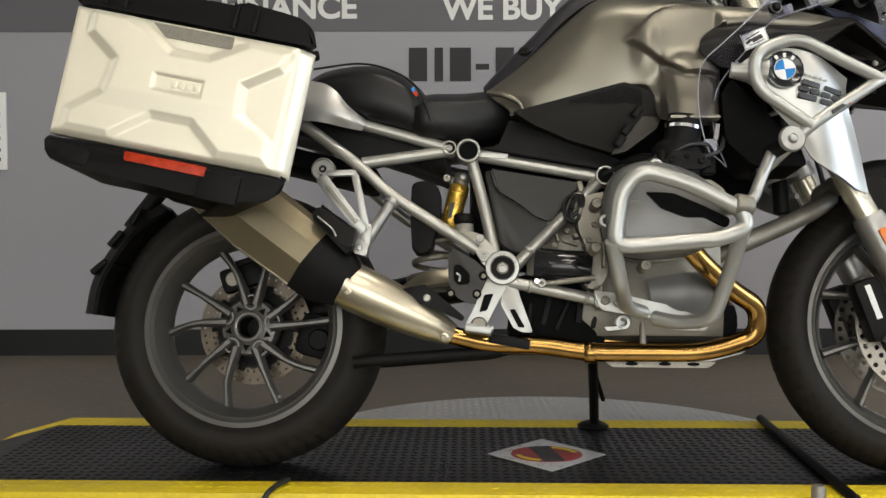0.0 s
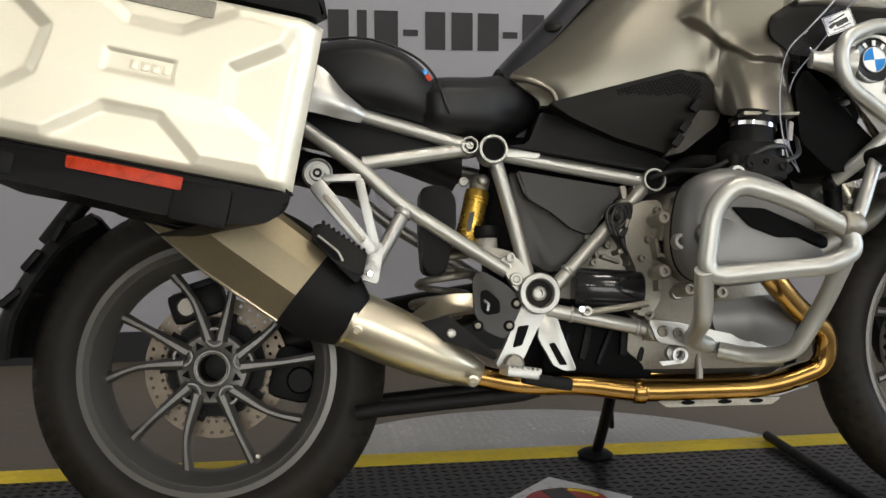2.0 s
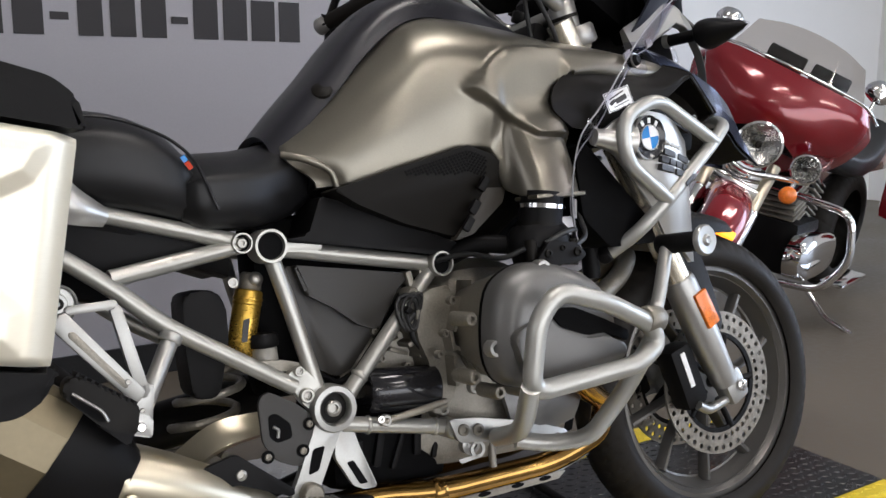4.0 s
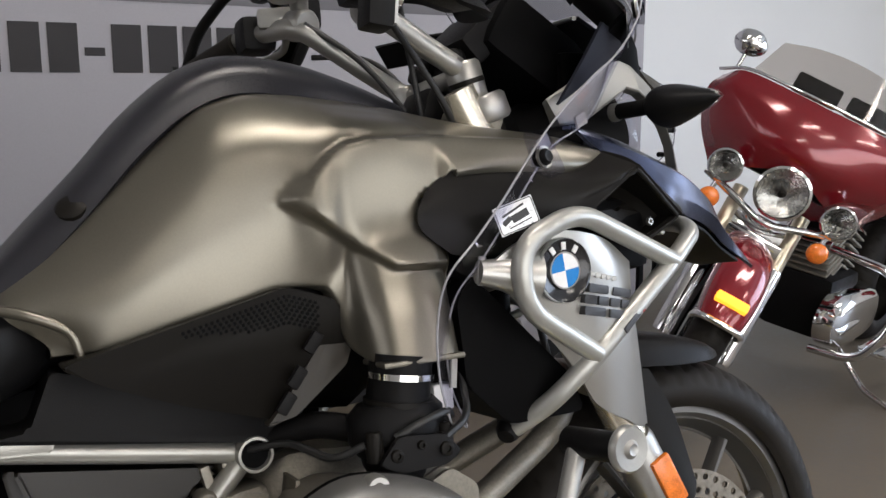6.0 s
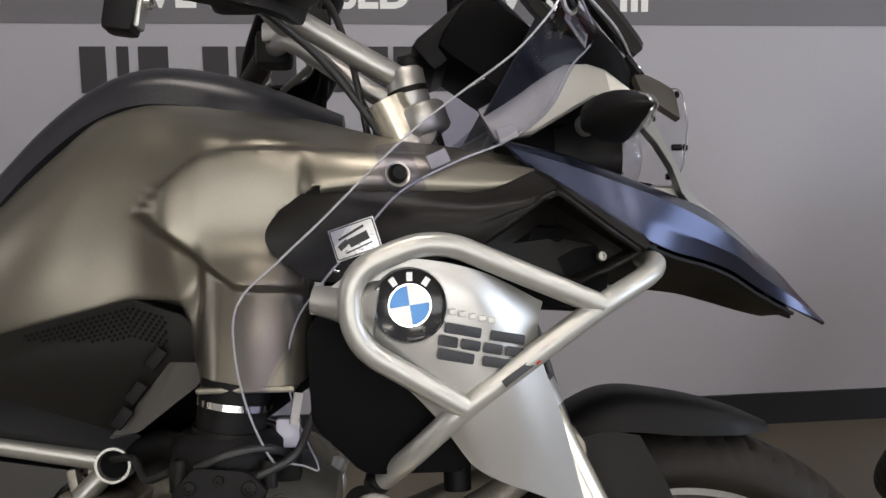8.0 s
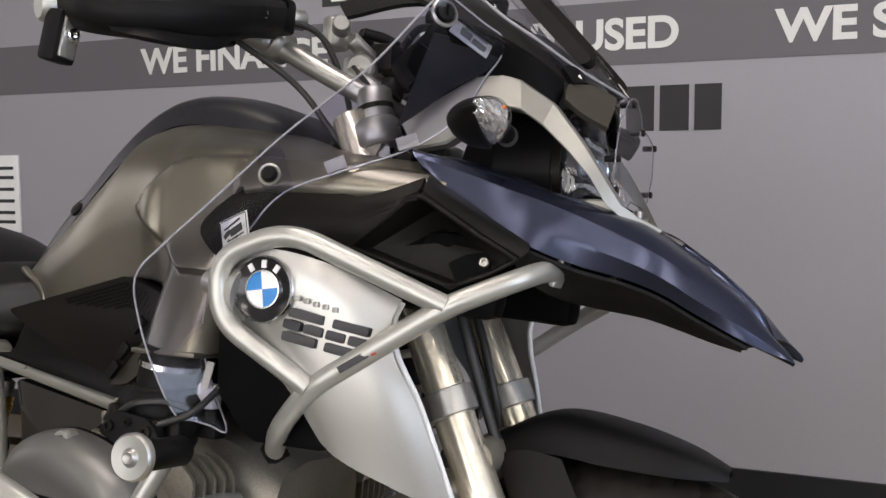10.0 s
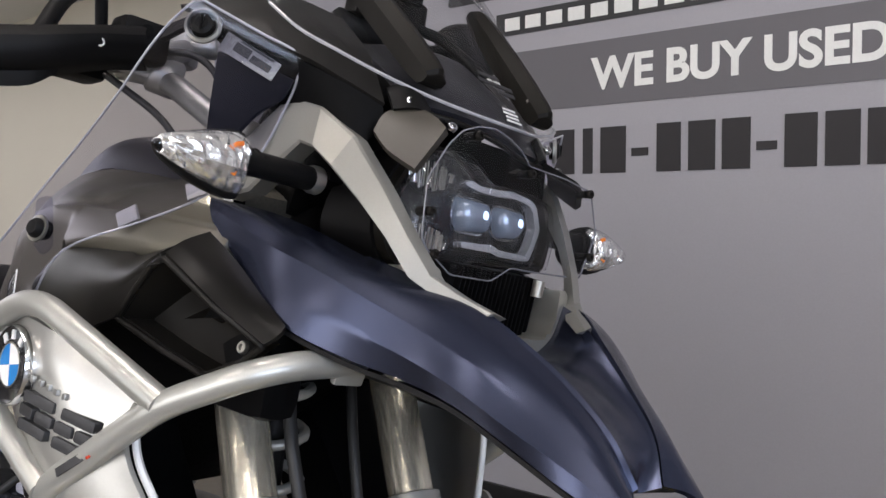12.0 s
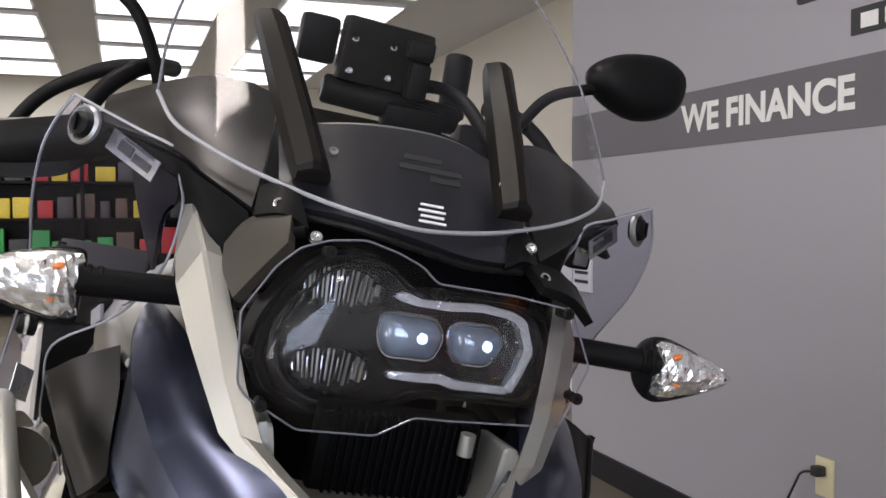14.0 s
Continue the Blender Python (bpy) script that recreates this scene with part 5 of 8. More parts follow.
for x, z, w, h, a in ((0.765, 0.585, 0.012, 0.11, -12), (0.785, 0.560, 0.010, 0.16, -5), (0.748, 0.545, 0.010, 0.07, -30), (0.775, 0.495, 0.030, 0.012, 10), (0.755, 0.520, 0.030, 0.010, -20), (0.790, 0.430, 0.012, 0.09, 4), (0.770, 0.415, 0.050, 0.012, 8)):
    part("casting_rib", box((w, 0.055, h), pose(x, -0.098, z, 0, a, 0), 0.004), CASTALU, case)
for x, z, r in ((0.765, 0.455, 0.017), (0.752, 0.600, 0.013), (0.742, 0.560, 0.011), (0.790, 0.400, 0.012), (0.800, 0.480, 0.012)):
    part("casting_boss", lathe([(r, 0), (r, 0.04), (r * 0.75, 0.044), (r * 0.4, 0.044), (r * 0.4, 0.03), (0, 0.03)], Matrix.Translation((x, -0.095, z)) @ AX, 18), CASTALU, case)
for x, z, a in ((0.70, 0.600, 35), (0.722, 0.560, -40), (0.735, 0.505, 20), (0.705, 0.525, 75), (0.690, 0.570, 5)):
    part("casting_web", box((0.036, 0.030, 0.007), pose(x, -0.086, z, 0, a, 0), 0.002), CASTALU, case)
for x, z in ((0.690, 0.545), (0.715, 0.585), (0.728, 0.530), (0.745, 0.480), (0.700, 0.498), (0.762, 0.622)):
    part("case_bolt", bolt((x, -0.098, z), (0, -1, 0), 0.0065, 0.010), CASTALU, case)
part("starter_motor", rod((0.655, -0.125, 0.452), (0.778, -0.135, 0.442), 0.037, 28, chamfer=0.004), BLACKGLOSS, case, "glossy black starter motor cover")
part("starter_bracket", tube([(0.66, -0.16, 0.405), (0.72, -0.165, 0.412), (0.78, -0.165, 0.420)], 0.006, 0.01, 10), CASTALU, case)
for x, z, w, h, a in ((0.799, 0.518, 0.007, 0.034, -8), (0.818, 0.500, 0.042, 0.006, 25), (0.800, 0.468, 0.007, 0.052, 0), (0.845, 0.600, 0.006, 0.030, 10), (0.815, 0.560, 0.006, 0.060, 20)):
    part("casting_ridge", box((w, 0.05, h), pose(x, -0.150, z, 0, a, 0), 0.002), CASTALU, case)
for x, z, r in ((0.829, 0.437, 0.012), (0.800, 0.585, 0.008), (0.781, 0.533, 0.007), (0.768, 0.500, 0.007)):
    part("case_bolt", bolt((x, -0.172, z), (0, -1, 0), r, 0.012), DULLSTEEL if r > 0.01 else CASTALU, case)
part("starter_bolt", bolt((0.658, -0.164, 0.412), (0, -1, 0), 0.006, 0.006), CHROME, case)
part("hose_clip", lathe([(0.009, 0.0), (0.0145, 0.0), (0.0145, 0.004), (0.009, 0.004)], Matrix.Translation((0.840, -0.150, 0.326)) @ AX, 24, closed=True), BRIGHTALU, case, "bright ring clip")
part("clip_tab", plate([(0.800, 0.316), (0.806, 0.308), (0.842, 0.312), (0.838, 0.318)], -0.154, -0.150, 0.002, 0.0), BRIGHTALU, case)
part("bracket_bolt", bolt((0.668, -0.160, 0.408), (0, -1, 0), 0.010, 0.008), DULLSTEEL, case)
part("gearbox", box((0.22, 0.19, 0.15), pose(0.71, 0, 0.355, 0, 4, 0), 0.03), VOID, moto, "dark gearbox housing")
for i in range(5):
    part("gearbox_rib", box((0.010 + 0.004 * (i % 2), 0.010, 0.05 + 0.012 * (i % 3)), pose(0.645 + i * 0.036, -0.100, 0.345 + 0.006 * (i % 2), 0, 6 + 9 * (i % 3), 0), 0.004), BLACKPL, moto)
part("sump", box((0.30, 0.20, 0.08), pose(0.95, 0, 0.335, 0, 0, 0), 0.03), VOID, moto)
part("engine_front_cover", patch([[(0.895, -0.150, 0.415), (0.96, -0.165, 0.425), (1.03, -0.150, 0.43)], [(0.90, -0.155, 0.385), (0.97, -0.170, 0.385), (1.05, -0.150, 0.39)], [(0.91, -0.150, 0.352), (0.97, -0.155, 0.345), (1.04, -0.140, 0.35)]], 5, 0.02), COVERGREY, moto, "grey cast lower engine cover")
for x, z in ((0.842, 0.330), (0.93, 0.372), (0.98, 0.365)):
    part("drain_boss", lathe([(0.018, 0), (0.018, 0.015), (0.010, 0.018), (0.009, 0.008), (0, 0.008)], Matrix.Translation((x, -0.115, z)) @ AX, 18), BRIGHTALU, case)


def cover_ring(y, s, dx=0.0, dz=0.0):
    pts = [(0.780, 0.52), (0.795, 0.600), (0.835, 0.632), (0.885, 0.638), (0.955, 0.618), (1.005, 0.578), (1.020, 0.515), (0.975, 0.462), (0.90, 0.445), (0.83, 0.448), (0.792, 0.470)]
    cx, cz = 0.90, 0.54
    return ring_of([(cx + (x - cx) * s + dx, y, cz + (z - cz) * s + dz) for x, z in pts], 4)


def cylinder(s):
    fl = mirror_y if s < 0 else (lambda b: b)
    head = part("cylinder_head", fl(loft([cover_ring(-0.14, 0.70), cover_ring(-0.20, 0.80), cover_ring(-0.285, 0.98)], 2)), CASTALU, moto, "grey cast cylinder head")
    for i in range(6):
        y = -0.160 - i * 0.013
        part("cooling_fin", fl(loft([cover_ring(y, 0.80 + i * 0.010, 0.012, -0.012), cover_ring(y - 0.005, 0.80 + i * 0.010, 0.012, -0.012)], 1)), CASTALU, head)
    for i in range(5):
        part("front_fin", fl(plate([(1.000, 0.475), (1.035, 0.50), (1.038, 0.59), (1.005, 0.615), (0.97, 0.60), (0.97, 0.49)], -0.175 - i * 0.020, -0.170 - i * 0.020, 0.01, 0.0)), CASTALU, head)
    part("cover_gasket", fl(loft([cover_ring(-0.284, 1.005), cover_ring(-0.291, 1.005)], 1)), VOID, head)
    part("valve_cover", fl(loft([cover_ring(-0.290, 1.0), cover_ring(-0.312, 0.99), cover_ring(-0.326, 0.95), cover_ring(-0.338, 0.86), cover_ring(-0.346, 0.74), cover_ring(-0.350, 0.5)], 3)), COVERGREY, head, "satin grey valve cover")
    inset_poly = [(0.859, 0.568), (0.912, 0.565), (0.972, 0.539), (1.019, 0.515), (1.015, 0.498), (0.971, 0.518), (0.935, 0.518), (0.889, 0.536)]
    part("cover_recess", fl(plate(inset_poly, -0.3570, -0.340, 0.006, 0.002)), VOID, head)
    part("cover_lip", fl(plate([(0.796, 0.536), (0.838, 0.554), (0.882, 0.532), (0.931, 0.513), (0.97, 0.513), (1.014, 0.493), (1.004, 0.471), (0.937, 0.454), (0.817, 0.464)], -0.360, -0.340, 0.015, 0.006)), COVERGREY, head)
    for x, z in ((0.886, 0.628), (0.786, 0.516), (0.985, 0.49)):
        part("cover_bolt", fl(lathe([(0.014, 0), (0.014, 0.012), (0.012, 0.018), (0.007, 0.018), (0.006, 0.008), (0, 0.008)], Matrix.Translation((x, -0.308, z)) @ AX, 20)), BRIGHTALU, head)
    part("spark_cap", fl(plate([(0.855, 0.612), (0.90, 0.618), (0.895, 0.600), (0.86, 0.597)], -0.325, -0.30, 0.006, 0.003)), VOID, head)

    for x, z in ((0.775, 0.560), (0.772, 0.470), (0.815, 0.440), (0.87, 0.434)):
        part("head_boss", fl(lathe([(0.012, 0), (0.012, 0.05), (0.009, 0.054), (0.005, 0.054), (0.005, 0.045), (0, 0.045)], Matrix.Translation((x, -0.225, z)) @ AX, 16)), CASTALU, head)


cylinder(1)
cylinder(-1)
part("throttle_body", lathe([(0.0, -0.02), (0.030, -0.02), (0.040, 0.0), (0.045, 0.03), (0.040, 0.06), (0.0, 0.065)], aim((0.955, -0.215, 0.625), (-0.05, -0.05, 1)), 28), BLACKPL, moto, "black rubber intake elbow")
part("intake_cover", loft([ring_of([(0.955 + a * 0.058 * k, -0.228 + b * 0.044 * k, z) for a, b in ((1, 0), (0.7, 0.8), (-0.3, 1), (-1, 0.3), (-0.8, -0.7), (0.3, -1))], 4) for z, k in ((0.640, 0.85), (0.655, 1.0), (0.685, 1.0), (0.697, 0.8))], 1), BLACKPL, moto)
part("intake_hose", rod((0.955, -0.228, 0.685), (0.965, -0.230, 0.750), 0.037, 28), BLACKPL, moto, "black rubber intake hose")
part("hose_clamp", lathe([(0.0385, 0.0), (0.040, 0.0), (0.040, 0.007), (0.0385, 0.007)], aim((0.962, -0.229, 0.722), (0.14, -0.03, 1)), 32, closed=True), CHROME, moto, "bright hose clamp")
part("hose_clamp", lathe([(0.0385, 0.0), (0.040, 0.0), (0.040, 0.007), (0.0385, 0.007)], aim((0.956, -0.228, 0.692), (0.14, -0.03, 1)), 32, closed=True), GREYPL, moto)
for dx, dy, h in ((-0.045, -0.030, 0.030), (0.045, -0.022, 0.026), (0.030, -0.040, 0.018)):
    part("intake_boss", lathe([(0.010, 0), (0.010, h), (0.007, h + 0.003), (0.004, h + 0.003), (0.004, h - 0.004), (0, h - 0.004)], Matrix.Translation((0.955 + dx, -0.232 + dy, 0.640)), 14), GREYPL, moto)
part("intake_lever", plate([(0.905, 0.640), (0.930, 0.668), (0.985, 0.662), (1.005, 0.640), (0.985, 0.628), (0.930, 0.628)], -0.286, -0.278, 0.006, 0.002), BLACKPL, moto)
for x, z, r in ((0.925, 0.648, 0.007), (0.985, 0.646, 0.008), (0.955, 0.655, 0.005)):
    part("intake_bolt", bolt((x, -0.286, z), (0, -1, 0), r, 0.005), GREYPL, moto)
for q in ([(0.90, -0.26, 0.66), (0.87, -0.24, 0.645), (0.84, -0.17, 0.66), (0.80, -0.13, 0.65)], [(0.99, -0.275, 0.655), (1.03, -0.26, 0.67), (1.05, -0.21, 0.72)], [(0.93, -0.275, 0.665), (0.96, -0.285, 0.68), (1.00, -0.27, 0.685), (1.02, -0.235, 0.67)]):
    part("intake_cable", tube(q, 0.0045, 0.02, 8), CABLE, moto)
part("fuel_hose", tube([(0.83, -0.13, 0.655), (0.87, -0.16, 0.675), (0.92, -0.20, 0.665), (0.95, -0.22, 0.655)], 0.016, 0.03, 14), BLACKPL, moto)
part("wire_loom", tube([(0.80, -0.12, 0.60), (0.76, -0.125, 0.565), (0.745, -0.13, 0.535), (0.77, -0.13, 0.50)], 0.007, 0.02, 10), CABLE, moto)
for k in range(3):
    ring = [(0.735 + 0.006 * k + 0.018 * math.cos(t * 0.52) * (1 - 0.12 * k), -0.142 - 0.006 * math.sin(t * 1.04) - 0.003 * k, 0.572 + 0.030 * math.sin(t * 0.52 + 0.3 * k)) for t in range(12)]
    part("wire_coil", tube(ring, 0.0036, 0.002, 8, closed=True, n=2), CABLE, moto)
part("cable_tie", box((0.010, 0.034, 0.012), pose(0.735, -0.136, 0.576, 0, 45, 0), 0.003), BLACKPL, moto)
part("wire_loom", tube([(0.735, -0.135, 0.555), (0.765, -0.14, 0.578), (0.79, -0.135, 0.56)], 0.006, 0.02, 10), CABLE, moto)
part("connector", box((0.026, 0.02, 0.032), pose(1.018, -0.215, 0.690), 0.004), WHITEPL, moto, "white wiring connector")
part("connector", box((0.030, 0.026, 0.05), pose(1.015, -0.20, 0.66), 0.005), BLACKPL, moto)

# black side panels under the tank
BSY = -0.152
part("air_box_panel", plate([(0.605, 0.778), (0.845, 0.838), (0.905, 0.818), (0.928, 0.770), (0.835, 0.685), (0.73, 0.718), (0.65, 0.752)], lambda x, z: BSY - 0.25 * max(0, z - 0.72) - 0.02, BSY + 0.03, 0.008, 0.004), GREYPL, moto, "dark grey side panel with a perforated vent")
part("air_box_panel_low", plate([(0.575, 0.712), (0.60, 0.772), (0.65, 0.758), (0.735, 0.722), (0.835, 0.682), (0.87, 0.66), (0.80, 0.662), (0.53, 0.708)], BSY + 0.008, -0.05, 0.006, 0.003), BLACKPL, moto)
part("panel_tab", plate([(0.815, 0.682), (0.838, 0.708), (0.893, 0.778), (0.925, 0.765), (0.915, 0.74), (0.85, 0.690)], BSY - 0.032, BSY - 0.01, 0.004, 0.003), TABGREY, moto)
for x, z in ((0.872, 0.772), (0.850, 0.735), (0.835, 0.708)):
    part("panel_clip", box((0.026, 0.010, 0.014), pose(x, BSY - 0.045, z, 0, -52, 0), 0.003), BLACKPL, moto)
vent = bmesh.new()
for i in range(26):
    for j in range(7):
        x = 0.730 + i * 0.0062 + (j % 2) * 0.0031
        zt = 0.838 - (0.845 - x) * 0.25 if x < 0.845 else 0.838 - (x - 0.845) * 0.33
        z = zt - 0.010 - j * 0.0050
        if x < 0.885 and j < 1 + (x - 0.728) * 55:
            lathe([(0.0, 0.0), (0.0022, 0.0), (0.0022, 0.0015), (0.0, 0.0015)], Matrix.Translation((x, BSY - 0.25 * (z - 0.72) - 0.0195, z)) @ AX, 8, vent)
part("vent_mesh", vent, VOID, moto, "rows of small vent holes")["kind"] = "stuff"
cover = part("battery_cover", plate([(0.545, 0.668), (0.775, 0.632), (0.746, 0.616), (0.700, 0.551), (0.645, 0.489), (0.618, 0.479), (0.576, 0.504)], -0.100, -0.060, 0.008, 0.004), PANELGREY, moto, "grey brown battery cover behind the frame")
part("cover_face", plate([(0.556, 0.668), (0.765, 0.634), (0.737, 0.613), (0.692, 0.548), (0.657, 0.561), (0.619, 0.592), (0.572, 0.620)], -0.116, -0.098, 0.006, 0.006), PANELGREY, cover)
part("cover_gap_shade", tube([(0.79, -0.108, 0.626), (0.752, -0.108, 0.612), (0.706, -0.108, 0.547), (0.650, -0.108, 0.484), (0.616, -0.108, 0.470), (0.570, -0.108, 0.498)], 0.006, 0.01, 8), VOID, cover)
part("engine_gap_filler", box((0.42, 0.10, 0.30), pose(0.72, 0, 0.60), 0.03), VOID, moto)


# ---- tank ----
def smooth01(t):
    t = min(1.0, max(0.0, t))
    return t * t * (3 - 2 * t)


def along(rows, t):
    """Straight-line reading of a table of (x, value)."""
    for (a, p), (b, q) in zip(rows, rows[1:]):
        if t <= b:
            return p + (q - p) * max(0.0, (t - a) / (b - a))
    return rows[-1][1]


def monotone(xs, ys, x):
    """Smooth reading of a table that never overshoots."""
    k = max(0, min(len(xs) - 2, sum(1 for v in xs if v <= x) - 1))
    sl = [(ys[i + 1] - ys[i]) / (xs[i + 1] - xs[i]) for i in range(len(xs) - 1)]

    def tangent(i):
        if i == 0 or i == len(xs) - 1:
            return sl[0] if i == 0 else sl[-1]
        a, b = sl[i - 1], sl[i]
        return 0.0 if a * b <= 0 else 2 * a * b / (a + b)
    h = xs[k + 1] - xs[k]
    t = (x - xs[k]) / h
    return (ys[k] * (2 * t ** 3 - 3 * t * t + 1) + tangent(k) * h * (t ** 3 - 2 * t * t + t) + ys[k + 1] * (3 * t * t - 2 * t ** 3) + tangent(k + 1) * h * (t ** 3 - t * t))


# stations of the flank: half width and height from the top edge down to the lower edge, the snorkel hanging below it
FLANK = ((0.558, ((0.078, 0.868), (0.098, 0.855), (0.112, 0.840), (0.120, 0.822), (0.126, 0.790), (0.124, 0.786), (0.116, 0.784))),
         (0.640, ((0.082, 0.935), (0.112, 0.918), (0.142, 0.880), (0.154, 0.835), (0.153, 0.793), (0.148, 0.788), (0.138, 0.786))),
         (0.735, ((0.085, 1.020), (0.125, 1.000), (0.166, 0.945), (0.178, 0.880), (0.174, 0.817), (0.168, 0.811), (0.158, 0.809))),
         (0.795, ((0.085, 1.064), (0.135, 1.044), (0.174, 0.990), (0.184, 0.915), (0.180, 0.833), (0.174, 0.827), (0.164, 0.825))),
         (0.850, ((0.085, 1.078), (0.140, 1.055), (0.184, 1.000), (0.193, 0.925), (0.184, 0.845), (0.178, 0.838), (0.168, 0.836))),
         (0.895, ((0.085, 1.077), (0.148, 1.050), (0.195, 0.998), (0.210, 0.915), (0.192, 0.845), (0.186, 0.832), (0.176, 0.828))),
         (0.918, ((0.085, 1.074), (0.152, 1.047), (0.200, 1.000), (0.206, 0.908), (0.194, 0.852), (0.202, 0.800), (0.200, 0.760))),
         (0.930, ((0.085, 1.072), (0.153, 1.045), (0.202, 1.001), (0.206, 0.905), (0.211, 0.854), (0.229, 0.800), (0.243, 0.744))),
         (0.950, ((0.085, 1.070), (0.154, 1.042), (0.203, 1.002), (0.206, 0.903), (0.222, 0.856), (0.245, 0.800), (0.262, 0.742))),
         (0.985, ((0.085, 1.064), (0.154, 1.038), (0.204, 1.002), (0.206, 0.903), (0.226, 0.857), (0.250, 0.800), (0.267, 0.741))),
         (1.015, ((0.085, 1.058), (0.152, 1.034), (0.202, 1.001), (0.206, 0.905), (0.222, 0.857), (0.246, 0.800), (0.263, 0.742))),
         (1.030, ((0.085, 1.056), (0.150, 1.032), (0.200, 1.000), (0.206, 0.915), (0.212, 0.860), (0.234, 0.800), (0.248, 0.744))),
         (1.040, ((0.085, 1.054), (0.148, 1.030), (0.198, 0.999), (0.212, 0.940), (0.205, 0.880), (0.210, 0.810), (0.210, 0.750))),
         (1.050, ((0.085, 1.052), (0.148, 1.028), (0.196, 0.998), (0.216, 0.955), (0.200, 0.946), (0.190, 0.944), (0.180, 0.942))),
         (1.160, ((0.140, 1.017), (0.160, 1.013), (0.196, 0.992), (0.211, 0.966), (0.205, 0.947), (0.194, 0.944), (0.180, 0.944))),
         (1.260, ((0.130, 1.005), (0.150, 1.001), (0.179, 0.985), (0.196, 0.962), (0.190, 0.945), (0.180, 0.942), (0.165, 0.942))),
         (1.318, ((0.130, 0.990), (0.146, 0.987), (0.162, 0.978), (0.174, 0.967), (0.170, 0.960), (0.160, 0.957), (0.150, 0.957))))
CREASE_UP = ((0.84, 0.928), (0.852, 0.934), (0.905, 0.984), (0.925, 0.996), (0.95, 1.001), (1.05, 1.003), (1.16, 0.997), (1.32, 0.980))
CREASE_LOW = ((0.84, 0.936), (0.852, 0.931), (0.930, 0.872), (0.965, 0.846), (1.05, 0.842), (1.06, 0.70), (1.32, 0.70))
DUCT_EDGE = ((0.850, 1.048), (0.885, 1.010), (0.905, 1.002), (0.925, 1.010), (0.957, 1.050))


def tank_side(s):
    us = [0.558 + (0.88 - 0.558) * i / 34 for i in range(34)] + [0.88 + 0.18 * i / 60 for i in range(60)] + [1.06 + (1.318 - 1.06) * i / 20 for i in range(21)]
    xs = [r[0] for r in FLANK]
    bm = bmesh.new()
    rows = []
    for u in us:
        pts = [Vector((u, monotone(xs, [r[1][j][0] for r in FLANK], u), monotone(xs, [r[1][j][1] for r in FLANK], u))) for j in range(7)]
        col = spline(pts, 18)
        out = []
        for p in col:
            upper = along(CREASE_UP, u) - p.z
            y = p.y + (0.016 * smooth01(0.4 + upper / 0.006) * smooth01(0.3 + (p.z - along(CREASE_LOW, u)) / 0.010) if u > 0.845 else 0.0)
            if 0.99 < u < 1.056 and 0.850 < p.z < 0.957:
                y -= 0.025 * smooth01((u - along(DUCT_EDGE, p.z)) / 0.006)
            rear = 0.045 * smooth01((0.84 - p.z) / 0.05) * smooth01((0.66 - u) / 0.10)
            out.append(Vector((u + rear, -y * s, p.z)))
        rows.append(out)
    front = [[bm.verts.new(p) for p in r] for r in rows]
    back = [[bm.verts.new((p.x, p.y + 0.007 * s, p.z)) for p in r] for r in rows]
    nu, nv = len(rows), len(rows[0])
    for g in (front, back):
        for i in range(nu - 1):
            for j in range(nv - 1):
                bm.faces.new((g[i][j], g[i + 1][j], g[i + 1][j + 1], g[i][j + 1]))
    for i in range(nu - 1):
        for j in (0, nv - 1):
            bm.faces.new((front[i][j], front[i + 1][j], back[i + 1][j], back[i][j]))
    for j in range(nv - 1):
        for i in (0, nu - 1):
            bm.faces.new((front[i][j], front[i][j + 1], back[i][j + 1], back[i][j]))
    return bm


tank = None
for s in (1, -1):
    t_side = part("tank_side", tank_side(s), BRONZE, moto, "satin bronze grey tank flank with an intake snorkel", 60)
    part("snorkel_lip", box((0.102, 0.066, 0.007), pose(0.979, -0.2335 * s, 0.7425), 0.003), BRONZE, t_side)
part("rear_tank_lip", tube(spline([(0.552, -0.118, 0.842), (0.585, -0.134, 0.832), (0.622, -0.140, 0.812), (0.632, -0.140, 0.785)], 6), 0.006, 0.001, 10, n=1), BRONZE, moto)
cover_rows = []
for x, z, w in ((0.550, 0.872, 0.075), (0.60, 0.925, 0.085), (0.66, 0.985, 0.090), (0.72, 1.050, 0.090), (0.78, 1.098, 0.088), (0.84, 1.118, 0.086), (0.92, 1.110, 0.082), (1.00, 1.085, 0.075), (1.07, 1.058, 0.060)):
    cover_rows.append([(x, -w - 0.012, z - 0.050), (x, -w, z - 0.016), (x, -w * 0.5, z), (x, 0, z + 0.004), (x, w * 0.5, z), (x, w, z - 0.016), (x, w + 0.012, z - 0.050)])
cover = part("tank_cover", patch(cover_rows, 5, 0.012), COVERBLK, moto, "dark textured centre cover on the tank")
for x, y, z in ((0.640, -0.098, 0.944), (0.800, -0.088, 1.082)):
    part("cover_stud", lathe([(0.018, 0), (0.018, 0.006), (0.014, 0.009), (0, 0.009)], aim((x, y, z), (-0.3, -0.7, 0.6)), 14), GREYPL, cover, "grey rubber stud")
part("filler_cap", lathe([(0.0, 0.012), (0.030, 0.012), (0.034, 0.006), (0.034, 0.0), (0.0, 0.0)], aim((0.90, 0, 1.115), (0.1, 0, 1)), 28), BLACKGLOSS, cover)
part("tank_filler", loft([ring_of([(x, -w, lo), (x, -w, hi), (x, w, hi), (x, w, lo)], 4) for x, w, lo, hi in ((0.60, 0.09, 0.78, 0.86), (0.75, 0.12, 0.74, 0.98), (0.95, 0.13, 0.70, 1.01), (1.12, 0.12, 0.82, 1.00), (1.28, 0.08, 0.86, 0.97))], 2), VOID, moto)


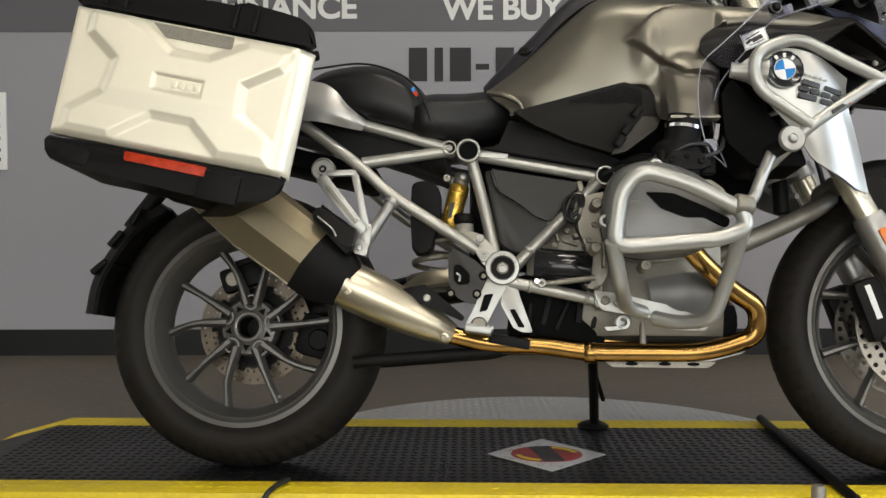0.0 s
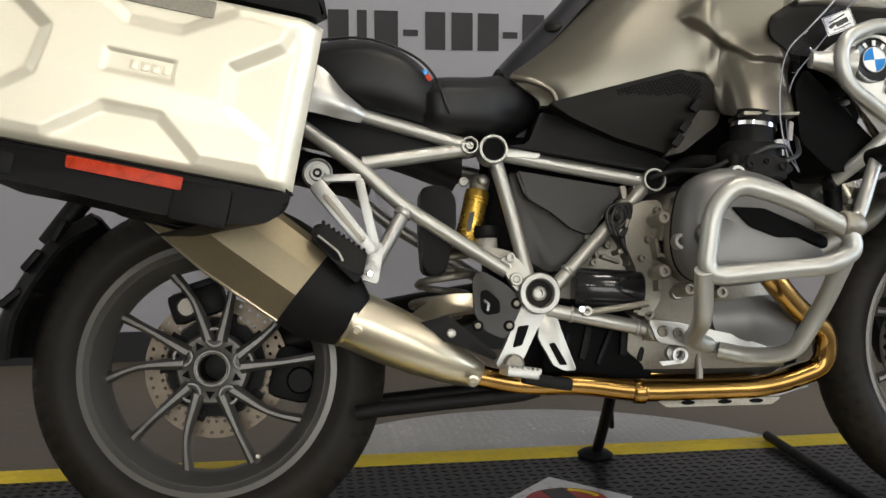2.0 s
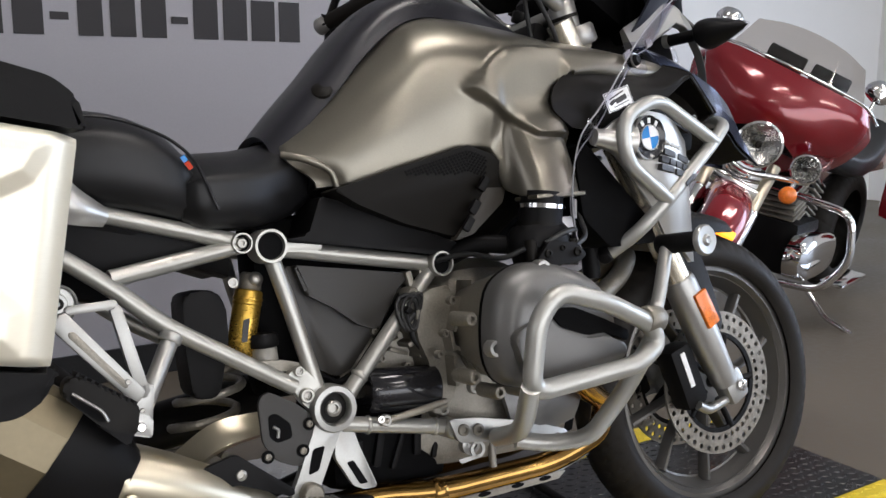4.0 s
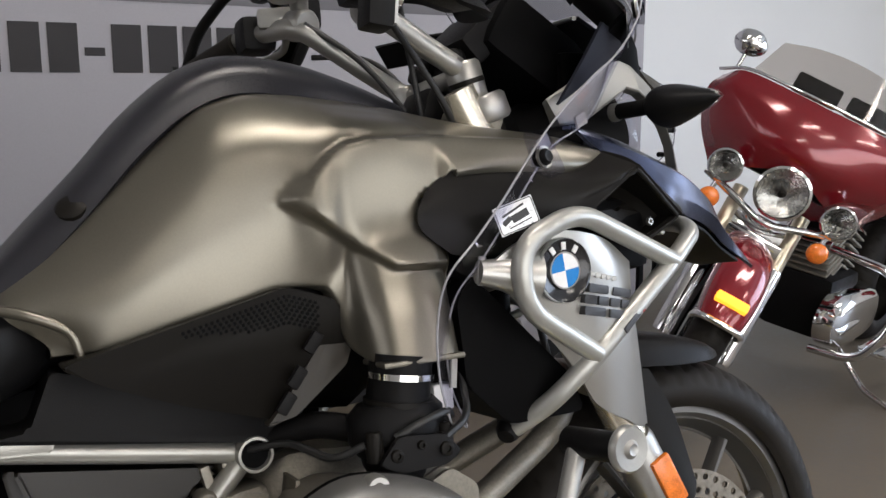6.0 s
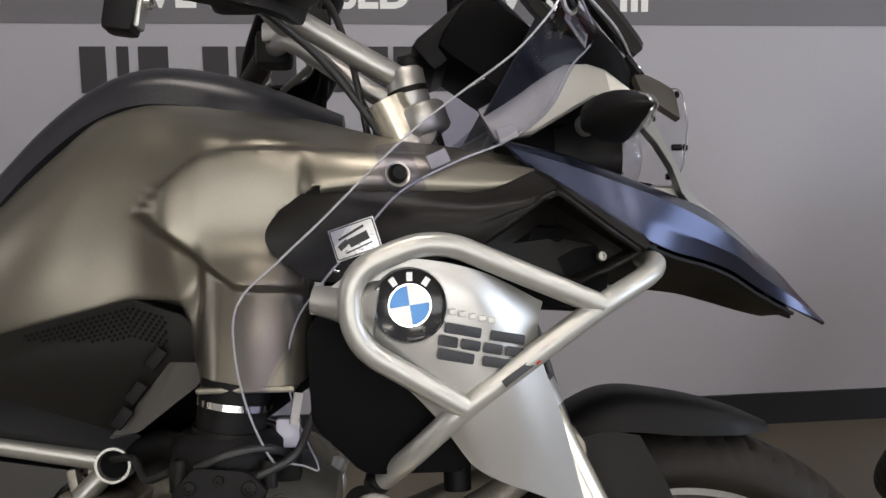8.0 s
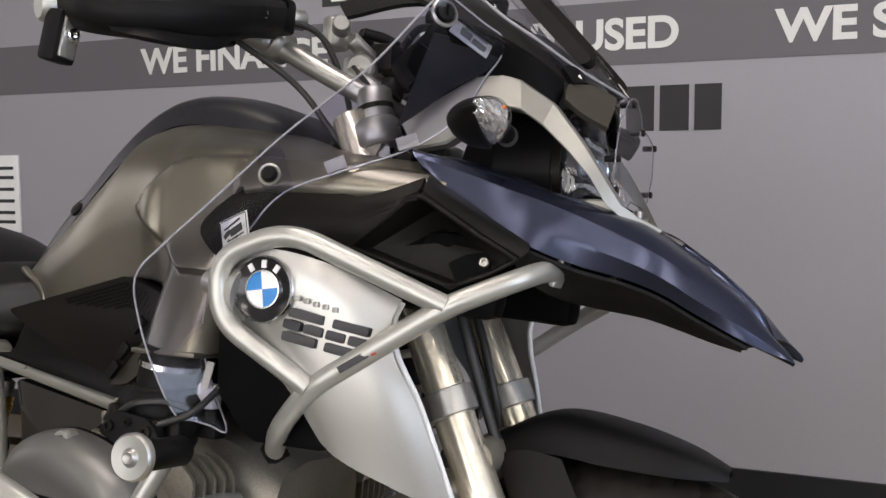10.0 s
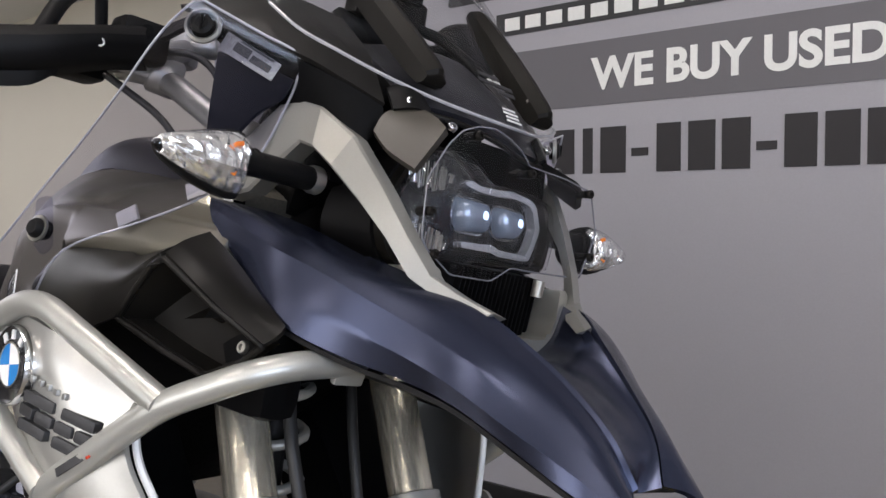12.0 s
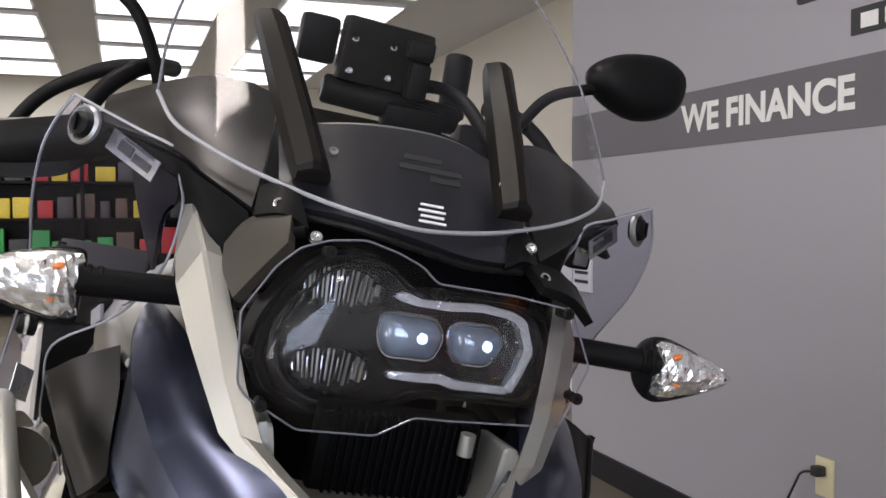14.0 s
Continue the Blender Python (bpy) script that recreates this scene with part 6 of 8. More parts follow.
# dark air duct panels ahead of the tank
MOUTH = [(1.220, 0.236, 0.886), (1.266, 0.244, 0.916), (1.298, 0.247, 0.939), (1.314, 0.246, 0.946), (1.330, 0.240, 0.936), (1.372, 0.222, 0.908), (1.418, 0.199, 0.881), (1.386, 0.198, 0.864), (1.340, 0.204, 0.846), (1.285, 0.222, 0.864)]


def duct(s):
    net = [[(1.014, 0.224, 0.930), (1.052, 0.219, 0.954), (1.120, 0.216, 0.956), (1.185, 0.216, 0.950), (1.222, 0.220, 0.944), (1.256, 0.215, 0.952), (1.296, 0.198, 0.970)],
           [(0.998, 0.232, 0.905), (1.060, 0.230, 0.930), (1.120, 0.232, 0.930), (1.180, 0.236, 0.928), (1.222, 0.240, 0.926), (1.262, 0.243, 0.932), (1.314, 0.246, 0.947)],
           [(1.006, 0.230, 0.885), (1.065, 0.236, 0.895), (1.120, 0.238, 0.898), (1.165, 0.239, 0.900), (1.196, 0.240, 0.903), (1.232, 0.242, 0.912), (1.298, 0.247, 0.939)],
           [(1.040, 0.230, 0.858), (1.080, 0.234, 0.852), (1.120, 0.236, 0.858), (1.155, 0.236, 0.866), (1.186, 0.236, 0.876), (1.205, 0.236, 0.882), (1.220, 0.236, 0.886)]]
    return patch([[(x, -y * s, z) for x, y, z in r] for r in net], 6, 0.005)


def duct_pocket(s):
    """The hollow of the duct: walls that run in from the mouth's rim to a sloping floor."""
    rim = [Vector(p) for p in MOUTH]
    mid = sum(rim, Vector()) / len(rim)
    bm = bmesh.new()
    loops = []
    for k, d in ((1.0, 0.0), (0.93, 0.004), (0.86, 0.028), (0.5, 0.036), (0.1, 0.038)):
        loops.append([bm.verts.new((mid.x + (p.x - mid.x) * k, -(mid.y + (p.y - mid.y) * k - d * (1 + 0.9 * smooth01((p.z - 0.89) / 0.05))) * s, mid.z + (p.z - mid.z) * k)) for p in rim])
    n = len(rim)
    for a, b in zip(loops, loops[1:]):
        for j in range(n):
            bm.faces.new((a[j], a[(j + 1) % n], b[(j + 1) % n], b[j]))
    bm.faces.new(loops[-1])
    return bm


for s in (1, -1):
    d = part("air_duct", duct(s), DUCTPL, moto, "dark satin air duct panel")
    part("duct_pocket", duct_pocket(s), GREYPL, d, "hollow dark duct mouth", 30)
    part("duct_rim", tube(rounded([(x, -(y + 0.001) * s, z) for x, y, z in MOUTH], 0.006, 3, True), 0.0035, 0.001, 8, closed=True, n=1), DUCTPL, d)
    strip = [[(1.296, -0.196 * s, 0.972), (1.342, -0.190 * s, 0.945), (1.385, -0.188 * s, 0.918), (1.424, -0.184 * s, 0.896)], [(1.308, -0.226 * s, 0.960), (1.345, -0.218 * s, 0.938), (1.388, -0.206 * s, 0.911), (1.426, -0.192 * s, 0.888)], [(1.316, -0.247 * s, 0.946), (1.346, -0.234 * s, 0.926), (1.380, -0.219 * s, 0.904), (1.420, -0.200 * s, 0.881)]]
    part("duct_frame", patch(strip, 5, 0.006), DUCTPL, d, "dark satin duct frame")
    part("duct_screw", lathe([(0.0060, 0), (0.0060, 0.003), (0.005, 0.0045), (0.0028, 0.0045), (0.0026, 0.002), (0, 0.002)], aim((1.374, -0.190 * s, 0.876), (0.2, -0.97 * s, 0.1)), 18), DULLSTEEL, d)
    part("duct_screw", bolt((1.075, -0.236 * s, 0.868), (0, -1 * s, 0), 0.006, 0.004), CHROME, d)
    part("duct_filler", box((0.30, 0.05, 0.10), pose(1.24, -0.165 * s, 0.87, 0, 4, 6 * s), 0.02), VOID, d)
    part("shroud_nose", lathe([(0.0, -0.012), (0.014, -0.012), (0.016, 0.0), (0.020, 0.022), (0.030, 0.044), (0.034, 0.058)], aim((1.062, -0.276 * s, 0.833), (0.96, -0.10 * s, -0.16)), 24), SILVER, d, "silver tapered shroud nose")


# silver radiator shrouds with the round badge
def shroud(s):
    net = [[(1.058, 0.272, 0.838), (1.100, 0.284, 0.866), (1.150, 0.288, 0.875), (1.215, 0.278, 0.862), (1.292, 0.232, 0.826)],
           [(1.080, 0.274, 0.815), (1.120, 0.286, 0.835), (1.165, 0.288, 0.838), (1.225, 0.278, 0.828), (1.285, 0.240, 0.800)],
           [(1.130, 0.268, 0.762), (1.165, 0.276, 0.768), (1.205, 0.276, 0.772), (1.250, 0.262, 0.768), (1.290, 0.236, 0.762)],
           [(1.178, 0.258, 0.712), (1.205, 0.262, 0.708), (1.240, 0.256, 0.705), (1.280, 0.238, 0.702), (1.312, 0.212, 0.705)],
           [(1.212, 0.246, 0.660), (1.240, 0.240, 0.640), (1.275, 0.225, 0.622), (1.315, 0.198, 0.602), (1.345, 0.176, 0.598)]]
    return patch([[(x, -y * s, z) for x, y, z in r] for r in net], 6, 0.008)


for s in (1, -1):
    sh = part("radiator_shroud", shroud(s), SILVER, moto, "silver painted radiator shroud")
    part("shroud_edge", tube(spline([(1.292, -0.228 * s, 0.824), (1.286, -0.234 * s, 0.80), (1.292, -0.230 * s, 0.762), (1.314, -0.206 * s, 0.705), (1.347, -0.172 * s, 0.598)], 5), 0.004, 0.001, 8, n=1), WHITEPL, sh)
    part("radiator_side", plate([(1.062, 0.832), (1.195, 0.69), (1.21, 0.645), (1.10, 0.645), (1.045, 0.70), (1.04, 0.80)], (lambda x, z, s=s: -0.235 * s), -0.10 * s, 0.01, 0.004), VOID, moto, "black radiator housing")
    bm_ = Matrix.Translation((1.150, -0.3000 * s, 0.828)) @ aim((0, 0, 0), (0.07, -0.99 * s, -0.04))
    badge = part("round_badge", lathe([(0.0, 0.002), (0.034, 0.002), (0.0365, 0.004), (0.0385, 0.002), (0.0385, -0.006), (0.0, -0.006)], bm_, 40), BLACKGLOSS, sh, "round enamel badge")
    part("badge_rim", lathe([(0.0365, 0.003), (0.0375, 0.0055), (0.0390, 0.003), (0.0390, -0.004)], bm_, 40, cap=False), CHROME, badge)
    part("badge_ring", lathe([(0.0205, 0.002), (0.0205, 0.004), (0.0222, 0.004), (0.0222, 0.002)], bm_, 36, closed=True), CHROME, badge)
    for q in range(4):
        sec = bmesh.new()
        pts = [(0, 0)] + [(0.0205 * math.cos(radians(90 * q + k * 15 + 8)), 0.0205 * math.sin(radians(90 * q + k * 15 + 8))) for k in range(7)]
        lo = [sec.verts.new(bm_ @ Vector((x, y, 0.002))) for x, y in pts]
        hi = [sec.verts.new(bm_ @ Vector((x, y, 0.0038))) for x, y in pts]
        sec.faces.new(lo), sec.faces.new(hi)
        for i in range(8):
            sec.faces.new((lo[i], lo[(i + 1) % 8], hi[(i + 1) % 8], hi[i]))
        part("badge_quarter", sec, BADGEBLUE if q % 2 else WHITEPL, badge, smooth=0)
    for ang in (55, 90, 125):
        a = radians(ang)
        part("badge_mark", box((0.006, 0.009, 0.0016), bm_ @ pose(0.029 * math.cos(a), 0.029 * math.sin(a), 0.0028, 0, 0, ang - 90), 0), WHITEPL, badge, smooth=0)
    face = (lambda x, z, d, s=s: -(0.2970 + d - 0.38 * max(0.0, x - 1.19) - 0.05 * (0.82 - z)) * s)
    for dx in (0.0, 0.048):
        for j, (u0, u1) in enumerate(((0.004, 0.042), (0.0, 0.020), (0.024, 0.044), (0.002, 0.040))):
            row = (0, 1, 1, 2)[j]
            x0, z0 = 1.183 + dx - 0.003 * row, 0.8105 - 0.20 * dx - 0.0135 * row
            bar_q = [(x0 + u0, z0 - 0.2 * u0), (x0 + u1, z0 - 0.2 * u1), (x0 + u1 - 0.002, z0 - 0.2 * u1 - 0.0105), (x0 + u0 - 0.002, z0 - 0.2 * u0 - 0.0105)]
            part("emblem_bar", plate(bar_q, lambda x, z: face(x, z, 0.0030), lambda x, z: face(x, z, -0.014), 0.002, 0.0008), INK, sh, "dark model emblem as plain bars")
    for i in range(5):
        part("emblem_bar", box((0.0075, 0.004, 0.006), pose(1.194 + i * 0.0105, -(0.2960 - 0.34 * i * 0.0105) * s, 0.820 - i * 0.0025), 0.001), BRIGHTALU, sh)

# ---- crash bars ----
UP = 0.0125
for s in (1, -1):
    def P(x, y, z):
        return (x, -y * s, z)
    bars = part("tank_guard", tube([P(1.118, 0.205, 0.632), P(1.150, 0.250, 0.665), P(1.206, 0.276, 0.720), P(1.358, 0.252, 0.822), P(1.425, 0.218, 0.856), P(1.440, 0.185, 0.868), P(1.440, 0.128, 0.874)], UP, 0.030, 18, n=8), BARPAINT, moto, "silver grey tubular tank guard")
    part("guard_loop", tube([P(1.206, 0.276, 0.720), P(1.092, 0.302, 0.790), P(1.088, 0.308, 0.862), P(1.175, 0.300, 0.897), P(1.358, 0.252, 0.822)], UP, 0.040, 18, n=10), BARPAINT, bars)
    part("guard_cap", lathe([(0.0, 0.012), (0.011, 0.010), (0.0155, 0.002), (0.0155, -0.018), (0.0, -0.018)], aim(P(1.113, 0.204, 0.630), (-0.6, -0.45 * s, -0.5)), 20), BLACKPL, bars, "black rubber bar end")
    part("guard_plate", box((0.008, 0.032, 0.04), pose(1.446, -0.125 * s, 0.874, 0, 20, 0), 0.003), BARPAINT, bars)
    part("guard_mark", box((0.038, 0.002, 0.008), pose(1.262, -0.2795 * s, 0.754, 0, -33, 14 * s), 0.0005), INK, bars, "dark maker mark as a bar")
    part("guard_mark", box((0.006, 0.002, 0.010), pose(1.283, -0.2745 * s, 0.768, 0, -33, 14 * s), 0.0005), REDREFL, bars)
    LOW = 0.0150
    loop = part("cylinder_guard", tube([P(0.792, 0.395, 0.455), P(0.806, 0.408, 0.560), P(0.845, 0.412, 0.598), P(0.93, 0.412, 0.572), P(1.030, 0.398, 0.525), P(1.040, 0.395, 0.492), P(0.99, 0.405, 0.468)], LOW, 0.030, 18, closed=True, n=8), BARPAINT, moto, "silver grey tubular cylinder guard")
    part("guard_leg", tube([P(0.790, 0.400, 0.465), P(0.812, 0.335, 0.388), P(0.838, 0.215, 0.355), P(0.880, 0.180, 0.345)], LOW, 0.04, 16), BARPAINT, loop)
    part("guard_leg", tube([P(1.036, 0.396, 0.505), P(1.022, 0.330, 0.415), P(1.004, 0.250, 0.328), P(0.950, 0.205, 0.322), P(0.90, 0.182, 0.335)], LOW, 0.03, 16), BARPAINT, loop)
    part("guard_back", tube([P(1.030, 0.398, 0.520), P(1.040, 0.33, 0.545), P(1.035, 0.22, 0.555), P(1.03, 0.16, 0.55)], LOW, 0.04, 16), BARPAINT, loop)
    part("guard_bracket", plate([(0.775, 0.392), (0.83, 0.385), (0.885, 0.372), (0.93, 0.362), (1.015, 0.330), (1.010, 0.308), (0.94, 0.310), (0.885, 0.336), (0.79, 0.350)], -0.178 * s, -0.168 * s, 0.008, 0.002), BRIGHTALU, loop, "flat aluminium guard bracket")
    for x, z in ((0.80, 0.370), (0.828, 0.366), (0.99, 0.320)):
        part("bracket_bolt", bolt(P(x, 0.178, z), (0, -s, 0), 0.010, 0.006), CASTALU, loop)
    hw = part("highway_peg", rod(P(1.112, 0.440, 0.648), P(1.10, 0.355, 0.645), 0.0165, 22, chamfer=0.003), BLACKPL, moto, "black rubber highway peg with a steel end")
    part("end_disc", lathe([(0.0, 0.004), (0.006, 0.006), (0.010, 0.002), (0.022, 0.003), (0.0245, 0.0), (0.0245, -0.006), (0.0, -0.006)], aim(P(1.113, 0.446, 0.6485), (0.1, -s, 0)), 30), BRIGHTALU, hw, "round bright end disc")
    part("peg_arm", tube([P(1.097, 0.375, 0.640), P(1.070, 0.385, 0.585), P(1.055, 0.385, 0.545), P(1.030, 0.398, 0.535)], 0.011, 0.02, 14), BRIGHTALU, hw)
    part("peg_clamp", rod(P(1.015, 0.400, 0.535), P(1.050, 0.393, 0.530), 0.021, 20, chamfer=0.004), CASTALU, hw)


# ---- beak ----
# stations from the rear corner to the tip: inner edge, crease and lower edge of one flank, with the swell between crease and lower edge
BEAK = (((1.258, 0.168, 1.014), (1.272, 0.186, 1.003), (1.285, 0.189, 0.990), 0.0),
        ((1.330, 0.150, 1.003), (1.335, 0.186, 0.984), (1.340, 0.187, 0.950), 0.0),
        ((1.385, 0.132, 0.987), (1.387, 0.182, 0.966), (1.385, 0.187, 0.922), 0.0),
        ((1.435, 0.118, 0.969), (1.434, 0.170, 0.951), (1.425, 0.184, 0.898), 0.001),
        ((1.480, 0.103, 0.956), (1.477, 0.158, 0.935), (1.470, 0.158, 0.881), 0.003),
        ((1.530, 0.082, 0.940), (1.530, 0.134, 0.912), (1.520, 0.132, 0.869), 0.007),
        ((1.565, 0.064, 0.918), (1.567, 0.113, 0.893), (1.560, 0.112, 0.855), 0.012),
        ((1.610, 0.045, 0.885), (1.606, 0.085, 0.866), (1.605, 0.091, 0.830), 0.011),
        ((1.650, 0.032, 0.848), (1.650, 0.062, 0.838), (1.655, 0.075, 0.805), 0.006),
        ((1.672, 0.020, 0.810), (1.700, 0.047, 0.793), (1.704, 0.053, 0.786), 0.0))


def beak(s):
    net = []
    for inner, crease, low, swell in BEAK:
        a, c, e = Vector(inner), Vector(crease), Vector(low)
        up = (a + c) / 2 + Vector((0, 0.004, 0.004))
        mid = c * 0.45 + e * 0.55 + Vector((0, swell, 0))
        net.append([(p.x, -p.y * s, p.z) for p in (a, up, c, c, mid, mid, e)])
    return patch(net, 6, 0.005)


crown = []
for inner, d in zip([b[0] for b in BEAK[3:]], (0.072, 0.066, 0.048, 0.026, 0.012, 0.006, 0.004)):
    x, w, z = inner
    crown.append([(x, y * w, z - 0.001 - d * (1 - abs(y) ** 4)) for y in (-1, -0.8, -0.4, 0, 0.4, 0.8, 1)])
crown[-1] = [(1.672, -0.020, 0.809), (1.668, -0.015, 0.807), (1.662, -0.008, 0.805), (1.658, 0.0, 0.804), (1.662, 0.008, 0.805), (1.668, 0.015, 0.807), (1.672, 0.020, 0.809)]
beak_mid = part("beak", patch(crown, 4, 0.005), NAVY, moto, "satin dark blue beak over the front wheel")
for s in (1, -1):
    part("beak_side", beak(s), NAVY, beak_mid, "satin dark blue beak flank", 18)
    keel = [[(1.395, -0.182 * s, 0.905), (1.425, -0.178 * s, 0.894), (1.470, -0.152 * s, 0.877), (1.520, -0.126 * s, 0.865), (1.560, -0.106 * s, 0.851), (1.605, -0.085 * s, 0.826), (1.655, -0.070 * s, 0.801)],
            [(1.390, -0.10 * s, 0.870), (1.425, -0.09 * s, 0.866), (1.470, -0.076 * s, 0.858), (1.520, -0.063 * s, 0.849), (1.560, -0.053 * s, 0.838), (1.605, -0.042 * s, 0.818), (1.645, -0.035 * s, 0.800)],
            [(1.390, 0.0, 0.855), (1.425, 0.0, 0.845), (1.470, 0.0, 0.838), (1.520, 0.0, 0.831), (1.560, 0.0, 0.820), (1.605, 0.0, 0.806), (1.640, 0.0, 0.797)]]
    part("beak_lower", patch(keel, 4, 0.004), BLACKPL, beak_mid, "black underside of the beak")

# silver arms that hold the beak round the headlamp: front edge and rear edge
ARM = (((1.238, 0.164, 1.052), (1.258, 0.164, 1.016)), ((1.290, 0.165, 1.080), (1.302, 0.165, 1.022)), ((1.338, 0.166, 1.105), (1.350, 0.166, 1.050)), ((1.364, 0.160, 1.110), (1.376, 0.165, 1.066)), ((1.392, 0.157, 1.100), (1.398, 0.166, 1.060)), ((1.432, 0.147, 1.073), (1.424, 0.163, 1.042)),
       ((1.464, 0.133, 1.030), (1.455, 0.150, 1.012)), ((1.489, 0.120, 0.990), (1.477, 0.136, 0.985)), ((1.509, 0.105, 0.957), (1.494, 0.120, 0.954)), ((1.528, 0.088, 0.944), (1.516, 0.098, 0.936)), ((1.552, 0.070, 0.932), (1.545, 0.078, 0.925)))
for s in (1, -1):
    rings = []
    for a, e in ARM:
        a, e = Vector((a[0], -a[1] * s, a[2])), Vector((e[0], -e[1] * s, e[2]))
        inn = Vector((0, s, 0))
        rings.append([e + inn * 0.002, e * 0.94 + a * 0.06, a * 0.94 + e * 0.06, a + inn * 0.002, a + inn * 0.014 + Vector((0.003, 0, -0.003)), e + inn * 0.022])
    part("beak_arm", loft(rings, 1), ARMPAINT, moto, "silver painted arm beside the headlamp", 14)
CHIN = [(-0.098, 0.965), (-0.092, 0.932), (-0.078, 0.908), (-0.060, 0.903), (0.060, 0.903), (0.078, 0.908), (0.092, 0.932), (0.098, 0.965), (0.085, 0.967), (0.079, 0.936), (0.068, 0.918), (0.054, 0.914), (-0.054, 0.914), (-0.068, 0.918), (-0.079, 0.936), (-0.085, 0.967)]
chin = plate(CHIN, 1.440, 1.502, 0.004, 0.003)
for v in chin.verts:
    v.co = Vector((v.co.y + 0.10 * (0.93 - v.co.z), v.co.x, v.co.z))
part("chin_trim", chin, ARMPAINT, moto, "silver chin trim under the headlamp", 30)

# ---- headlamp ----


def front_plate(outline, x0, x1, fil=0.0, bevel=0.002):
    """An outline in y and z, standing across the bike from x0 to x1."""
    bm = plate(outline, x0, x1, fil, bevel)
    for v in bm.verts:
        v.co = Vector((v.co.y, v.co.x, v.co.z))
    return bm


GUARD = [(-0.119, 1.039), (-0.101, 1.072), (-0.087, 1.087), (-0.068, 1.095), (-0.043, 1.099), (-0.019, 1.094), (0.001, 1.087), (0.014, 1.077), (0.075, 1.077), (0.123, 1.073), (0.147, 1.032), (0.132, 0.983), (0.040, 0.979), (0.016, 0.979), (-0.011, 0.963), (-0.068, 0.962), (-0.105, 0.981), (-0.113, 0.990)]
GLASS = [(-0.094, 1.002), (-0.089, 1.029), (-0.072, 1.059), (-0.061, 1.074), (-0.036, 1.086), (-0.014, 1.087), (0.005, 1.076), (0.021, 1.065), (0.098, 1.066), (0.130, 1.060), (0.143, 1.028), (0.134, 0.988), (0.067, 0.987), (0.029, 0.985), (0.004, 0.968), (-0.056, 0.964), (-0.082, 0.977)]


def swollen(outline, k):
    return [(y * k + 0.018 * (1 - k), 1.028 + (z - 1.028) * k) for y, z in outline]


lamp = part("headlamp", front_plate(swollen(GLASS, 1.09), 1.340, 1.416, 0.012, 0.010), BLACKPL, moto, "black asymmetric headlamp with a clear guard")
part("lamp_shell", loft([[(x, y, z) for y, z in swollen(GLASS, k)] for x, k in ((1.27, 0.55), (1.31, 0.85), (1.345, 1.02))], 1), BLACKPL, lamp)
for k0, k1, x in ((1.06, 0.985, 1.424), (0.93, 0.88, 1.420)):
    ring = bmesh.new()
    loops = [[ring.verts.new((x + dx, y, z)) for y, z in ((p.x, p.z) for p in rounded([Vector((y, 0, z)) for y, z in swollen(GLASS, k)], 0.012, 4, True))] for k, dx in ((k0, -0.012), (k0 - 0.012, 0.003), (k1 + 0.012, 0.003), (k1, -0.012))]
    for a, b in zip(loops, loops[1:]):
        for j in range(len(a)):
            ring.faces.new((a[j], a[(j + 1) % len(a)], b[(j + 1) % len(b)], b[j]))
    part("bezel", ring, GREYPL if k0 > 1 else BLACKGLOSS, lamp, "dark rim of the lamp glass")
# faceted bowls above and below, with the dark waisted bar between
for cy, cz, ry, rz, fins in ((-0.039, 1.060, 0.034, 0.021, 17), (-0.038, 0.997, 0.034, 0.020, 16)):
    bowl = lathe([(0.0, -0.016), (0.5, -0.012), (0.85, -0.003), (1.0, 0.004), (1.05, 0.002)], Matrix.Translation((1.418, cy, cz)) @ Matrix.Rotation(radians(90), 4, "Y") @ Matrix.Diagonal((rz, ry, 1, 1)), 32, cap=False)
    part("bowl", bowl, BLACKGLOSS, lamp, "dark oval reflector bowl")
    for k in range(fins):
        u = -1 + 2 * (k + 0.5) / fins
        hgt = rz * 1.45 * math.sqrt(max(0.05, 1 - u * u)) * (0.75 + 0.25 * ((k * 7) % 3) / 2)
        part("bowl_fin", box((0.006, 0.0013 + 0.0007 * (k % 2), hgt), pose(1.414 + 0.007 * u * u, cy + u * ry * 0.88, cz + 0.002 * ((k * 5) % 3 - 1), -10 * u, 0, 30 * u), 0.0008), DULLSTEEL if k % 3 else REFLECTOR, lamp)
part("waist_bar", front_plate([(-0.078, 1.047), (-0.058, 1.037), (-0.019, 1.042), (0.002, 1.052), (-0.006, 1.034), (0.004, 1.020), (-0.015, 1.015), (-0.042, 1.015), (-0.066, 1.012), (-0.082, 1.020)], 1.410, 1.422, 0.006, 0.004), BLACKPL, lamp, "black bar between the bowls")
part("main_well", front_plate([(0.002, 1.060), (0.060, 1.061), (0.104, 1.058), (0.118, 1.032), (0.106, 0.998), (0.056, 1.000), (0.004, 1.002), (-0.004, 1.030)], 1.408, 1.416, 0.010, 0.003), BLACKGLOSS, lamp)
for q in ([(0.000, 1.060), (0.010, 1.065), (0.024, 1.061), (0.048, 1.062), (0.074, 1.065), (0.101, 1.062), (0.114, 1.057), (0.124, 1.032), (0.117, 1.010), (0.110, 0.995), (0.104, 1.001), (0.110, 1.012), (0.116, 1.032), (0.108, 1.052), (0.098, 1.056), (0.074, 1.058), (0.048, 1.055), (0.022, 1.055), (0.008, 1.057)],
          [(0.006, 1.002), (0.033, 1.003), (0.049, 1.005), (0.062, 1.001), (0.106, 1.001), (0.108, 0.995), (0.060, 0.994), (0.048, 0.997), (0.032, 0.996), (0.006, 0.996)]):
    part("light_strip", front_plate(q, 1.418, 1.430, 0.002, 0.002), LIGHTSTRIP, lamp, "ribbed pale light strip")
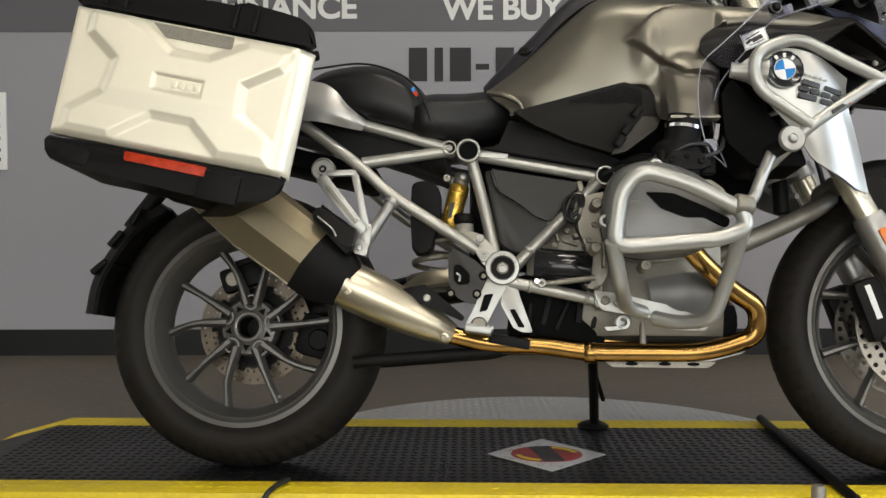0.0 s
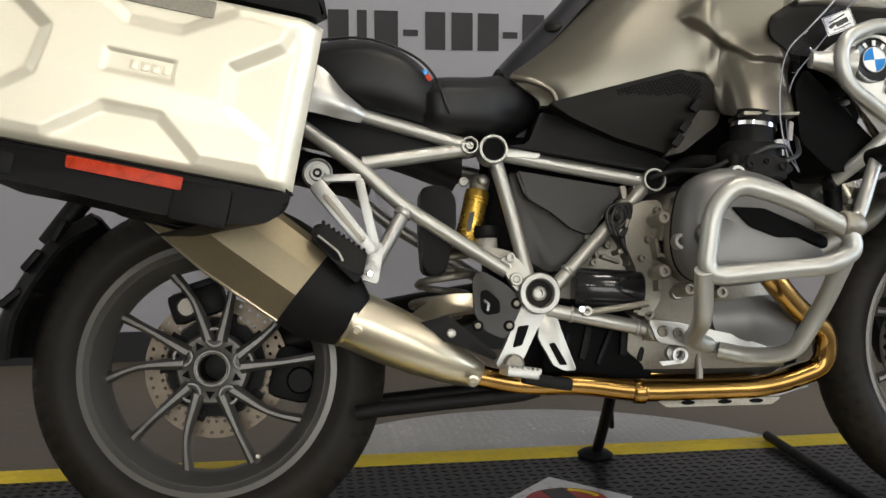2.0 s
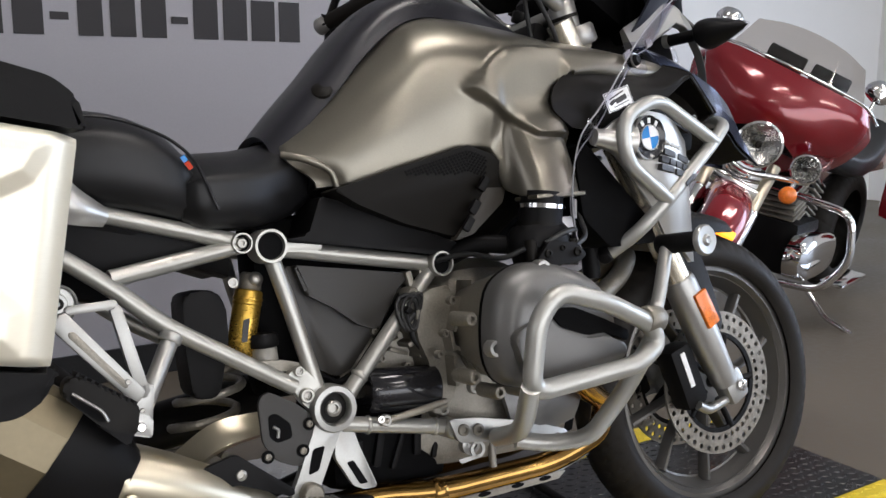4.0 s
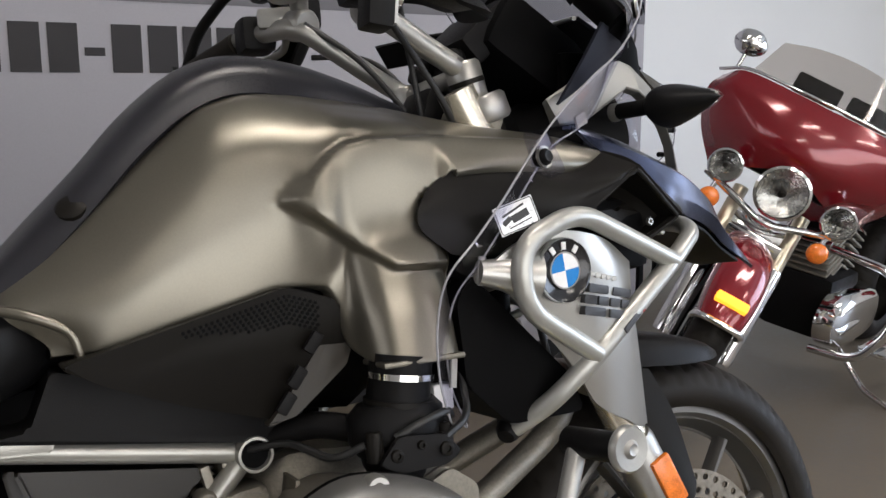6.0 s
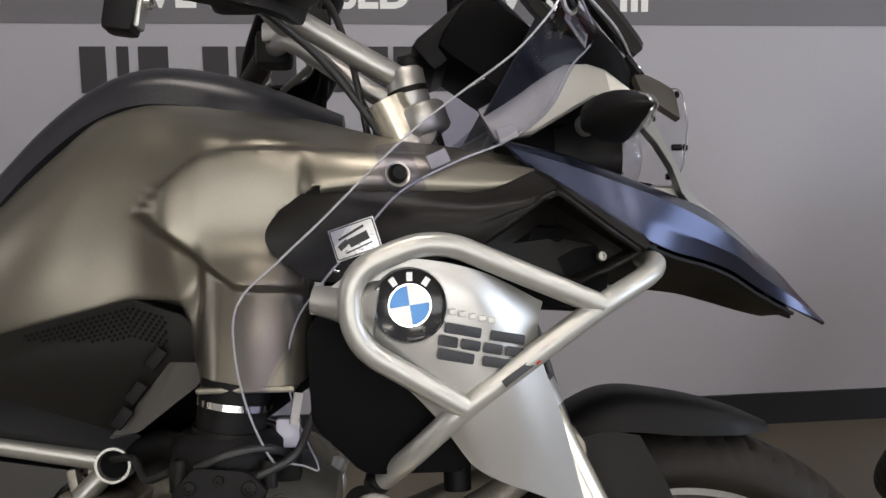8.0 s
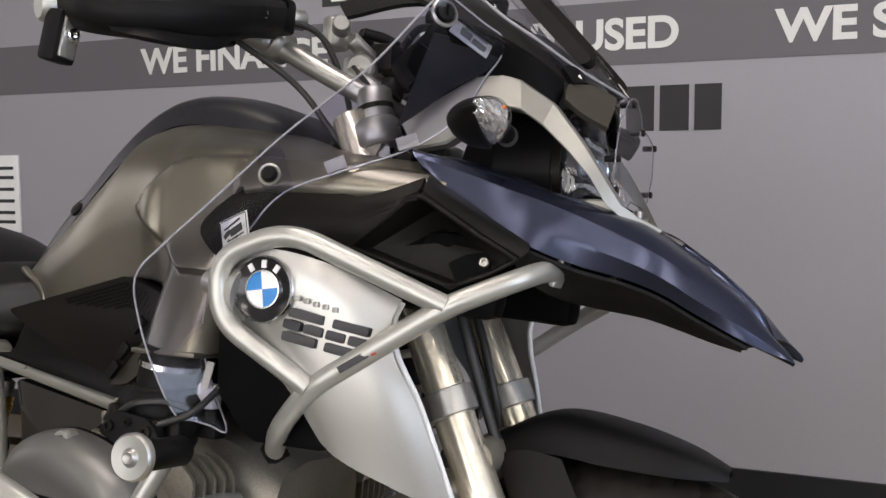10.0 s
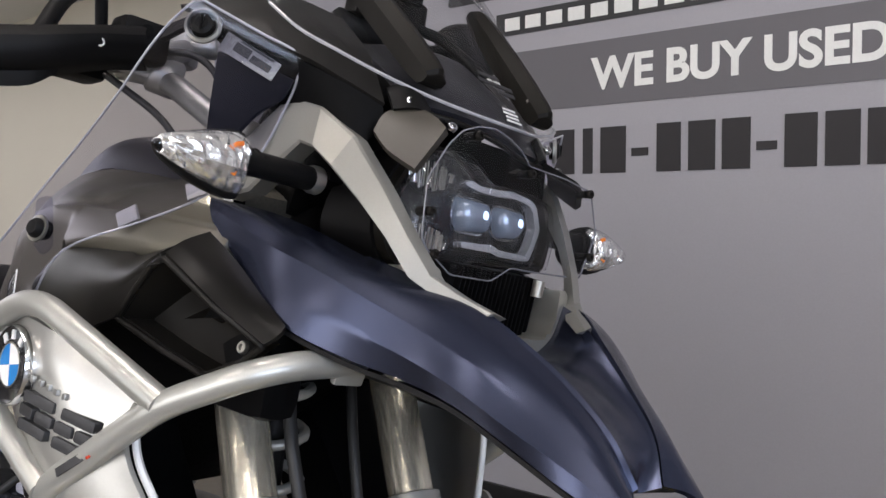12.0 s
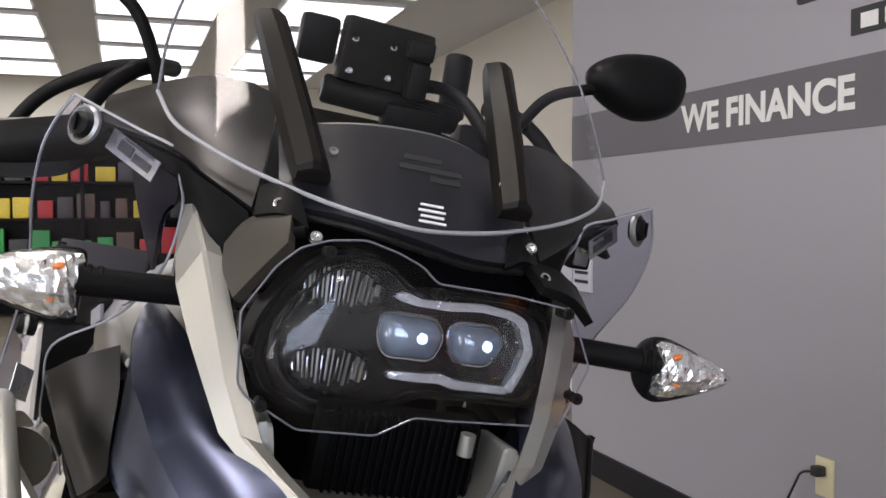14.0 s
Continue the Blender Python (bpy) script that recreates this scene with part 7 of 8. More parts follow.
PROJ = ([(-0.004, 1.045), (0.005, 1.047), (0.040, 1.047), (0.049, 1.034), (0.042, 1.013), (0.002, 1.012), (-0.006, 1.028)], [(0.052, 1.041), (0.060, 1.047), (0.094, 1.047), (0.100, 1.031), (0.088, 1.014), (0.063, 1.014), (0.054, 1.024)])
for q, (cy, cz) in zip(PROJ, ((0.022, 1.030), (0.076, 1.031))):
    rim = [(p.x, p.z) for p in rounded([Vector((y, 0, z)) for y, z in q], 0.008, 4, True)]
    dome = loft([[(x, cy + (y - cy) * k, cz + (z - cz) * k) for y, z in rim] for x, k in ((1.414, 1.0), (1.424, 0.98), (1.432, 0.86), (1.437, 0.62), (1.440, 0.25))], 2)
    part("projector", dome, LENSGREY, lamp, "blue grey glass projector lens")
    part("lens_rim", tube([(1.421, cy + (y - cy) * 1.03, cz + (z - cz) * 1.03) for y, z in rim], 0.0012, 0.001, 6, closed=True, n=1), CHROME, lamp)
    part("led", lathe([(0.0, 0.0015), (0.003, 0.0012), (0.0048, 0.0), (0.0, -0.002)], Matrix.Translation((1.4395, cy + 0.004, cz + 0.001)) @ Matrix.Rotation(radians(90), 4, "Y"), 18), LED, lamp, "lit white lamp")
front_glass = part("lamp_cover", loft([[(x + 0.05 * (0.018 - y), y, z) for y, z in swollen(GLASS, k)] for x, k in ((1.428, 1.0), (1.444, 0.97), (1.452, 0.88), (1.457, 0.62), (1.459, 0.25))], 2), LENS, lamp, "clear curved lamp cover")
front_glass.visible_shadow = False


def guard_x(y, z):
    return 1.494 - 0.06 * y + 0.10 * (z - 1.03)


acrylic = front_plate(GUARD, 0.0, 0.0035, 0.004, 0.0)
for v in acrylic.verts:
    v.co.x += guard_x(v.co.y, v.co.z)
shield = part("headlamp_guard", acrylic, CLEAR, moto, "clear acrylic headlamp guard with screws")
shield.visible_shadow = False
part("guard_edge", tube([(guard_x(p.x, p.z) + 0.002, p.x, p.z) for p in rounded([Vector((y, 0, z)) for y, z in GUARD], 0.004, 3, True)], 0.0008, 0.001, 6, closed=True, n=1), CLEAREDGE, shield)
for y, z in ((-0.067, 1.087), (0.017, 1.070), (0.119, 1.070), (-0.109, 1.012), (0.141, 1.007), (-0.095, 0.977)):
    part("guard_screw", bolt((guard_x(y, z) + 0.003, y, z), (1, 0, 0), 0.0045, 0.004), GREYPL, shield)
    part("guard_standoff", rod((guard_x(y, z), y, z), (guard_x(y, z) - 0.012, y, z), 0.004, 10), BLACKPL, shield)
part("lamp_bracket", patch([[(1.438, -0.128, 1.076), (1.436, -0.113, 1.097), (1.452, -0.088, 1.103)], [(1.460, -0.127, 1.058), (1.462, -0.110, 1.082), (1.470, -0.088, 1.096)], [(1.489, -0.119, 1.042), (1.491, -0.103, 1.066), (1.491, -0.089, 1.084)]], 4, 0.008), TABGREY, moto, "bronze black bracket over the headlamp", 20)
part("bracket_slot", rod((1.472, -0.096, 1.094), (1.474, -0.082, 1.098), 0.004, 12), VOID, moto)
part("bracket_screw", bolt((1.478, -0.074, 1.094), (0.8, -0.1, 0.6), 0.005, 0.004), CHROME, moto)
part("lamp_bracket", patch([[(1.430, 0.100, 1.100), (1.425, 0.130, 1.095), (1.405, 0.158, 1.085)], [(1.470, 0.105, 1.080), (1.468, 0.130, 1.075), (1.450, 0.156, 1.060)]], 4, 0.008), BLACKPL, moto, "black bracket over the headlamp")
part("bracket_screw", bolt((1.455, 0.112, 1.092), (0.8, 0, 0.6), 0.005, 0.004), CHROME, moto)
part("lamp_gap_filler", box((0.05, 0.26, 0.09), pose(1.330, 0.02, 1.085, 0, 0, 0), 0.01), VOID, moto)
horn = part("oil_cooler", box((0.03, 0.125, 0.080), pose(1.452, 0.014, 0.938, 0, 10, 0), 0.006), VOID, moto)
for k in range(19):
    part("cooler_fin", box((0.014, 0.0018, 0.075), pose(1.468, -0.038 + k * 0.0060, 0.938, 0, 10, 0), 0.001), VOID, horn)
part("cooler_bolt", rod((1.490, 0.058, 0.956), (1.492, 0.058, 0.972), 0.006, 12), DULLSTEEL, moto)

# ---- turn signals ----
for s in (1, -1):
    st = part("turn_signal", tube([(1.372, -0.140 * s, 1.036), (1.392, -(0.235 if s > 0 else 0.262) * s, 1.034)], 0.0115, 0.01, 18), BLACKPL, moto, "black turn signal stalk with a clear lens")
    part("stalk_foot", lathe([(0.0135, 0.0), (0.0135, 0.006), (0.0118, 0.012)], aim((1.371, -0.136 * s, 1.036), (0.19, -1 * s, 0)), 20), BRIGHTALU, st)
    base, size = (0.230, 0.92) if s > 0 else (0.258, 0.76)
    pod = [(t * size, a, b) for t, a, b in ((0.0, 0.005, 0.024), (0.004, 0.017, 0.0275), (0.018, 0.021, 0.0275), (0.042, 0.018, 0.0225), (0.066, 0.013, 0.0155), (0.086, 0.007, 0.0085), (0.098, 0.001, 0.001))]
    rings, lens_r = [], []
    for t, dx, dz in pod:
        y = -(base + t) * s
        rings.append([(1.390 + 0.012 * t / 0.1 + dx * min(0.10, math.cos(a)) * 0.9, y, 1.030 + dz * math.sin(a)) for a in [2 * math.pi * k / 24 for k in range(24)]])
        lens_r.append([(1.392 + 0.012 * t / 0.1 + max(-0.05, math.cos(a)) * dx * 1.15, y, 1.030 + 0.97 * dz * math.sin(a)) for a in [2 * math.pi * k / 24 for k in range(24)]])
    shell = [[(1.389 + 0.012 * t / 0.1 + math.cos(a) * (0.004 if math.cos(a) > 0 else min(0.048, dx * 2.5)), -(base - 0.002 + t * 0.97) * s, 1.029 + 1.05 * dz * math.sin(a)) for a in [2 * math.pi * k / 24 for k in range(24)]] for t, dx, dz in pod]
    part("signal_body", loft(shell, 3), BLACKPL, st, "black teardrop signal housing")
    rngs = random.Random(11)
    facets = [[(1.392 + (p[0] - 1.392) * 0.75 + rngs.uniform(-0.0016, 0.0016), p[1] + rngs.uniform(-0.002, 0.002), 1.030 + (p[2] - 1.030) * 0.93) for p in q] for q in zip(*[spline(c, 4) for c in zip(*lens_r[:-1])])]
    part("signal_mirror", loft(facets), SPARKLE, st, "sparkling faceted reflector", 0)
    for t, z, w in ((0.030, 1.036, 0.006), (0.046, 1.028, 0.005), (0.016, 1.044, 0.006), (0.020, 1.020, 0.006), (0.064, 1.030, 0.004)):
        part("amber_bulb", box((0.004, w * 1.4, w * 0.8), pose(1.4085 - 0.10 * max(0, t - 0.03), -(base + size * t) * s, z, 20 * (1 if z > 1.034 else -1), 0, 0), 0.002), ORANGE, st)
    ln = part("signal_lens", loft(lens_r, 3), LENS, st, "clear ribbed signal lens")
    ln.visible_shadow = False
    for t in (base - 0.155, base - 0.147):
        part("stalk_ring", lathe([(0.0115, 0), (0.0128, 0.002), (0.0115, 0.004)], aim((1.372 + 0.020 * t / 0.107, -(0.140 + t) * s, 1.0355), (0.19, -1 * s, 0)), 18), BLACKPL, st)

# ---- cockpit fairing and windscreen ----
for s in (1, -1):
    ridge = [(1.322, -0.236 * s, 1.156), (1.373, -0.178 * s, 1.142), (1.405, -0.150 * s, 1.124), (1.430, -0.117 * s, 1.106)]
    wing = [[(1.262, -0.240 * s, 1.184), (1.293, -0.192 * s, 1.204), (1.305, -0.147 * s, 1.216), (1.330, -0.104 * s, 1.206)],
            [(1.295, -0.240 * s, 1.172), (1.335, -0.190 * s, 1.176), (1.360, -0.150 * s, 1.174), (1.388, -0.108 * s, 1.158)], ridge, ridge,
            [(1.318, -0.190 * s, 1.132), (1.368, -0.158 * s, 1.112), (1.412, -0.142 * s, 1.092), (1.430, -0.116 * s, 1.098)],
            [(1.318, -0.150 * s, 1.098), (1.366, -0.140 * s, 1.080), (1.418, -0.134 * s, 1.066), (1.426, -0.118 * s, 1.086)]]
    part("cockpit_wing", patch(wing[:3], 5, 0.005), WINGPL, moto, "dark satin cockpit fairing wing", 14)
    part("shaded_wing_underside", patch(wing[3:], 5, 0.005), VOID, moto, "underside of the fairing wing, coloured near black for shade", 30)
    side = [[(1.300, -0.214 * s, 1.146), (1.336, -0.194 * s, 1.138), (1.366, -0.170 * s, 1.124)], [(1.272, -0.199 * s, 1.095), (1.308, -0.187 * s, 1.100), (1.345, -0.169 * s, 1.106)], [(1.242, -0.180 * s, 1.042), (1.275, -0.179 * s, 1.062), (1.325, -0.178 * s, 1.094)]]
    part("cockpit_side", patch(side, 5, 0.004), WINGBLK, moto, "glossy blue black cockpit side panel")
    part("cockpit_upper", patch([[(1.150, -0.190 * s, 1.200), (1.230, -0.170 * s, 1.215), (1.300, -0.120 * s, 1.218)], [(1.180, -0.215 * s, 1.170), (1.270, -0.200 * s, 1.185), (1.330, -0.110 * s, 1.195)]], 5, 0.005), BLACKPL, moto)
    part("cockpit_ear", patch([[(1.425, -0.110 * s, 1.122), (1.432, -0.098 * s, 1.128), (1.440, -0.084 * s, 1.122)], [(1.440, -0.112 * s, 1.100), (1.450, -0.096 * s, 1.104), (1.456, -0.078 * s, 1.096)]], 4, 0.008), BLACKPL, moto)
    part("wing_screw", bolt((1.446, -0.100 * s, 1.114), (0.9, 0, 0.4), 0.005, 0.004), CHROME, moto)
    lean = 0.122 if s > 0 else 0.086
    post = []
    for k, t in ((0.0, 0.004), (0.06, 0.010), (0.5, 0.014), (0.92, 0.013), (0.985, 0.009), (1.0, 0.004)):
        x, y, z = 1.330 + 0.126 * k, -(lean + (0.080 - lean) * k) * s, 1.276 - 0.137 * k
        post.append([(x + a * t * 0.75, y + b * 0.0125, z + a * t * 0.68) for a, b in ((-1, -1), (-1, 1), (0.3, 1), (1, 0.35), (1, -0.15), (0.3, -1))])
    part("screen_post", loft(post, 2), GREYPL, moto, "black windscreen post", 20)
part("cockpit_centre", patch([[(1.345, -0.100, 1.178), (1.365, -0.045, 1.188), (1.370, 0.0, 1.192), (1.365, 0.045, 1.191), (1.345, 0.100, 1.180)], [(1.405, -0.100, 1.142), (1.425, -0.048, 1.143), (1.432, 0.0, 1.142), (1.425, 0.048, 1.142), (1.405, 0.100, 1.140)], [(1.435, -0.098, 1.112), (1.456, -0.048, 1.110), (1.462, 0.0, 1.103), (1.456, 0.048, 1.096), (1.440, 0.098, 1.098)]], 6, 0.006), COVERBLK, moto, "glossy dark cockpit centre panel")
part("cockpit_rim", tube(spline([(1.342, -0.100, 1.180), (1.365, -0.045, 1.191), (1.370, 0.0, 1.195), (1.365, 0.045, 1.194), (1.342, 0.100, 1.182)], 6), 0.0035, 0.001, 8, n=1), BRIGHTALU, moto)
part("cockpit_lip", tube(spline([(1.437, -0.098, 1.110), (1.458, -0.048, 1.107), (1.464, 0.0, 1.100), (1.458, 0.048, 1.093), (1.442, 0.098, 1.095)], 6), 0.003, 0.001, 8, n=1), DUCTPL, moto)
part("cockpit_filler", box((0.16, 0.20, 0.10), pose(1.28, 0, 1.14, 0, 35, 0), 0.03), VOID, moto)
LOW_EDGE = [(1.350, 0.200, 1.190), (1.380, 0.184, 1.166), (1.405, 0.159, 1.151), (1.424, 0.130, 1.139), (1.441, 0.096, 1.129), (1.461, 0.058, 1.120), (1.478, 0.014, 1.114)]
low_edge = [(x, -y, z) for x, y, z in LOW_EDGE] + LOW_EDGE[::-1]
scr = []
for dx, dz, k in ((0.0, 0.0, 1.0), (-0.045, 0.062, 1.0), (-0.095, 0.132, 0.94), (-0.150, 0.205, 0.82), (-0.190, 0.262, 0.66)):
    scr.append([(x + dx, y * k, z + dz * (1 if abs(y) < 0.19 else 0.92)) for x, y, z in low_edge])
screen = part("windscreen", patch(scr, 4, 0.004), CLEAR, moto, "clear acrylic windscreen")
screen.visible_shadow = False
edge = [r[0] for r in scr] + [p for p in scr[-1][1:-1]] + [r[-1] for r in scr[::-1]]
part("screen_edge", tube(spline(edge, 5), 0.0013, 0.001, 6, n=1), CLEAREDGE, screen)
part("screen_edge", tube(spline(scr[0], 5), 0.0018, 0.001, 6, n=1), ACRYLICRIM, screen)
for dy, w, dz in ((0.0, 0.050, 0.0), (-0.006, 0.030, 0.008), (0.012, 0.024, -0.007)):
    part("screen_mark", box((0.001, w, 0.005), pose(1.448 - dz * 0.7, 0.008 + dy, 1.160 + dz, 0, -36, 0), 0), INK, screen, "dark maker mark as bars", smooth=0)
for k in range(4):
    part("screen_mark", box((0.001, 0.018 + 0.003 * (k % 2), 0.0018), pose(1.4700 + 0.003 * k, 0.008, 1.1325 - 0.0042 * k, 0, -36, 0), 0), WHITEPL, screen, "small white print as bars", smooth=0)
for y in (-0.066, 0.072):
    part("screen_bolt", bolt((1.438, y, 1.160), (0.8, 0, 0.6), 0.004, 0.003), DULLSTEEL, screen)

# clear side deflectors: outer edge and inner edge, from the top down
DEFLECTOR = (((1.334, 0.262, 1.176), (1.374, 0.178, 1.145)), ((1.318, 0.276, 1.152), (1.370, 0.172, 1.124)), ((1.298, 0.285, 1.124), (1.348, 0.166, 1.100)), ((1.262, 0.290, 1.086), (1.320, 0.172, 1.052)), ((1.202, 0.293, 1.042), (1.272, 0.193, 1.012)), ((1.151, 0.300, 1.001), (1.205, 0.218, 0.983)),
             ((1.106, 0.309, 0.957), (1.142, 0.266, 0.945)), ((1.063, 0.320, 0.913), (1.096, 0.272, 0.893)), ((1.021, 0.328, 0.873), (1.058, 0.272, 0.849)), ((0.982, 0.327, 0.833), (1.030, 0.252, 0.808)), ((0.976, 0.307, 0.780), (1.020, 0.240, 0.755)), ((0.986, 0.283, 0.719), (1.030, 0.222, 0.700)), ((1.006, 0.262, 0.668), (1.050, 0.215, 0.650)))
for s in (1, -1):
    net = []
    for o, i in DEFLECTOR:
        o, i = Vector((o[0], -o[1] * s, o[2])), Vector((i[0], -i[1] * s, i[2]))
        net.append([o, o * 0.66 + i * 0.34, o * 0.33 + i * 0.67, i])
    dfl = part("wind_deflector", patch(net, 5, 0.004), DEFLECT, moto, "clear acrylic side wind deflector")
    dfl.visible_shadow = False
    loop_e = [r[0] for r in net] + net[-1][1:-1] + [r[-1] for r in net[::-1]] + net[0][::-1][1:-1]
    part("deflector_edge", tube(spline(loop_e + [loop_e[0]], 5), 0.0013, 0.001, 6, n=1), ACRYLICRIM, dfl)
    part("deflector_knob", lathe([(0.0, 0.006), (0.006, 0.008), (0.010, 0.006), (0.011, 0.0), (0.011, -0.006), (0.0, -0.006)], aim((1.331, -0.252 * s, 1.154), (0.75, -0.66 * s, 0.1)), 22), BLACKPL, dfl, "black rubber fixing knob")
    part("knob_ring", lathe([(0.012, 0.001), (0.014, 0.003), (0.0165, 0.001), (0.0165, -0.002), (0.012, -0.002)], aim((1.331, -0.252 * s, 1.154), (0.75, -0.66 * s, 0.1)), 26, closed=True), BRIGHTALU, dfl)
    part("knob_slot", box((0.003, 0.0015, 0.014), Matrix.Translation((1.3375, -0.2575 * s, 1.1548)) @ pose(0, 0, 0, 0, 0, -41 * s), 0), VOID, dfl, smooth=0)
    tab = [(1.116, 0.992), (1.150, 0.996), (1.172, 0.944), (1.150, 0.936), (1.128, 0.946)]
    part("deflector_tab", plate(tab, -0.2915 * s, -0.2885 * s, 0.008, 0.0), DEFLECT, dfl, "clear fixing tab").visible_shadow = False
    part("deflector_knob", lathe([(0.0, 0.006), (0.007, 0.008), (0.010, 0.004), (0.010, -0.010), (0.0, -0.010)], aim((1.140, -0.294 * s, 0.962), (0.3, -0.95 * s, 0.1)), 20), BLACKPL, dfl)
    part("knob_washer", lathe([(0.010, 0.001), (0.0135, 0.002), (0.0135, -0.001), (0.010, -0.001)], aim((1.140, -0.294 * s, 0.962), (0.3, -0.95 * s, 0.1)), 22, closed=True), DULLSTEEL, dfl)
    lm = Matrix.Translation((1.096, -0.2935 * s, 0.896)) @ pose(0, 0, 0, 0, -17, -14 * s)
    lab = part("foil_label", box((0.050, 0.0015, 0.034), lm, 0.0005), STICKER, dfl, "silver foil maker label")
    part("label_edge", tube([tuple(lm @ Vector((a * 0.0235, -0.001 * s, b * 0.0155))) for a, b in ((-1, -1), (1, -1), (1, 1), (-1, 1))], 0.0006, 0.003, 6, closed=True), INK, lab)
    for a, b, w, h, r in ((-0.013, -0.002, 0.012, 0.006, 25), (0.004, -0.001, 0.022, 0.009, 8), (-0.002, 0.0075, 0.030, 0.0025, 12), (0.002, -0.0095, 0.030, 0.0015, 6)):
        part("label_mark", box((w, 0.0012, h), lm @ pose(a, -0.0008 * s, b, 0, -r, 0), 0), INK, lab, smooth=0)
    um = Matrix.Translation((1.347, -0.2105 * s, 1.136)) @ pose(0, 0, 0, 0, 24, 52 * s)
    lab = part("foil_label", box((0.056, 0.0015, 0.018), um, 0.0005), LABELGREY, dfl, "silver foil maker label")
    for a, b, w, h in ((-0.008, 0.001, 0.016, 0.009), (0.012, -0.001, 0.020, 0.007), (0.004, 0.0075, 0.034, 0.002)):
        part("label_mark", box((w, 0.0018, h), um @ pose(a, -0.0006 * s, b), 0), INK, lab, smooth=0)
    for q, ang in (((1.186, 0.224, 0.986), 25), ((1.267, 0.196, 1.018), 20)):
        part("deflector_pad", box((0.026, 0.004, 0.016), pose(q[0], -(q[1] + 0.002) * s, q[2], 0, -ang, 22 * s), 0.001), PADGREY, dfl, "pale foam pad")
    for q in ((1.055, 0.272, 0.836), (1.028, 0.232, 0.718)):
        part("deflector_pad", box((0.010, 0.004, 0.034), pose(q[0], -(q[1] + 0.002) * s, q[2], 0, 10, 20 * s), 0.001), PADGREY, dfl, "pale foam pad")

# ---- handlebar, controls, mirrors ----
bar_obj = part("handlebar", tube([(0.885, -0.40, 1.150), (0.950, -0.24, 1.180), (1.005, -0.125, 1.180), (1.100, -0.105, 1.128), (1.158, -0.098, 1.098), (1.158, 0.098, 1.098), (1.095, 0.095, 1.135), (0.990, 0.105, 1.208), (0.945, 0.240, 1.220), (0.900, 0.42, 1.195)], 0.0150, 0.035, 18), BRIGHTALU, moto, "silver tubular handlebar")
for s in (1, -1):
    up = 0.0 if s > 0 else 0.035

    def Q(x, y, z):
        return (x - 0.2 * up, -y * s, z + up)
    part("bar_riser", rod((1.166, -0.092 * s, 1.052), (1.152, -0.092 * s, 1.115), 0.025, 26, chamfer=0.004), BRIGHTALU, bar_obj)
    part("riser_band", rod((1.159, -0.092 * s, 1.083), (1.157, -0.092 * s, 1.090), 0.0262, 26), GREYPL, bar_obj)
    part("stem_cap", rod((1.182, -0.110 * s, 1.030), (1.170, -0.110 * s, 1.066), 0.031, 28, chamfer=0.005), BRIGHTALU, bar_obj)
    part("stem_nut", rod((1.190, -0.110 * s, 1.010), (1.184, -0.110 * s, 1.030), 0.015, 6), CHROME, bar_obj)
    part("clamp_cap", rod((1.160, -0.060 * s, 1.112), (1.163, -0.050 * s, 1.135), 0.018, 20, chamfer=0.003), BLACKPL, bar_obj)
    part("bend_clamp", rod(Q(1.015, 0.105, 1.175), Q(1.003, 0.142, 1.182), 0.024, 24, chamfer=0.004), BRIGHTALU, bar_obj)
    part("bend_bolt", bolt(Q(1.022, 0.122, 1.168), (0.6, -0.6 * s, -0.3), 0.011, 0.008), CHROME, bar_obj)
    part("grip", tube([Q(0.945, 0.250, 1.178), Q(0.890, 0.385, 1.152)], 0.018, 0.01, 18), RUBBER, bar_obj, "black rubber grip")
    part("master_cylinder", box((0.070, 0.060, 0.032), Matrix.Translation(Q(0.995, 0.165, 1.195)) @ pose(0, 0, 0, 0, 0, 25 * s), 0.008), BRIGHTALU, bar_obj)
    part("lever_pivot", rod(Q(0.985, 0.085, 1.232), Q(1.005, 0.055, 1.236), 0.015, 20, chamfer=0.003), BRIGHTALU, bar_obj)
    part("fluid_tank", rod(Q(0.975, 0.09, 1.205), Q(0.975, 0.09, 1.255), 0.023, 22, chamfer=0.004), BRIGHTALU, bar_obj)
    part("switch_box", box((0.055, 0.060, 0.055), Matrix.Translation(Q(0.965, 0.215, 1.182)), 0.012), BLACKPL, bar_obj)
    part("lever", tube([Q(1.005, 0.17, 1.180), Q(1.020, 0.25, 1.165), Q(0.960, 0.37, 1.150)], 0.006, 0.02, 10), BRIGHTALU, bar_obj)
    part("bar_end", rod(Q(0.875, 0.415, 1.145), Q(0.888, 0.385, 1.151), 0.019, 18, chamfer=0.004), BRIGHTALU, bar_obj)
    bow = [(0.898, 0.402, 1.151), (0.962, 0.414, 1.138), (1.030, 0.378, 1.138), (1.060, 0.300, 1.158), (1.063, 0.236, 1.181), (1.056, 0.180, 1.198)]
    half_h = (0.006, 0.015, 0.018, 0.018, 0.0155, 0.016)
    top = [Q(x - 0.006, y - 0.004, z + k) for (x, y, z), k in zip(bow, half_h)]
    hgn = [[Q(x - 0.032, y - 0.026, z + k + 0.010) for (x, y, z), k in zip(bow, half_h)], top, top, [Q(x, y, z + k * 0.45) for (x, y, z), k in zip(bow, half_h)], [Q(x, y, z + k * 0.45) for (x, y, z), k in zip(bow, half_h)],
           [Q(x - 0.001, y, z - k * 0.3) for (x, y, z), k in zip(bow, half_h)], [Q(x - 0.009, y - 0.006, z - k) for (x, y, z), k in zip(bow, half_h)], [Q(x - 0.030, y - 0.022, z - k - 0.002) for (x, y, z), k in zip(bow, half_h)]]
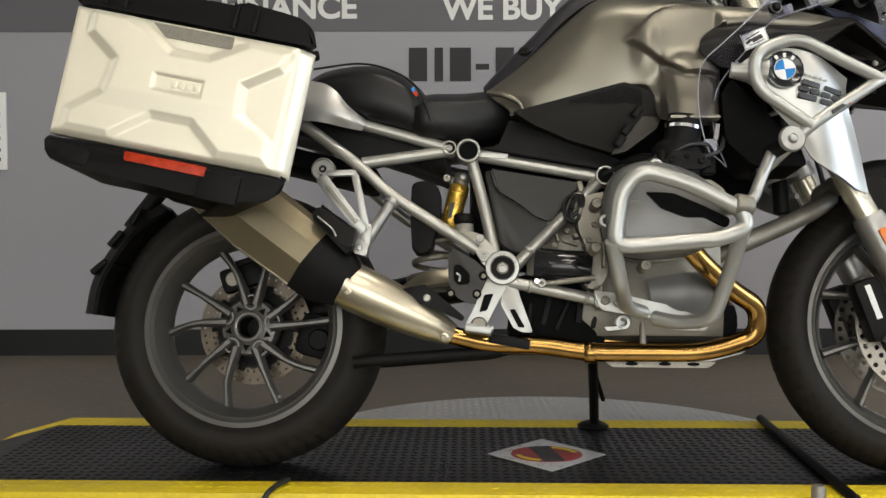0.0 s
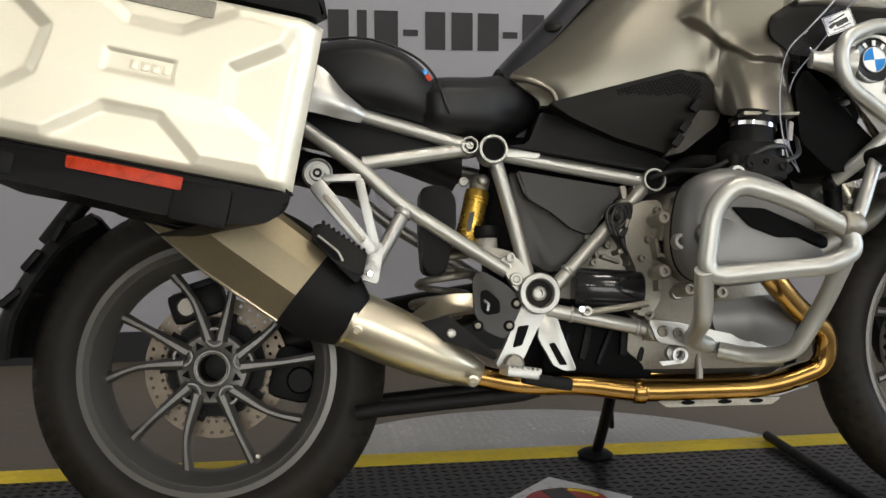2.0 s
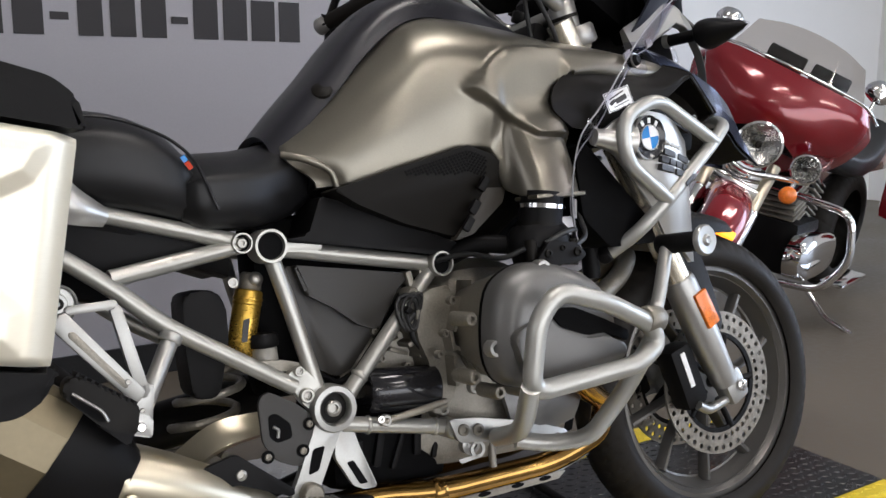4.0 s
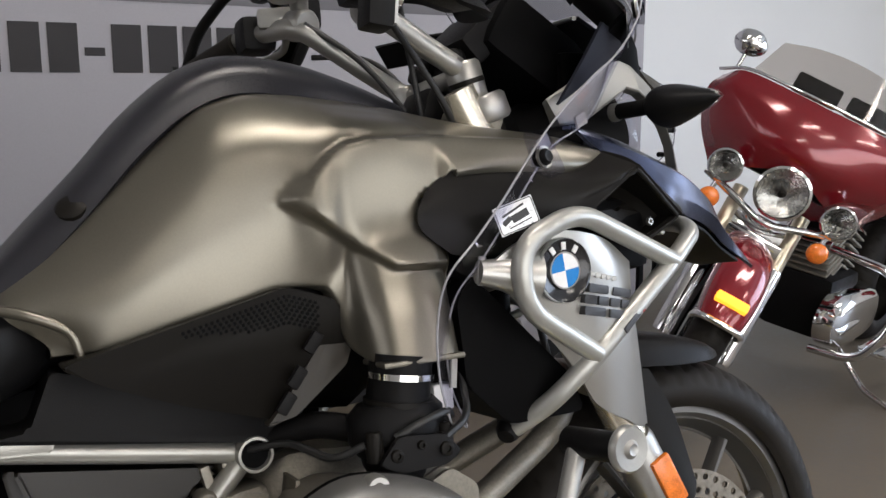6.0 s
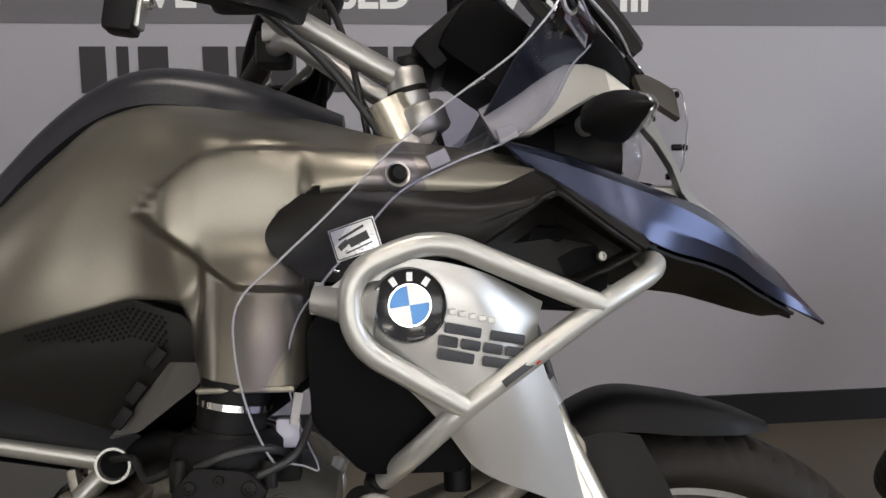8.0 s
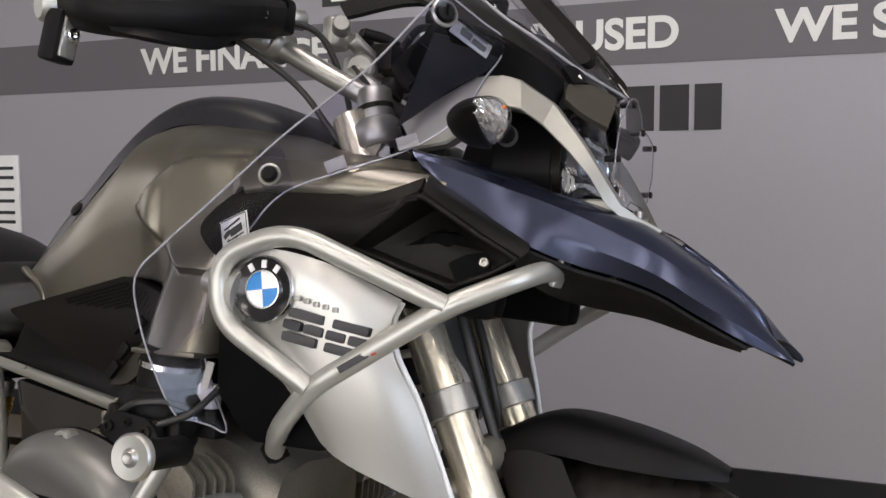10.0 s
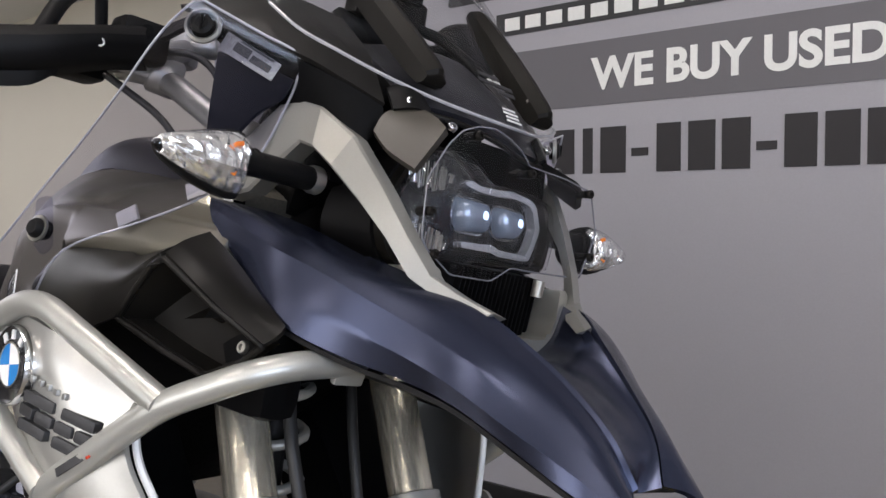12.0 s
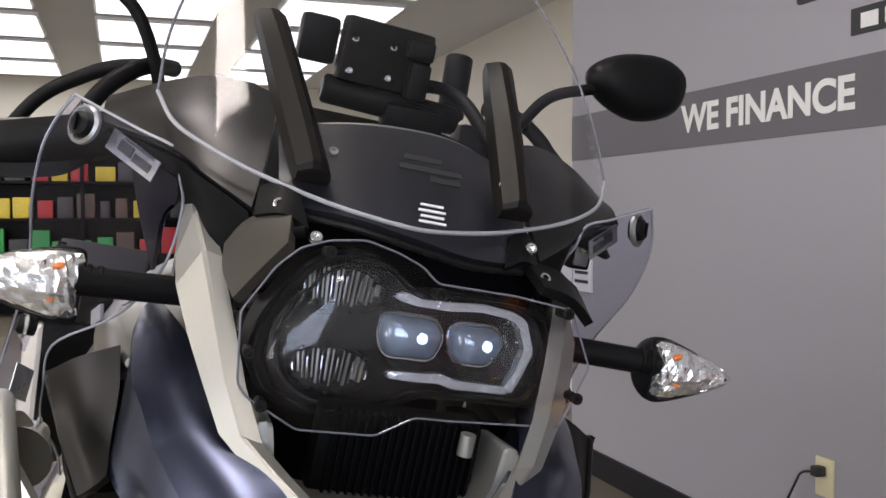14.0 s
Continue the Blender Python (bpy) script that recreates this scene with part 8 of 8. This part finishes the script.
    hg = part("hand_guard", patch(hgn, 5, 0.006), BLACKPL, moto, "black plastic hand guard", 25)
    part("hand_guard_lip", patch([[Q(0.962, 0.402, 1.124), Q(1.018, 0.370, 1.121), Q(1.044, 0.300, 1.141), Q(1.050, 0.262, 1.154)], [Q(0.985, 0.398, 1.108), Q(1.029, 0.380, 1.099), Q(1.040, 0.300, 1.115), Q(1.044, 0.270, 1.140)]], 5, 0.006), BLACKPL, hg)
    part("hand_guard_strut", tube([Q(1.046, 0.290, 1.176), Q(1.030, 0.268, 1.225), Q(1.000, 0.230, 1.262), Q(0.960, 0.200, 1.268)], 0.010, 0.03, 12), BLACKPL, hg)
    part("hand_guard_strut", tube([Q(0.890, 0.385, 1.160), Q(0.905, 0.350, 1.215), Q(0.940, 0.270, 1.262), Q(0.960, 0.200, 1.268)], 0.009, 0.04, 12), BLACKPL, hg)
    part("guard_mount", box((0.046, 0.060, 0.050), Matrix.Translation(Q(1.030, 0.172, 1.205)), 0.010), BLACKPL, hg)
    part("mount_hole", lathe([(0.0, 0.0), (0.007, 0.0), (0.007, 0.002), (0.0, 0.002)], aim(Q(1.053, 0.175, 1.215), (1, -0.2 * s, 0)), 16), VOID, hg)
    part("lever_cylinder", rod(Q(1.015, 0.140, 1.200), Q(1.000, 0.095, 1.222), 0.014, 22, chamfer=0.003), BRIGHTALU, hg)
    part("bar_weight", rod(Q(0.905, 0.395, 1.158), Q(0.930, 0.350, 1.166), 0.015, 20, chamfer=0.004), BRIGHTALU, hg)
    part("hand_guard_screw", bolt(Q(1.0635, 0.232, 1.181), (0.95, -0.25 * s, 0), 0.006, 0.005), CHROME, hg)
    end = part("hand_guard_end", box((0.028, 0.034, 0.062), Matrix.Translation(Q(0.897, 0.398, 1.110)) @ pose(0, 0, 0, 0, 8, 0), 0.006), BLACKPL, hg, "black hand guard end with a bright plate")
    part("end_plate", box((0.006, 0.022, 0.050), Matrix.Translation(Q(0.9125, 0.398, 1.108)) @ pose(0, 0, 0, 0, 8, 0), 0.003), BRIGHTALU, hg)
    part("end_bolt", bolt(Q(0.916, 0.398, 1.110), (1, 0, -0.1), 0.009, 0.006), CHROME, hg)
    stem = part("mirror_stalk", tube([Q(0.990, 0.20, 1.200), (1.02, -0.225 * s, 1.275), (1.03, -0.255 * s, 1.325), (1.03, -0.33 * s, 1.350)], 0.0075, 0.03, 12), BLACKPL, moto, "black mirror on a bent stalk")
    part("mirror_head", loft([ring_of([(1.03 + d, -(0.375 + a * 0.070 * k) * s, 1.362 + b * 0.045 * k) for a, b in ((-1, 0.1), (-0.5, 0.75), (0.4, 1), (1, 0.55), (0.9, -0.5), (0.1, -1), (-0.7, -0.6))], 4) for d, k in ((0.03, 0.5), (0.02, 0.85), (0.0, 1.0), (-0.012, 0.97))], 2), BLACKPL, stem)
for pts in ([(1.01, -0.16, 1.20), (1.06, -0.10, 1.21), (1.09, -0.06, 1.13), (1.11, -0.05, 1.02)], [(0.99, -0.19, 1.165), (1.06, -0.135, 1.115), (1.11, -0.12, 1.05), (1.15, -0.09, 0.99)], [(1.00, 0.10, 1.21), (1.07, 0.06, 1.15), (1.12, 0.02, 1.06), (1.15, 0.0, 1.0)], [(1.04, 0.19, 1.18), (1.12, 0.13, 1.17), (1.18, 0.05, 1.05)]):
    part("control_cable", tube(pts, 0.0045, 0.05, 10), CABLE, bar_obj)
part("ignition_block", box((0.09, 0.09, 0.05), pose(1.16, 0, 1.055, 0, 20, 0), 0.012), BLACKPL, moto)
part("instrument_housing", box((0.05, 0.16, 0.10), pose(1.215, 0, 1.165, 0, 50, 0), 0.014), BLACKPL, moto)
nav = part("navigation_mount", box((0.022, 0.088, 0.060), pose(1.272, -0.008, 1.274, 0, 10, 6), 0.005), GREYPL, moto, "black navigation mount with four screws")
for y, z in ((-0.040, 1.281), (-0.003, 1.2815), (-0.042, 1.250), (-0.005, 1.251)):
    part("mount_screw", bolt((1.2835 - (z - 1.274) * 0.18 + 0.1 * (-0.008 - y), y, z), (1, 0, 0.18), 0.0036, 0.003), CHROME, nav)
part("mount_clip", box((0.016, 0.026, 0.018), pose(1.286, 0.022, 1.284, 0, 10, 6), 0.003), BLACKPL, nav)
part("mount_latch", box((0.018, 0.020, 0.034), pose(1.284, 0.024, 1.255, 0, 10, 6), 0.004), BLACKPL, nav)
part("mount_side", box((0.030, 0.036, 0.044), pose(1.250, -0.070, 1.282, 0, 10, 0), 0.006), BLACKPL, nav)
part("mount_bar", tube([(1.262, 0.030, 1.256), (1.268, 0.050, 1.258), (1.300, 0.068, 1.245), (1.352, 0.088, 1.200)], 0.0065, 0.02, 12), BLACKPL, nav)
part("mount_joint", rod((1.258, -0.060, 1.236), (1.260, 0.075, 1.230), 0.014, 20, chamfer=0.003), BLACKPL, nav)
part("mount_foot", box((0.030, 0.060, 0.030), pose(1.262, 0.030, 1.222, 0, 20, 0), 0.006), BLACKPL, nav)
part("mount_block", rod((1.235, 0.075, 1.235), (1.235, 0.075, 1.300), 0.014, 18, chamfer=0.003), BLACKPL, nav)
part("headstock", rod((1.20, 0, 0.96), (1.155, 0, 1.05), 0.035, 26), BLACKPL, moto)
part("top_yoke", box((0.055, 0.26, 0.028), pose(1.165, 0, 1.035, 0, 25, 0), 0.010), CASTALU, moto)


# ---- red touring motorcycle behind: x ahead from the headlamp's foot, y to its left ----
RB = pose(2.49, 3.20, 0.0, 0, 0, -164) @ pose(0, 0, 0, -10) @ Matrix.Scale(0.96, 4)
tour = holder("touring_motorcycle", RB, "deep red touring motorcycle with chrome lamps on its side stand", "motorcycle")
HZ = 0.85
fair = [[(-0.06, 0.36, HZ + 0.24), (0.01, 0.30, HZ + 0.29), (0.07, 0.14, HZ + 0.30), (0.09, 0.0, HZ + 0.30), (0.07, -0.14, HZ + 0.30), (0.01, -0.30, HZ + 0.29), (-0.06, -0.36, HZ + 0.24)],
        [(-0.04, 0.385, HZ + 0.18), (0.04, 0.32, HZ + 0.22), (0.11, 0.15, HZ + 0.22), (0.13, 0.0, HZ + 0.22), (0.11, -0.15, HZ + 0.22), (0.04, -0.32, HZ + 0.22), (-0.04, -0.385, HZ + 0.18)],
        [(-0.06, 0.345, HZ + 0.06), (0.02, 0.30, HZ + 0.09), (0.12, 0.16, HZ + 0.12), (0.15, 0.0, HZ + 0.125), (0.12, -0.16, HZ + 0.12), (0.02, -0.30, HZ + 0.09), (-0.06, -0.345, HZ + 0.06)],
        [(-0.08, 0.25, HZ - 0.06), (-0.02, 0.19, HZ - 0.03), (0.08, 0.13, HZ + 0.02), (0.12, 0.0, HZ + 0.07), (0.08, -0.13, HZ + 0.02), (-0.02, -0.19, HZ - 0.03), (-0.08, -0.25, HZ - 0.06)]]
fairing = part("fairing", patch(fair, 6, 0.012), RED, tour, "deep red gloss batwing fairing")
part("fairing_inner", box((0.10, 0.60, 0.26), pose(-0.10, 0, HZ + 0.12), 0.04), BLACKPL, fairing)
part("fairing_trim", tube(spline([(-0.055, 0.38, HZ + 0.255), (0.01, 0.29, HZ + 0.30), (0.07, 0.14, HZ + 0.31), (0.09, 0.0, HZ + 0.312), (0.07, -0.14, HZ + 0.31), (0.01, -0.29, HZ + 0.30), (-0.055, -0.38, HZ + 0.255)], 5), 0.006, 0.001, 10, n=1), CHROME, fairing, "chrome screen trim")
part("fairing_screen", patch([[(0.01, 0.28, HZ + 0.30), (0.07, 0.13, HZ + 0.31), (0.085, 0, HZ + 0.31), (0.07, -0.13, HZ + 0.31), (0.01, -0.28, HZ + 0.30)], [(-0.08, 0.23, HZ + 0.42), (-0.03, 0.12, HZ + 0.45), (-0.02, 0, HZ + 0.46), (-0.03, -0.12, HZ + 0.45), (-0.08, -0.23, HZ + 0.42)]], 6, 0.004), SMOKE, tour, "low tinted windscreen").visible_shadow = False
for y in (0.13, -0.06):
    part("fairing_pouch", box((0.03, 0.16, 0.07), pose(-0.06, y, HZ + 0.33, 0, -20, 0), 0.01), BLACKPL, tour)
FWD = Matrix.Rotation(radians(90), 4, "Y")


def round_lamp(name, x, y, z, r, label):
    lamp = part(name, lathe([(0.0, -0.06), (r * 0.7, -0.05), (r * 1.0, -0.01), (r * 1.06, 0.0), (r * 1.06, 0.008), (r * 0.96, 0.012), (r * 0.93, 0.004)], Matrix.Translation((x, y, z)) @ FWD, 36, cap=False), CHROME, tour, label)
    part("lamp_bowl", lathe([(0.0, -0.035), (r * 0.5, -0.025), (r * 0.92, 0.004)], Matrix.Translation((x, y, z)) @ FWD, 36, cap=False), BOWLMET, lamp)
    part("bulb", lathe([(0.0, 0.012), (r * 0.16, 0.006), (r * 0.18, -0.03), (0.0, -0.03)], Matrix.Translation((x, y, z)) @ FWD, 20), GREYPL, lamp)
    ln = part("lamp_glass", lathe([(0.0, 0.018), (r * 0.5, 0.014), (r * 0.93, 0.004)], Matrix.Translation((x, y, z)) @ FWD, 36, cap=False), LENS, lamp)
    ln.visible_shadow = False


round_lamp("main_headlamp", 0.135, 0, HZ, 0.088, "round chrome rimmed headlamp")
for s in (1, -1):
    round_lamp("spot_lamp", 0.12, s * 0.205, HZ - 0.005, 0.056, "round chrome spot lamp")
    sig = part("turn_signal", lathe([(0.0, 0.018), (0.022, 0.014), (0.034, 0.002), (0.036, -0.006), (0.030, -0.04), (0.0, -0.05)], Matrix.Translation((0.13, s * 0.20, HZ - 0.125)) @ FWD, 26), ORANGE, tour, "round orange turn signal")
    part("signal_stem", rod((0.09, s * 0.205, HZ - 0.12), (0.08, s * 0.20, HZ - 0.03), 0.009), CHROME, sig)
    fork = part("fork_leg", rod((0.02, s * 0.115, HZ - 0.06), (0.215, s * 0.115, 0.34), 0.0255, 24), STEEL, tour, "bright fork tube")
    part("fork_slider", lathe([(0.028, 0.0), (0.033, 0.01), (0.033, 0.35), (0.028, 0.37)], aim((0.100, s * 0.115, 0.60), (0.40, 0, -0.92)), 26), CHROME, fork)
    part("fairing_mirror", loft([ring_of([(-0.12 + d, s * (0.33 + a * 0.06 * k), HZ + 0.37 + b * 0.045 * k) for a, b in ((-1, 0), (-0.4, 1), (0.6, 0.9), (1, 0), (0.5, -0.9), (-0.5, -0.8))], 4) for d, k in ((0.04, 0.5), (0.02, 0.9), (0.0, 1.0))], 1), CHROME, tour, "chrome mirror")
    part("mirror_stem", rod((-0.10, s * 0.33, HZ + 0.28), (-0.11, s * 0.33, HZ + 0.34), 0.007), CHROME, tour)
    crash = part("engine_guard", tube([(-0.30, s * 0.12, 0.62), (-0.28, s * 0.36, 0.60), (-0.28, s * 0.40, 0.40), (-0.30, s * 0.30, 0.24), (-0.32, s * 0.12, 0.22)], 0.016, 0.07, 16), CHROME, tour, "chrome engine guard bar")
    part("floorboard", box((0.34, 0.10, 0.020), pose(-0.52, s * 0.33, 0.27), 0.008), CHROME, tour)
    part("saddle_bag", box((0.55, 0.20, 0.30), pose(-1.55, s * 0.30, 0.58), 0.06), RED, tour, "red hard saddle bag")
part("lamp_bar", tube([(0.07, 0.25, HZ - 0.055), (0.10, 0.13, HZ - 0.085), (0.13, 0, HZ - 0.125), (0.10, -0.13, HZ - 0.085), (0.07, -0.25, HZ - 0.055)], 0.013, 0.06, 14), CHROME, tour, "curved chrome lamp bar")
part("fork_cover", box((0.03, 0.22, 0.12), pose(0.06, 0, HZ - 0.17, 0, -24, 0), 0.012), CHROME, tour)
WR, WXX = 0.325, 0.25
fw = part("front_wheel", groove_tyre(WXX, WR, WR, 0.13, 0.215, 40, 0.9), RUBBER, tour, "black front tyre")
part("rim", lathe([(0.195, -0.04), (0.215, -0.045), (0.215, 0.045), (0.195, 0.04)], Matrix.Translation((WXX, 0, WR)) @ AX, 48, closed=True), CHROME, fw)
part("front_hub", lathe([(0.0, -0.06), (0.05, -0.06), (0.05, 0.06), (0.0, 0.06)], Matrix.Translation((WXX, 0, WR)) @ AX, 28), CHROME, fw)
for k in range(9):
    a = radians(40 * k)
    part("spoke", rod((WXX + 0.045 * math.cos(a), 0, WR + 0.045 * math.sin(a)), (WXX + 0.2 * math.cos(a), 0, WR + 0.2 * math.sin(a)), 0.009, 10), CHROME, fw)
mg = []
for ang, w in ((27, 0.066), (36, 0.074), (50, 0.08), (72, 0.08), (100, 0.08), (130, 0.08), (160, 0.075), (185, 0.06)):
    a = radians(ang)
    r = WR + 0.035
    mg.append([(WXX + (r - 0.10) * math.cos(a), -w - 0.004, WR + (r - 0.10) * math.sin(a)), (WXX + (r - 0.03) * math.cos(a), -w, WR + (r - 0.03) * math.sin(a)), (WXX + r * math.cos(a), -w * 0.5, WR + r * math.sin(a)), (WXX + (r + 0.004) * math.cos(a), 0, WR + (r + 0.004) * math.sin(a)),
               (WXX + r * math.cos(a), w * 0.5, WR + r * math.sin(a)), (WXX + (r - 0.03) * math.cos(a), w, WR + (r - 0.03) * math.sin(a)), (WXX + (r - 0.10) * math.cos(a), w + 0.004, WR + (r - 0.10) * math.sin(a))])
fend = part("front_fender", patch(mg, 4, 0.006), RED, tour, "deep red front fender with a chrome rail")
part("fender_lamp", box((0.03, 0.105, 0.032), pose(WXX + 0.368 * math.cos(radians(38)), 0, WR + 0.368 * math.sin(radians(38)), 0, -42, 0), 0.008), AMBERLED, fend, "lit amber fender tip lamp")
FA, FR = radians(26), WR + 0.042
part("fender_rail", tube(spline([(WXX + (FR - 0.10) * math.cos(FA), 0.078, WR + (FR - 0.10) * math.sin(FA)), (WXX + (FR - 0.03) * math.cos(FA), 0.074, WR + (FR - 0.03) * math.sin(FA)), (WXX + FR * math.cos(FA), 0.04, WR + FR * math.sin(FA)), (WXX + FR * math.cos(FA), -0.04, WR + FR * math.sin(FA)), (WXX + (FR - 0.03) * math.cos(FA), -0.074, WR + (FR - 0.03) * math.sin(FA)), (WXX + (FR - 0.10) * math.cos(FA), -0.078, WR + (FR - 0.10) * math.sin(FA))], 6), 0.011, 0.001, 10, n=1), CHROME, fend, "chrome fender tip rail")
part("fuel_tank", loft([ring_of([(x, -w, 0.74), (x, -w * 0.9, z - 0.05), (x, 0, z), (x, w * 0.9, z - 0.05), (x, w, 0.74), (x, 0, 0.70)], 4) for x, w, z in ((-0.22, 0.08, 0.86), (-0.35, 0.15, 0.96), (-0.55, 0.16, 0.97), (-0.75, 0.10, 0.86))], 3), RED, tour, "deep red fuel tank")
part("engine_block", box((0.30, 0.28, 0.26), pose(-0.52, 0, 0.36), 0.05), BLACKPL, tour)
for dx, tilt in ((-0.43, 22), (-0.62, -22)):
    cyl = part("engine_cylinder", box((0.11, 0.16, 0.24), pose(dx, 0, 0.58, 0, tilt, 0), 0.03), BLACKPL, tour)
    for k in range(7):
        part("fin", box((0.15, 0.20, 0.010), pose(dx + 0.012 * (k - 3) * math.sin(radians(tilt)) * 2, 0, 0.49 + 0.026 * k, 0, tilt, 0), 0.004), CHROME if k == 6 else CASTALU, cyl)
part("air_cleaner", lathe([(0.0, 0.06), (0.05, 0.055), (0.085, 0.03), (0.09, 0.0), (0.0, 0.0)], Matrix.Translation((-0.53, -0.12, 0.62)) @ AX, 36), CHROME, tour)
part("primary_cover", loft([ring_of([(-0.50 + a * 0.24 * k, y, 0.34 + b * 0.10 * k) for a, b in ((-1, 0), (-0.7, 0.9), (0.6, 1), (1, 0), (0.6, -1), (-0.7, -0.9))], 5) for y, k in ((0.13, 1.0), (0.20, 0.97), (0.225, 0.7))], 2), CHROME, tour, "polished primary cover")
part("exhaust", tube([(-0.40, -0.16, 0.50), (-0.36, -0.20, 0.30), (-0.60, -0.24, 0.20), (-1.75, -0.26, 0.22)], 0.035, 0.08, 16), CHROME, tour)
part("seat", loft([seat_ring(-0.72, 0.86, 0.72, 0.10), seat_ring(-0.95, 0.80, 0.66, 0.17), seat_ring(-1.20, 0.84, 0.68, 0.18), seat_ring(-1.45, 0.92, 0.76, 0.15)], 4), VINYL, tour, "black seat")
part("rear_tyre", groove_tyre(-1.36, 0.325, 0.325, 0.15, 0.215, 40, 0.9), RUBBER, tour)
part("rear_fender", box((0.5, 0.22, 0.14), pose(-1.5, 0, 0.70), 0.06), RED, tour)
part("jiffy_stand", tube([(-0.48, 0.18, 0.20), (-0.42, 0.32, 0.10), (-0.38, 0.45, 0.078)], 0.011, 0.03, 12), CHROME, tour, "chrome side stand")
part("fork_brace", box((0.05, 0.20, 0.05), pose(0.10, 0, 0.66), 0.01), CHROME, tour)

# the steering head stands turned to its left
STEER = Matrix.Translation((0, 0, HZ)) @ pose(0, 0, 0, -18, 0, 25) @ Matrix.Translation((0, 0, -HZ))
for ob in tour.children:
    if ob.name.split(".")[0] in ("fairing", "fairing_screen", "fairing_pouch", "main_headlamp", "spot_lamp", "turn_signal", "fork_leg", "fairing_mirror", "mirror_stem", "lamp_bar", "fork_cover", "front_wheel", "front_fender", "fork_brace"):
        ob.matrix_basis = STEER

# ---- far left: counter, boxes and shelves ----
desk = holder("reception_counter", pose(-3.9, 5.1, 0.0), "white fronted counter with a black top", "counter")
part("front_panel", box((2.6, 0.05, 1.02), pose(0.0, -0.35, 0.51), 0.006), WHITEPL, desk)
part("side_panel", box((0.05, 0.70, 1.02), pose(1.28, 0.0, 0.51), 0.006), WHITEPL, desk)
lett = wording("4x4", 0.10, 0.001, Matrix.Translation((0.53, -0.3762, 0.945)) @ Matrix.Rotation(radians(90), 4, "X"), 0.004)
part("lettering", lett, INK, desk, smooth=0)
part("worktop", box((2.75, 0.85, 0.05), pose(0, 0, 1.075), 0.01), BLACKPL, desk, "black worktop")


def carton(m, w, d, h):
    b = holder("cardboard_box", m, "brown cardboard box on the counter", "box", "boxes on the counter")
    part("carton_body", box((w, d, h), pose(0, 0, h / 2), 0.004), CARD, b)
    part("tape", box((w + 0.002, 0.05, 0.002), pose(0, 0, h + 0.0005), 0), IVORY, b)


carton(pose(-3.55, 5.0, 1.10), 0.42, 0.3, 0.16)
carton(pose(-3.95, 5.1, 1.10), 0.30, 0.3, 0.10)
carton(pose(-4.5, 5.1, 1.10), 0.40, 0.3, 0.22)
tagged(part("column", box((0.16, 0.16, CEIL), pose(-4.45, 5.85, CEIL / 2), 0.004), GREYPL), "dark painted column by the cream wall", kind="structure")
sw = holder("light_switch", pose(-2.95, 6.2, 1.25), "small black wall switch", "switch")
part("rocker", box((0.06, 0.02, 0.11), pose(0, -0.011, 0), 0.004), BLACKPL, sw)

unit = holder("display_shelf", pose(-9.7, 1.6, 0.0), "dark display shelf filled with coloured goods", "shelf")
for k in range(5):
    part("shelf_board", box((0.4, 3.6, 0.03), pose(0, 0, 0.25 + 0.42 * k), 0.004), BLACKPL, unit)
part("shelf_back", box((0.02, 3.6, 2.1), pose(-0.22, 0, 1.05), 0.004), BLACKPL, unit, "black shelf back board")
for y in (-1.78, 0, 1.78):
    part("upright", box((0.4, 0.04, 2.1), pose(0, y, 1.05), 0.004), BLACKPL, unit)
GOODS = [mat("goods_red", (0.45, 0.02, 0.02), 0.4), mat("goods_yellow", (0.6, 0.45, 0.03), 0.4), mat("goods_green", (0.03, 0.30, 0.06), 0.4), mat("goods_black", (0.02, 0.02, 0.02), 0.4), mat("goods_dark", (0.05, 0.04, 0.04), 0.4), mat("goods_brown", (0.10, 0.06, 0.04), 0.5)]
rng = random.Random(5)
for k in range(4):
    y = -1.7
    while y < 1.65:
        w, h = rng.uniform(0.10, 0.22), rng.uniform(0.14, 0.32)
        g = tagged(part("packet", box((0.2, w, h), pose(-9.66, 1.6 + y + w / 2, 0.267 + 0.42 * k + h / 2), 0.01), rng.choice(GOODS)), "small coloured packet on a dark shelf", "packet", "goods on the shelf")
        y += w + rng.uniform(0.02, 0.08)

# far right: stand and bag before the white wall
stand = holder("side_table", pose(3.55, 4.75, 0.0), "low black side table by the white wall", "table")
part("tabletop", box((0.5, 0.4, 0.03), pose(0, 0, 0.32), 0.006), BLACKPL, stand)
for a in (-0.21, 0.21):
    for b in (-0.16, 0.16):
        part("leg", box((0.03, 0.03, 0.305), pose(a, b, 0.1525), 0.004), BLACKPL, stand)
bag_rings = [ring_of([(3.52 + a * k, 4.75 + b * k * 0.8, z) for a, b in ((0.17, 0.02), (0.10, 0.15), (-0.06, 0.16), (-0.17, 0.03), (-0.12, -0.14), (0.08, -0.16))], 4) for z, k in ((0.336, 0.95), (0.39, 1.1), (0.46, 0.90), (0.53, 0.66), (0.57, 0.50), (0.61, 0.20))]
bagm = loft(bag_rings, 8)
rngb = random.Random(8)
for v in bagm.verts:
    k = 0.022 * math.sin(v.co.z * 61 + v.co.x * 47) + 0.018 * math.sin(v.co.y * 83 - v.co.z * 39) + rngb.uniform(-0.002, 0.002)
    v.co += Vector((v.co.x - 3.52, v.co.y - 4.75, 0.0)) * k * 4
tagged(part("plastic_bag", bagm, BLUECLOTH, smooth=75), "pale blue crumpled bag on the side table", "bag")
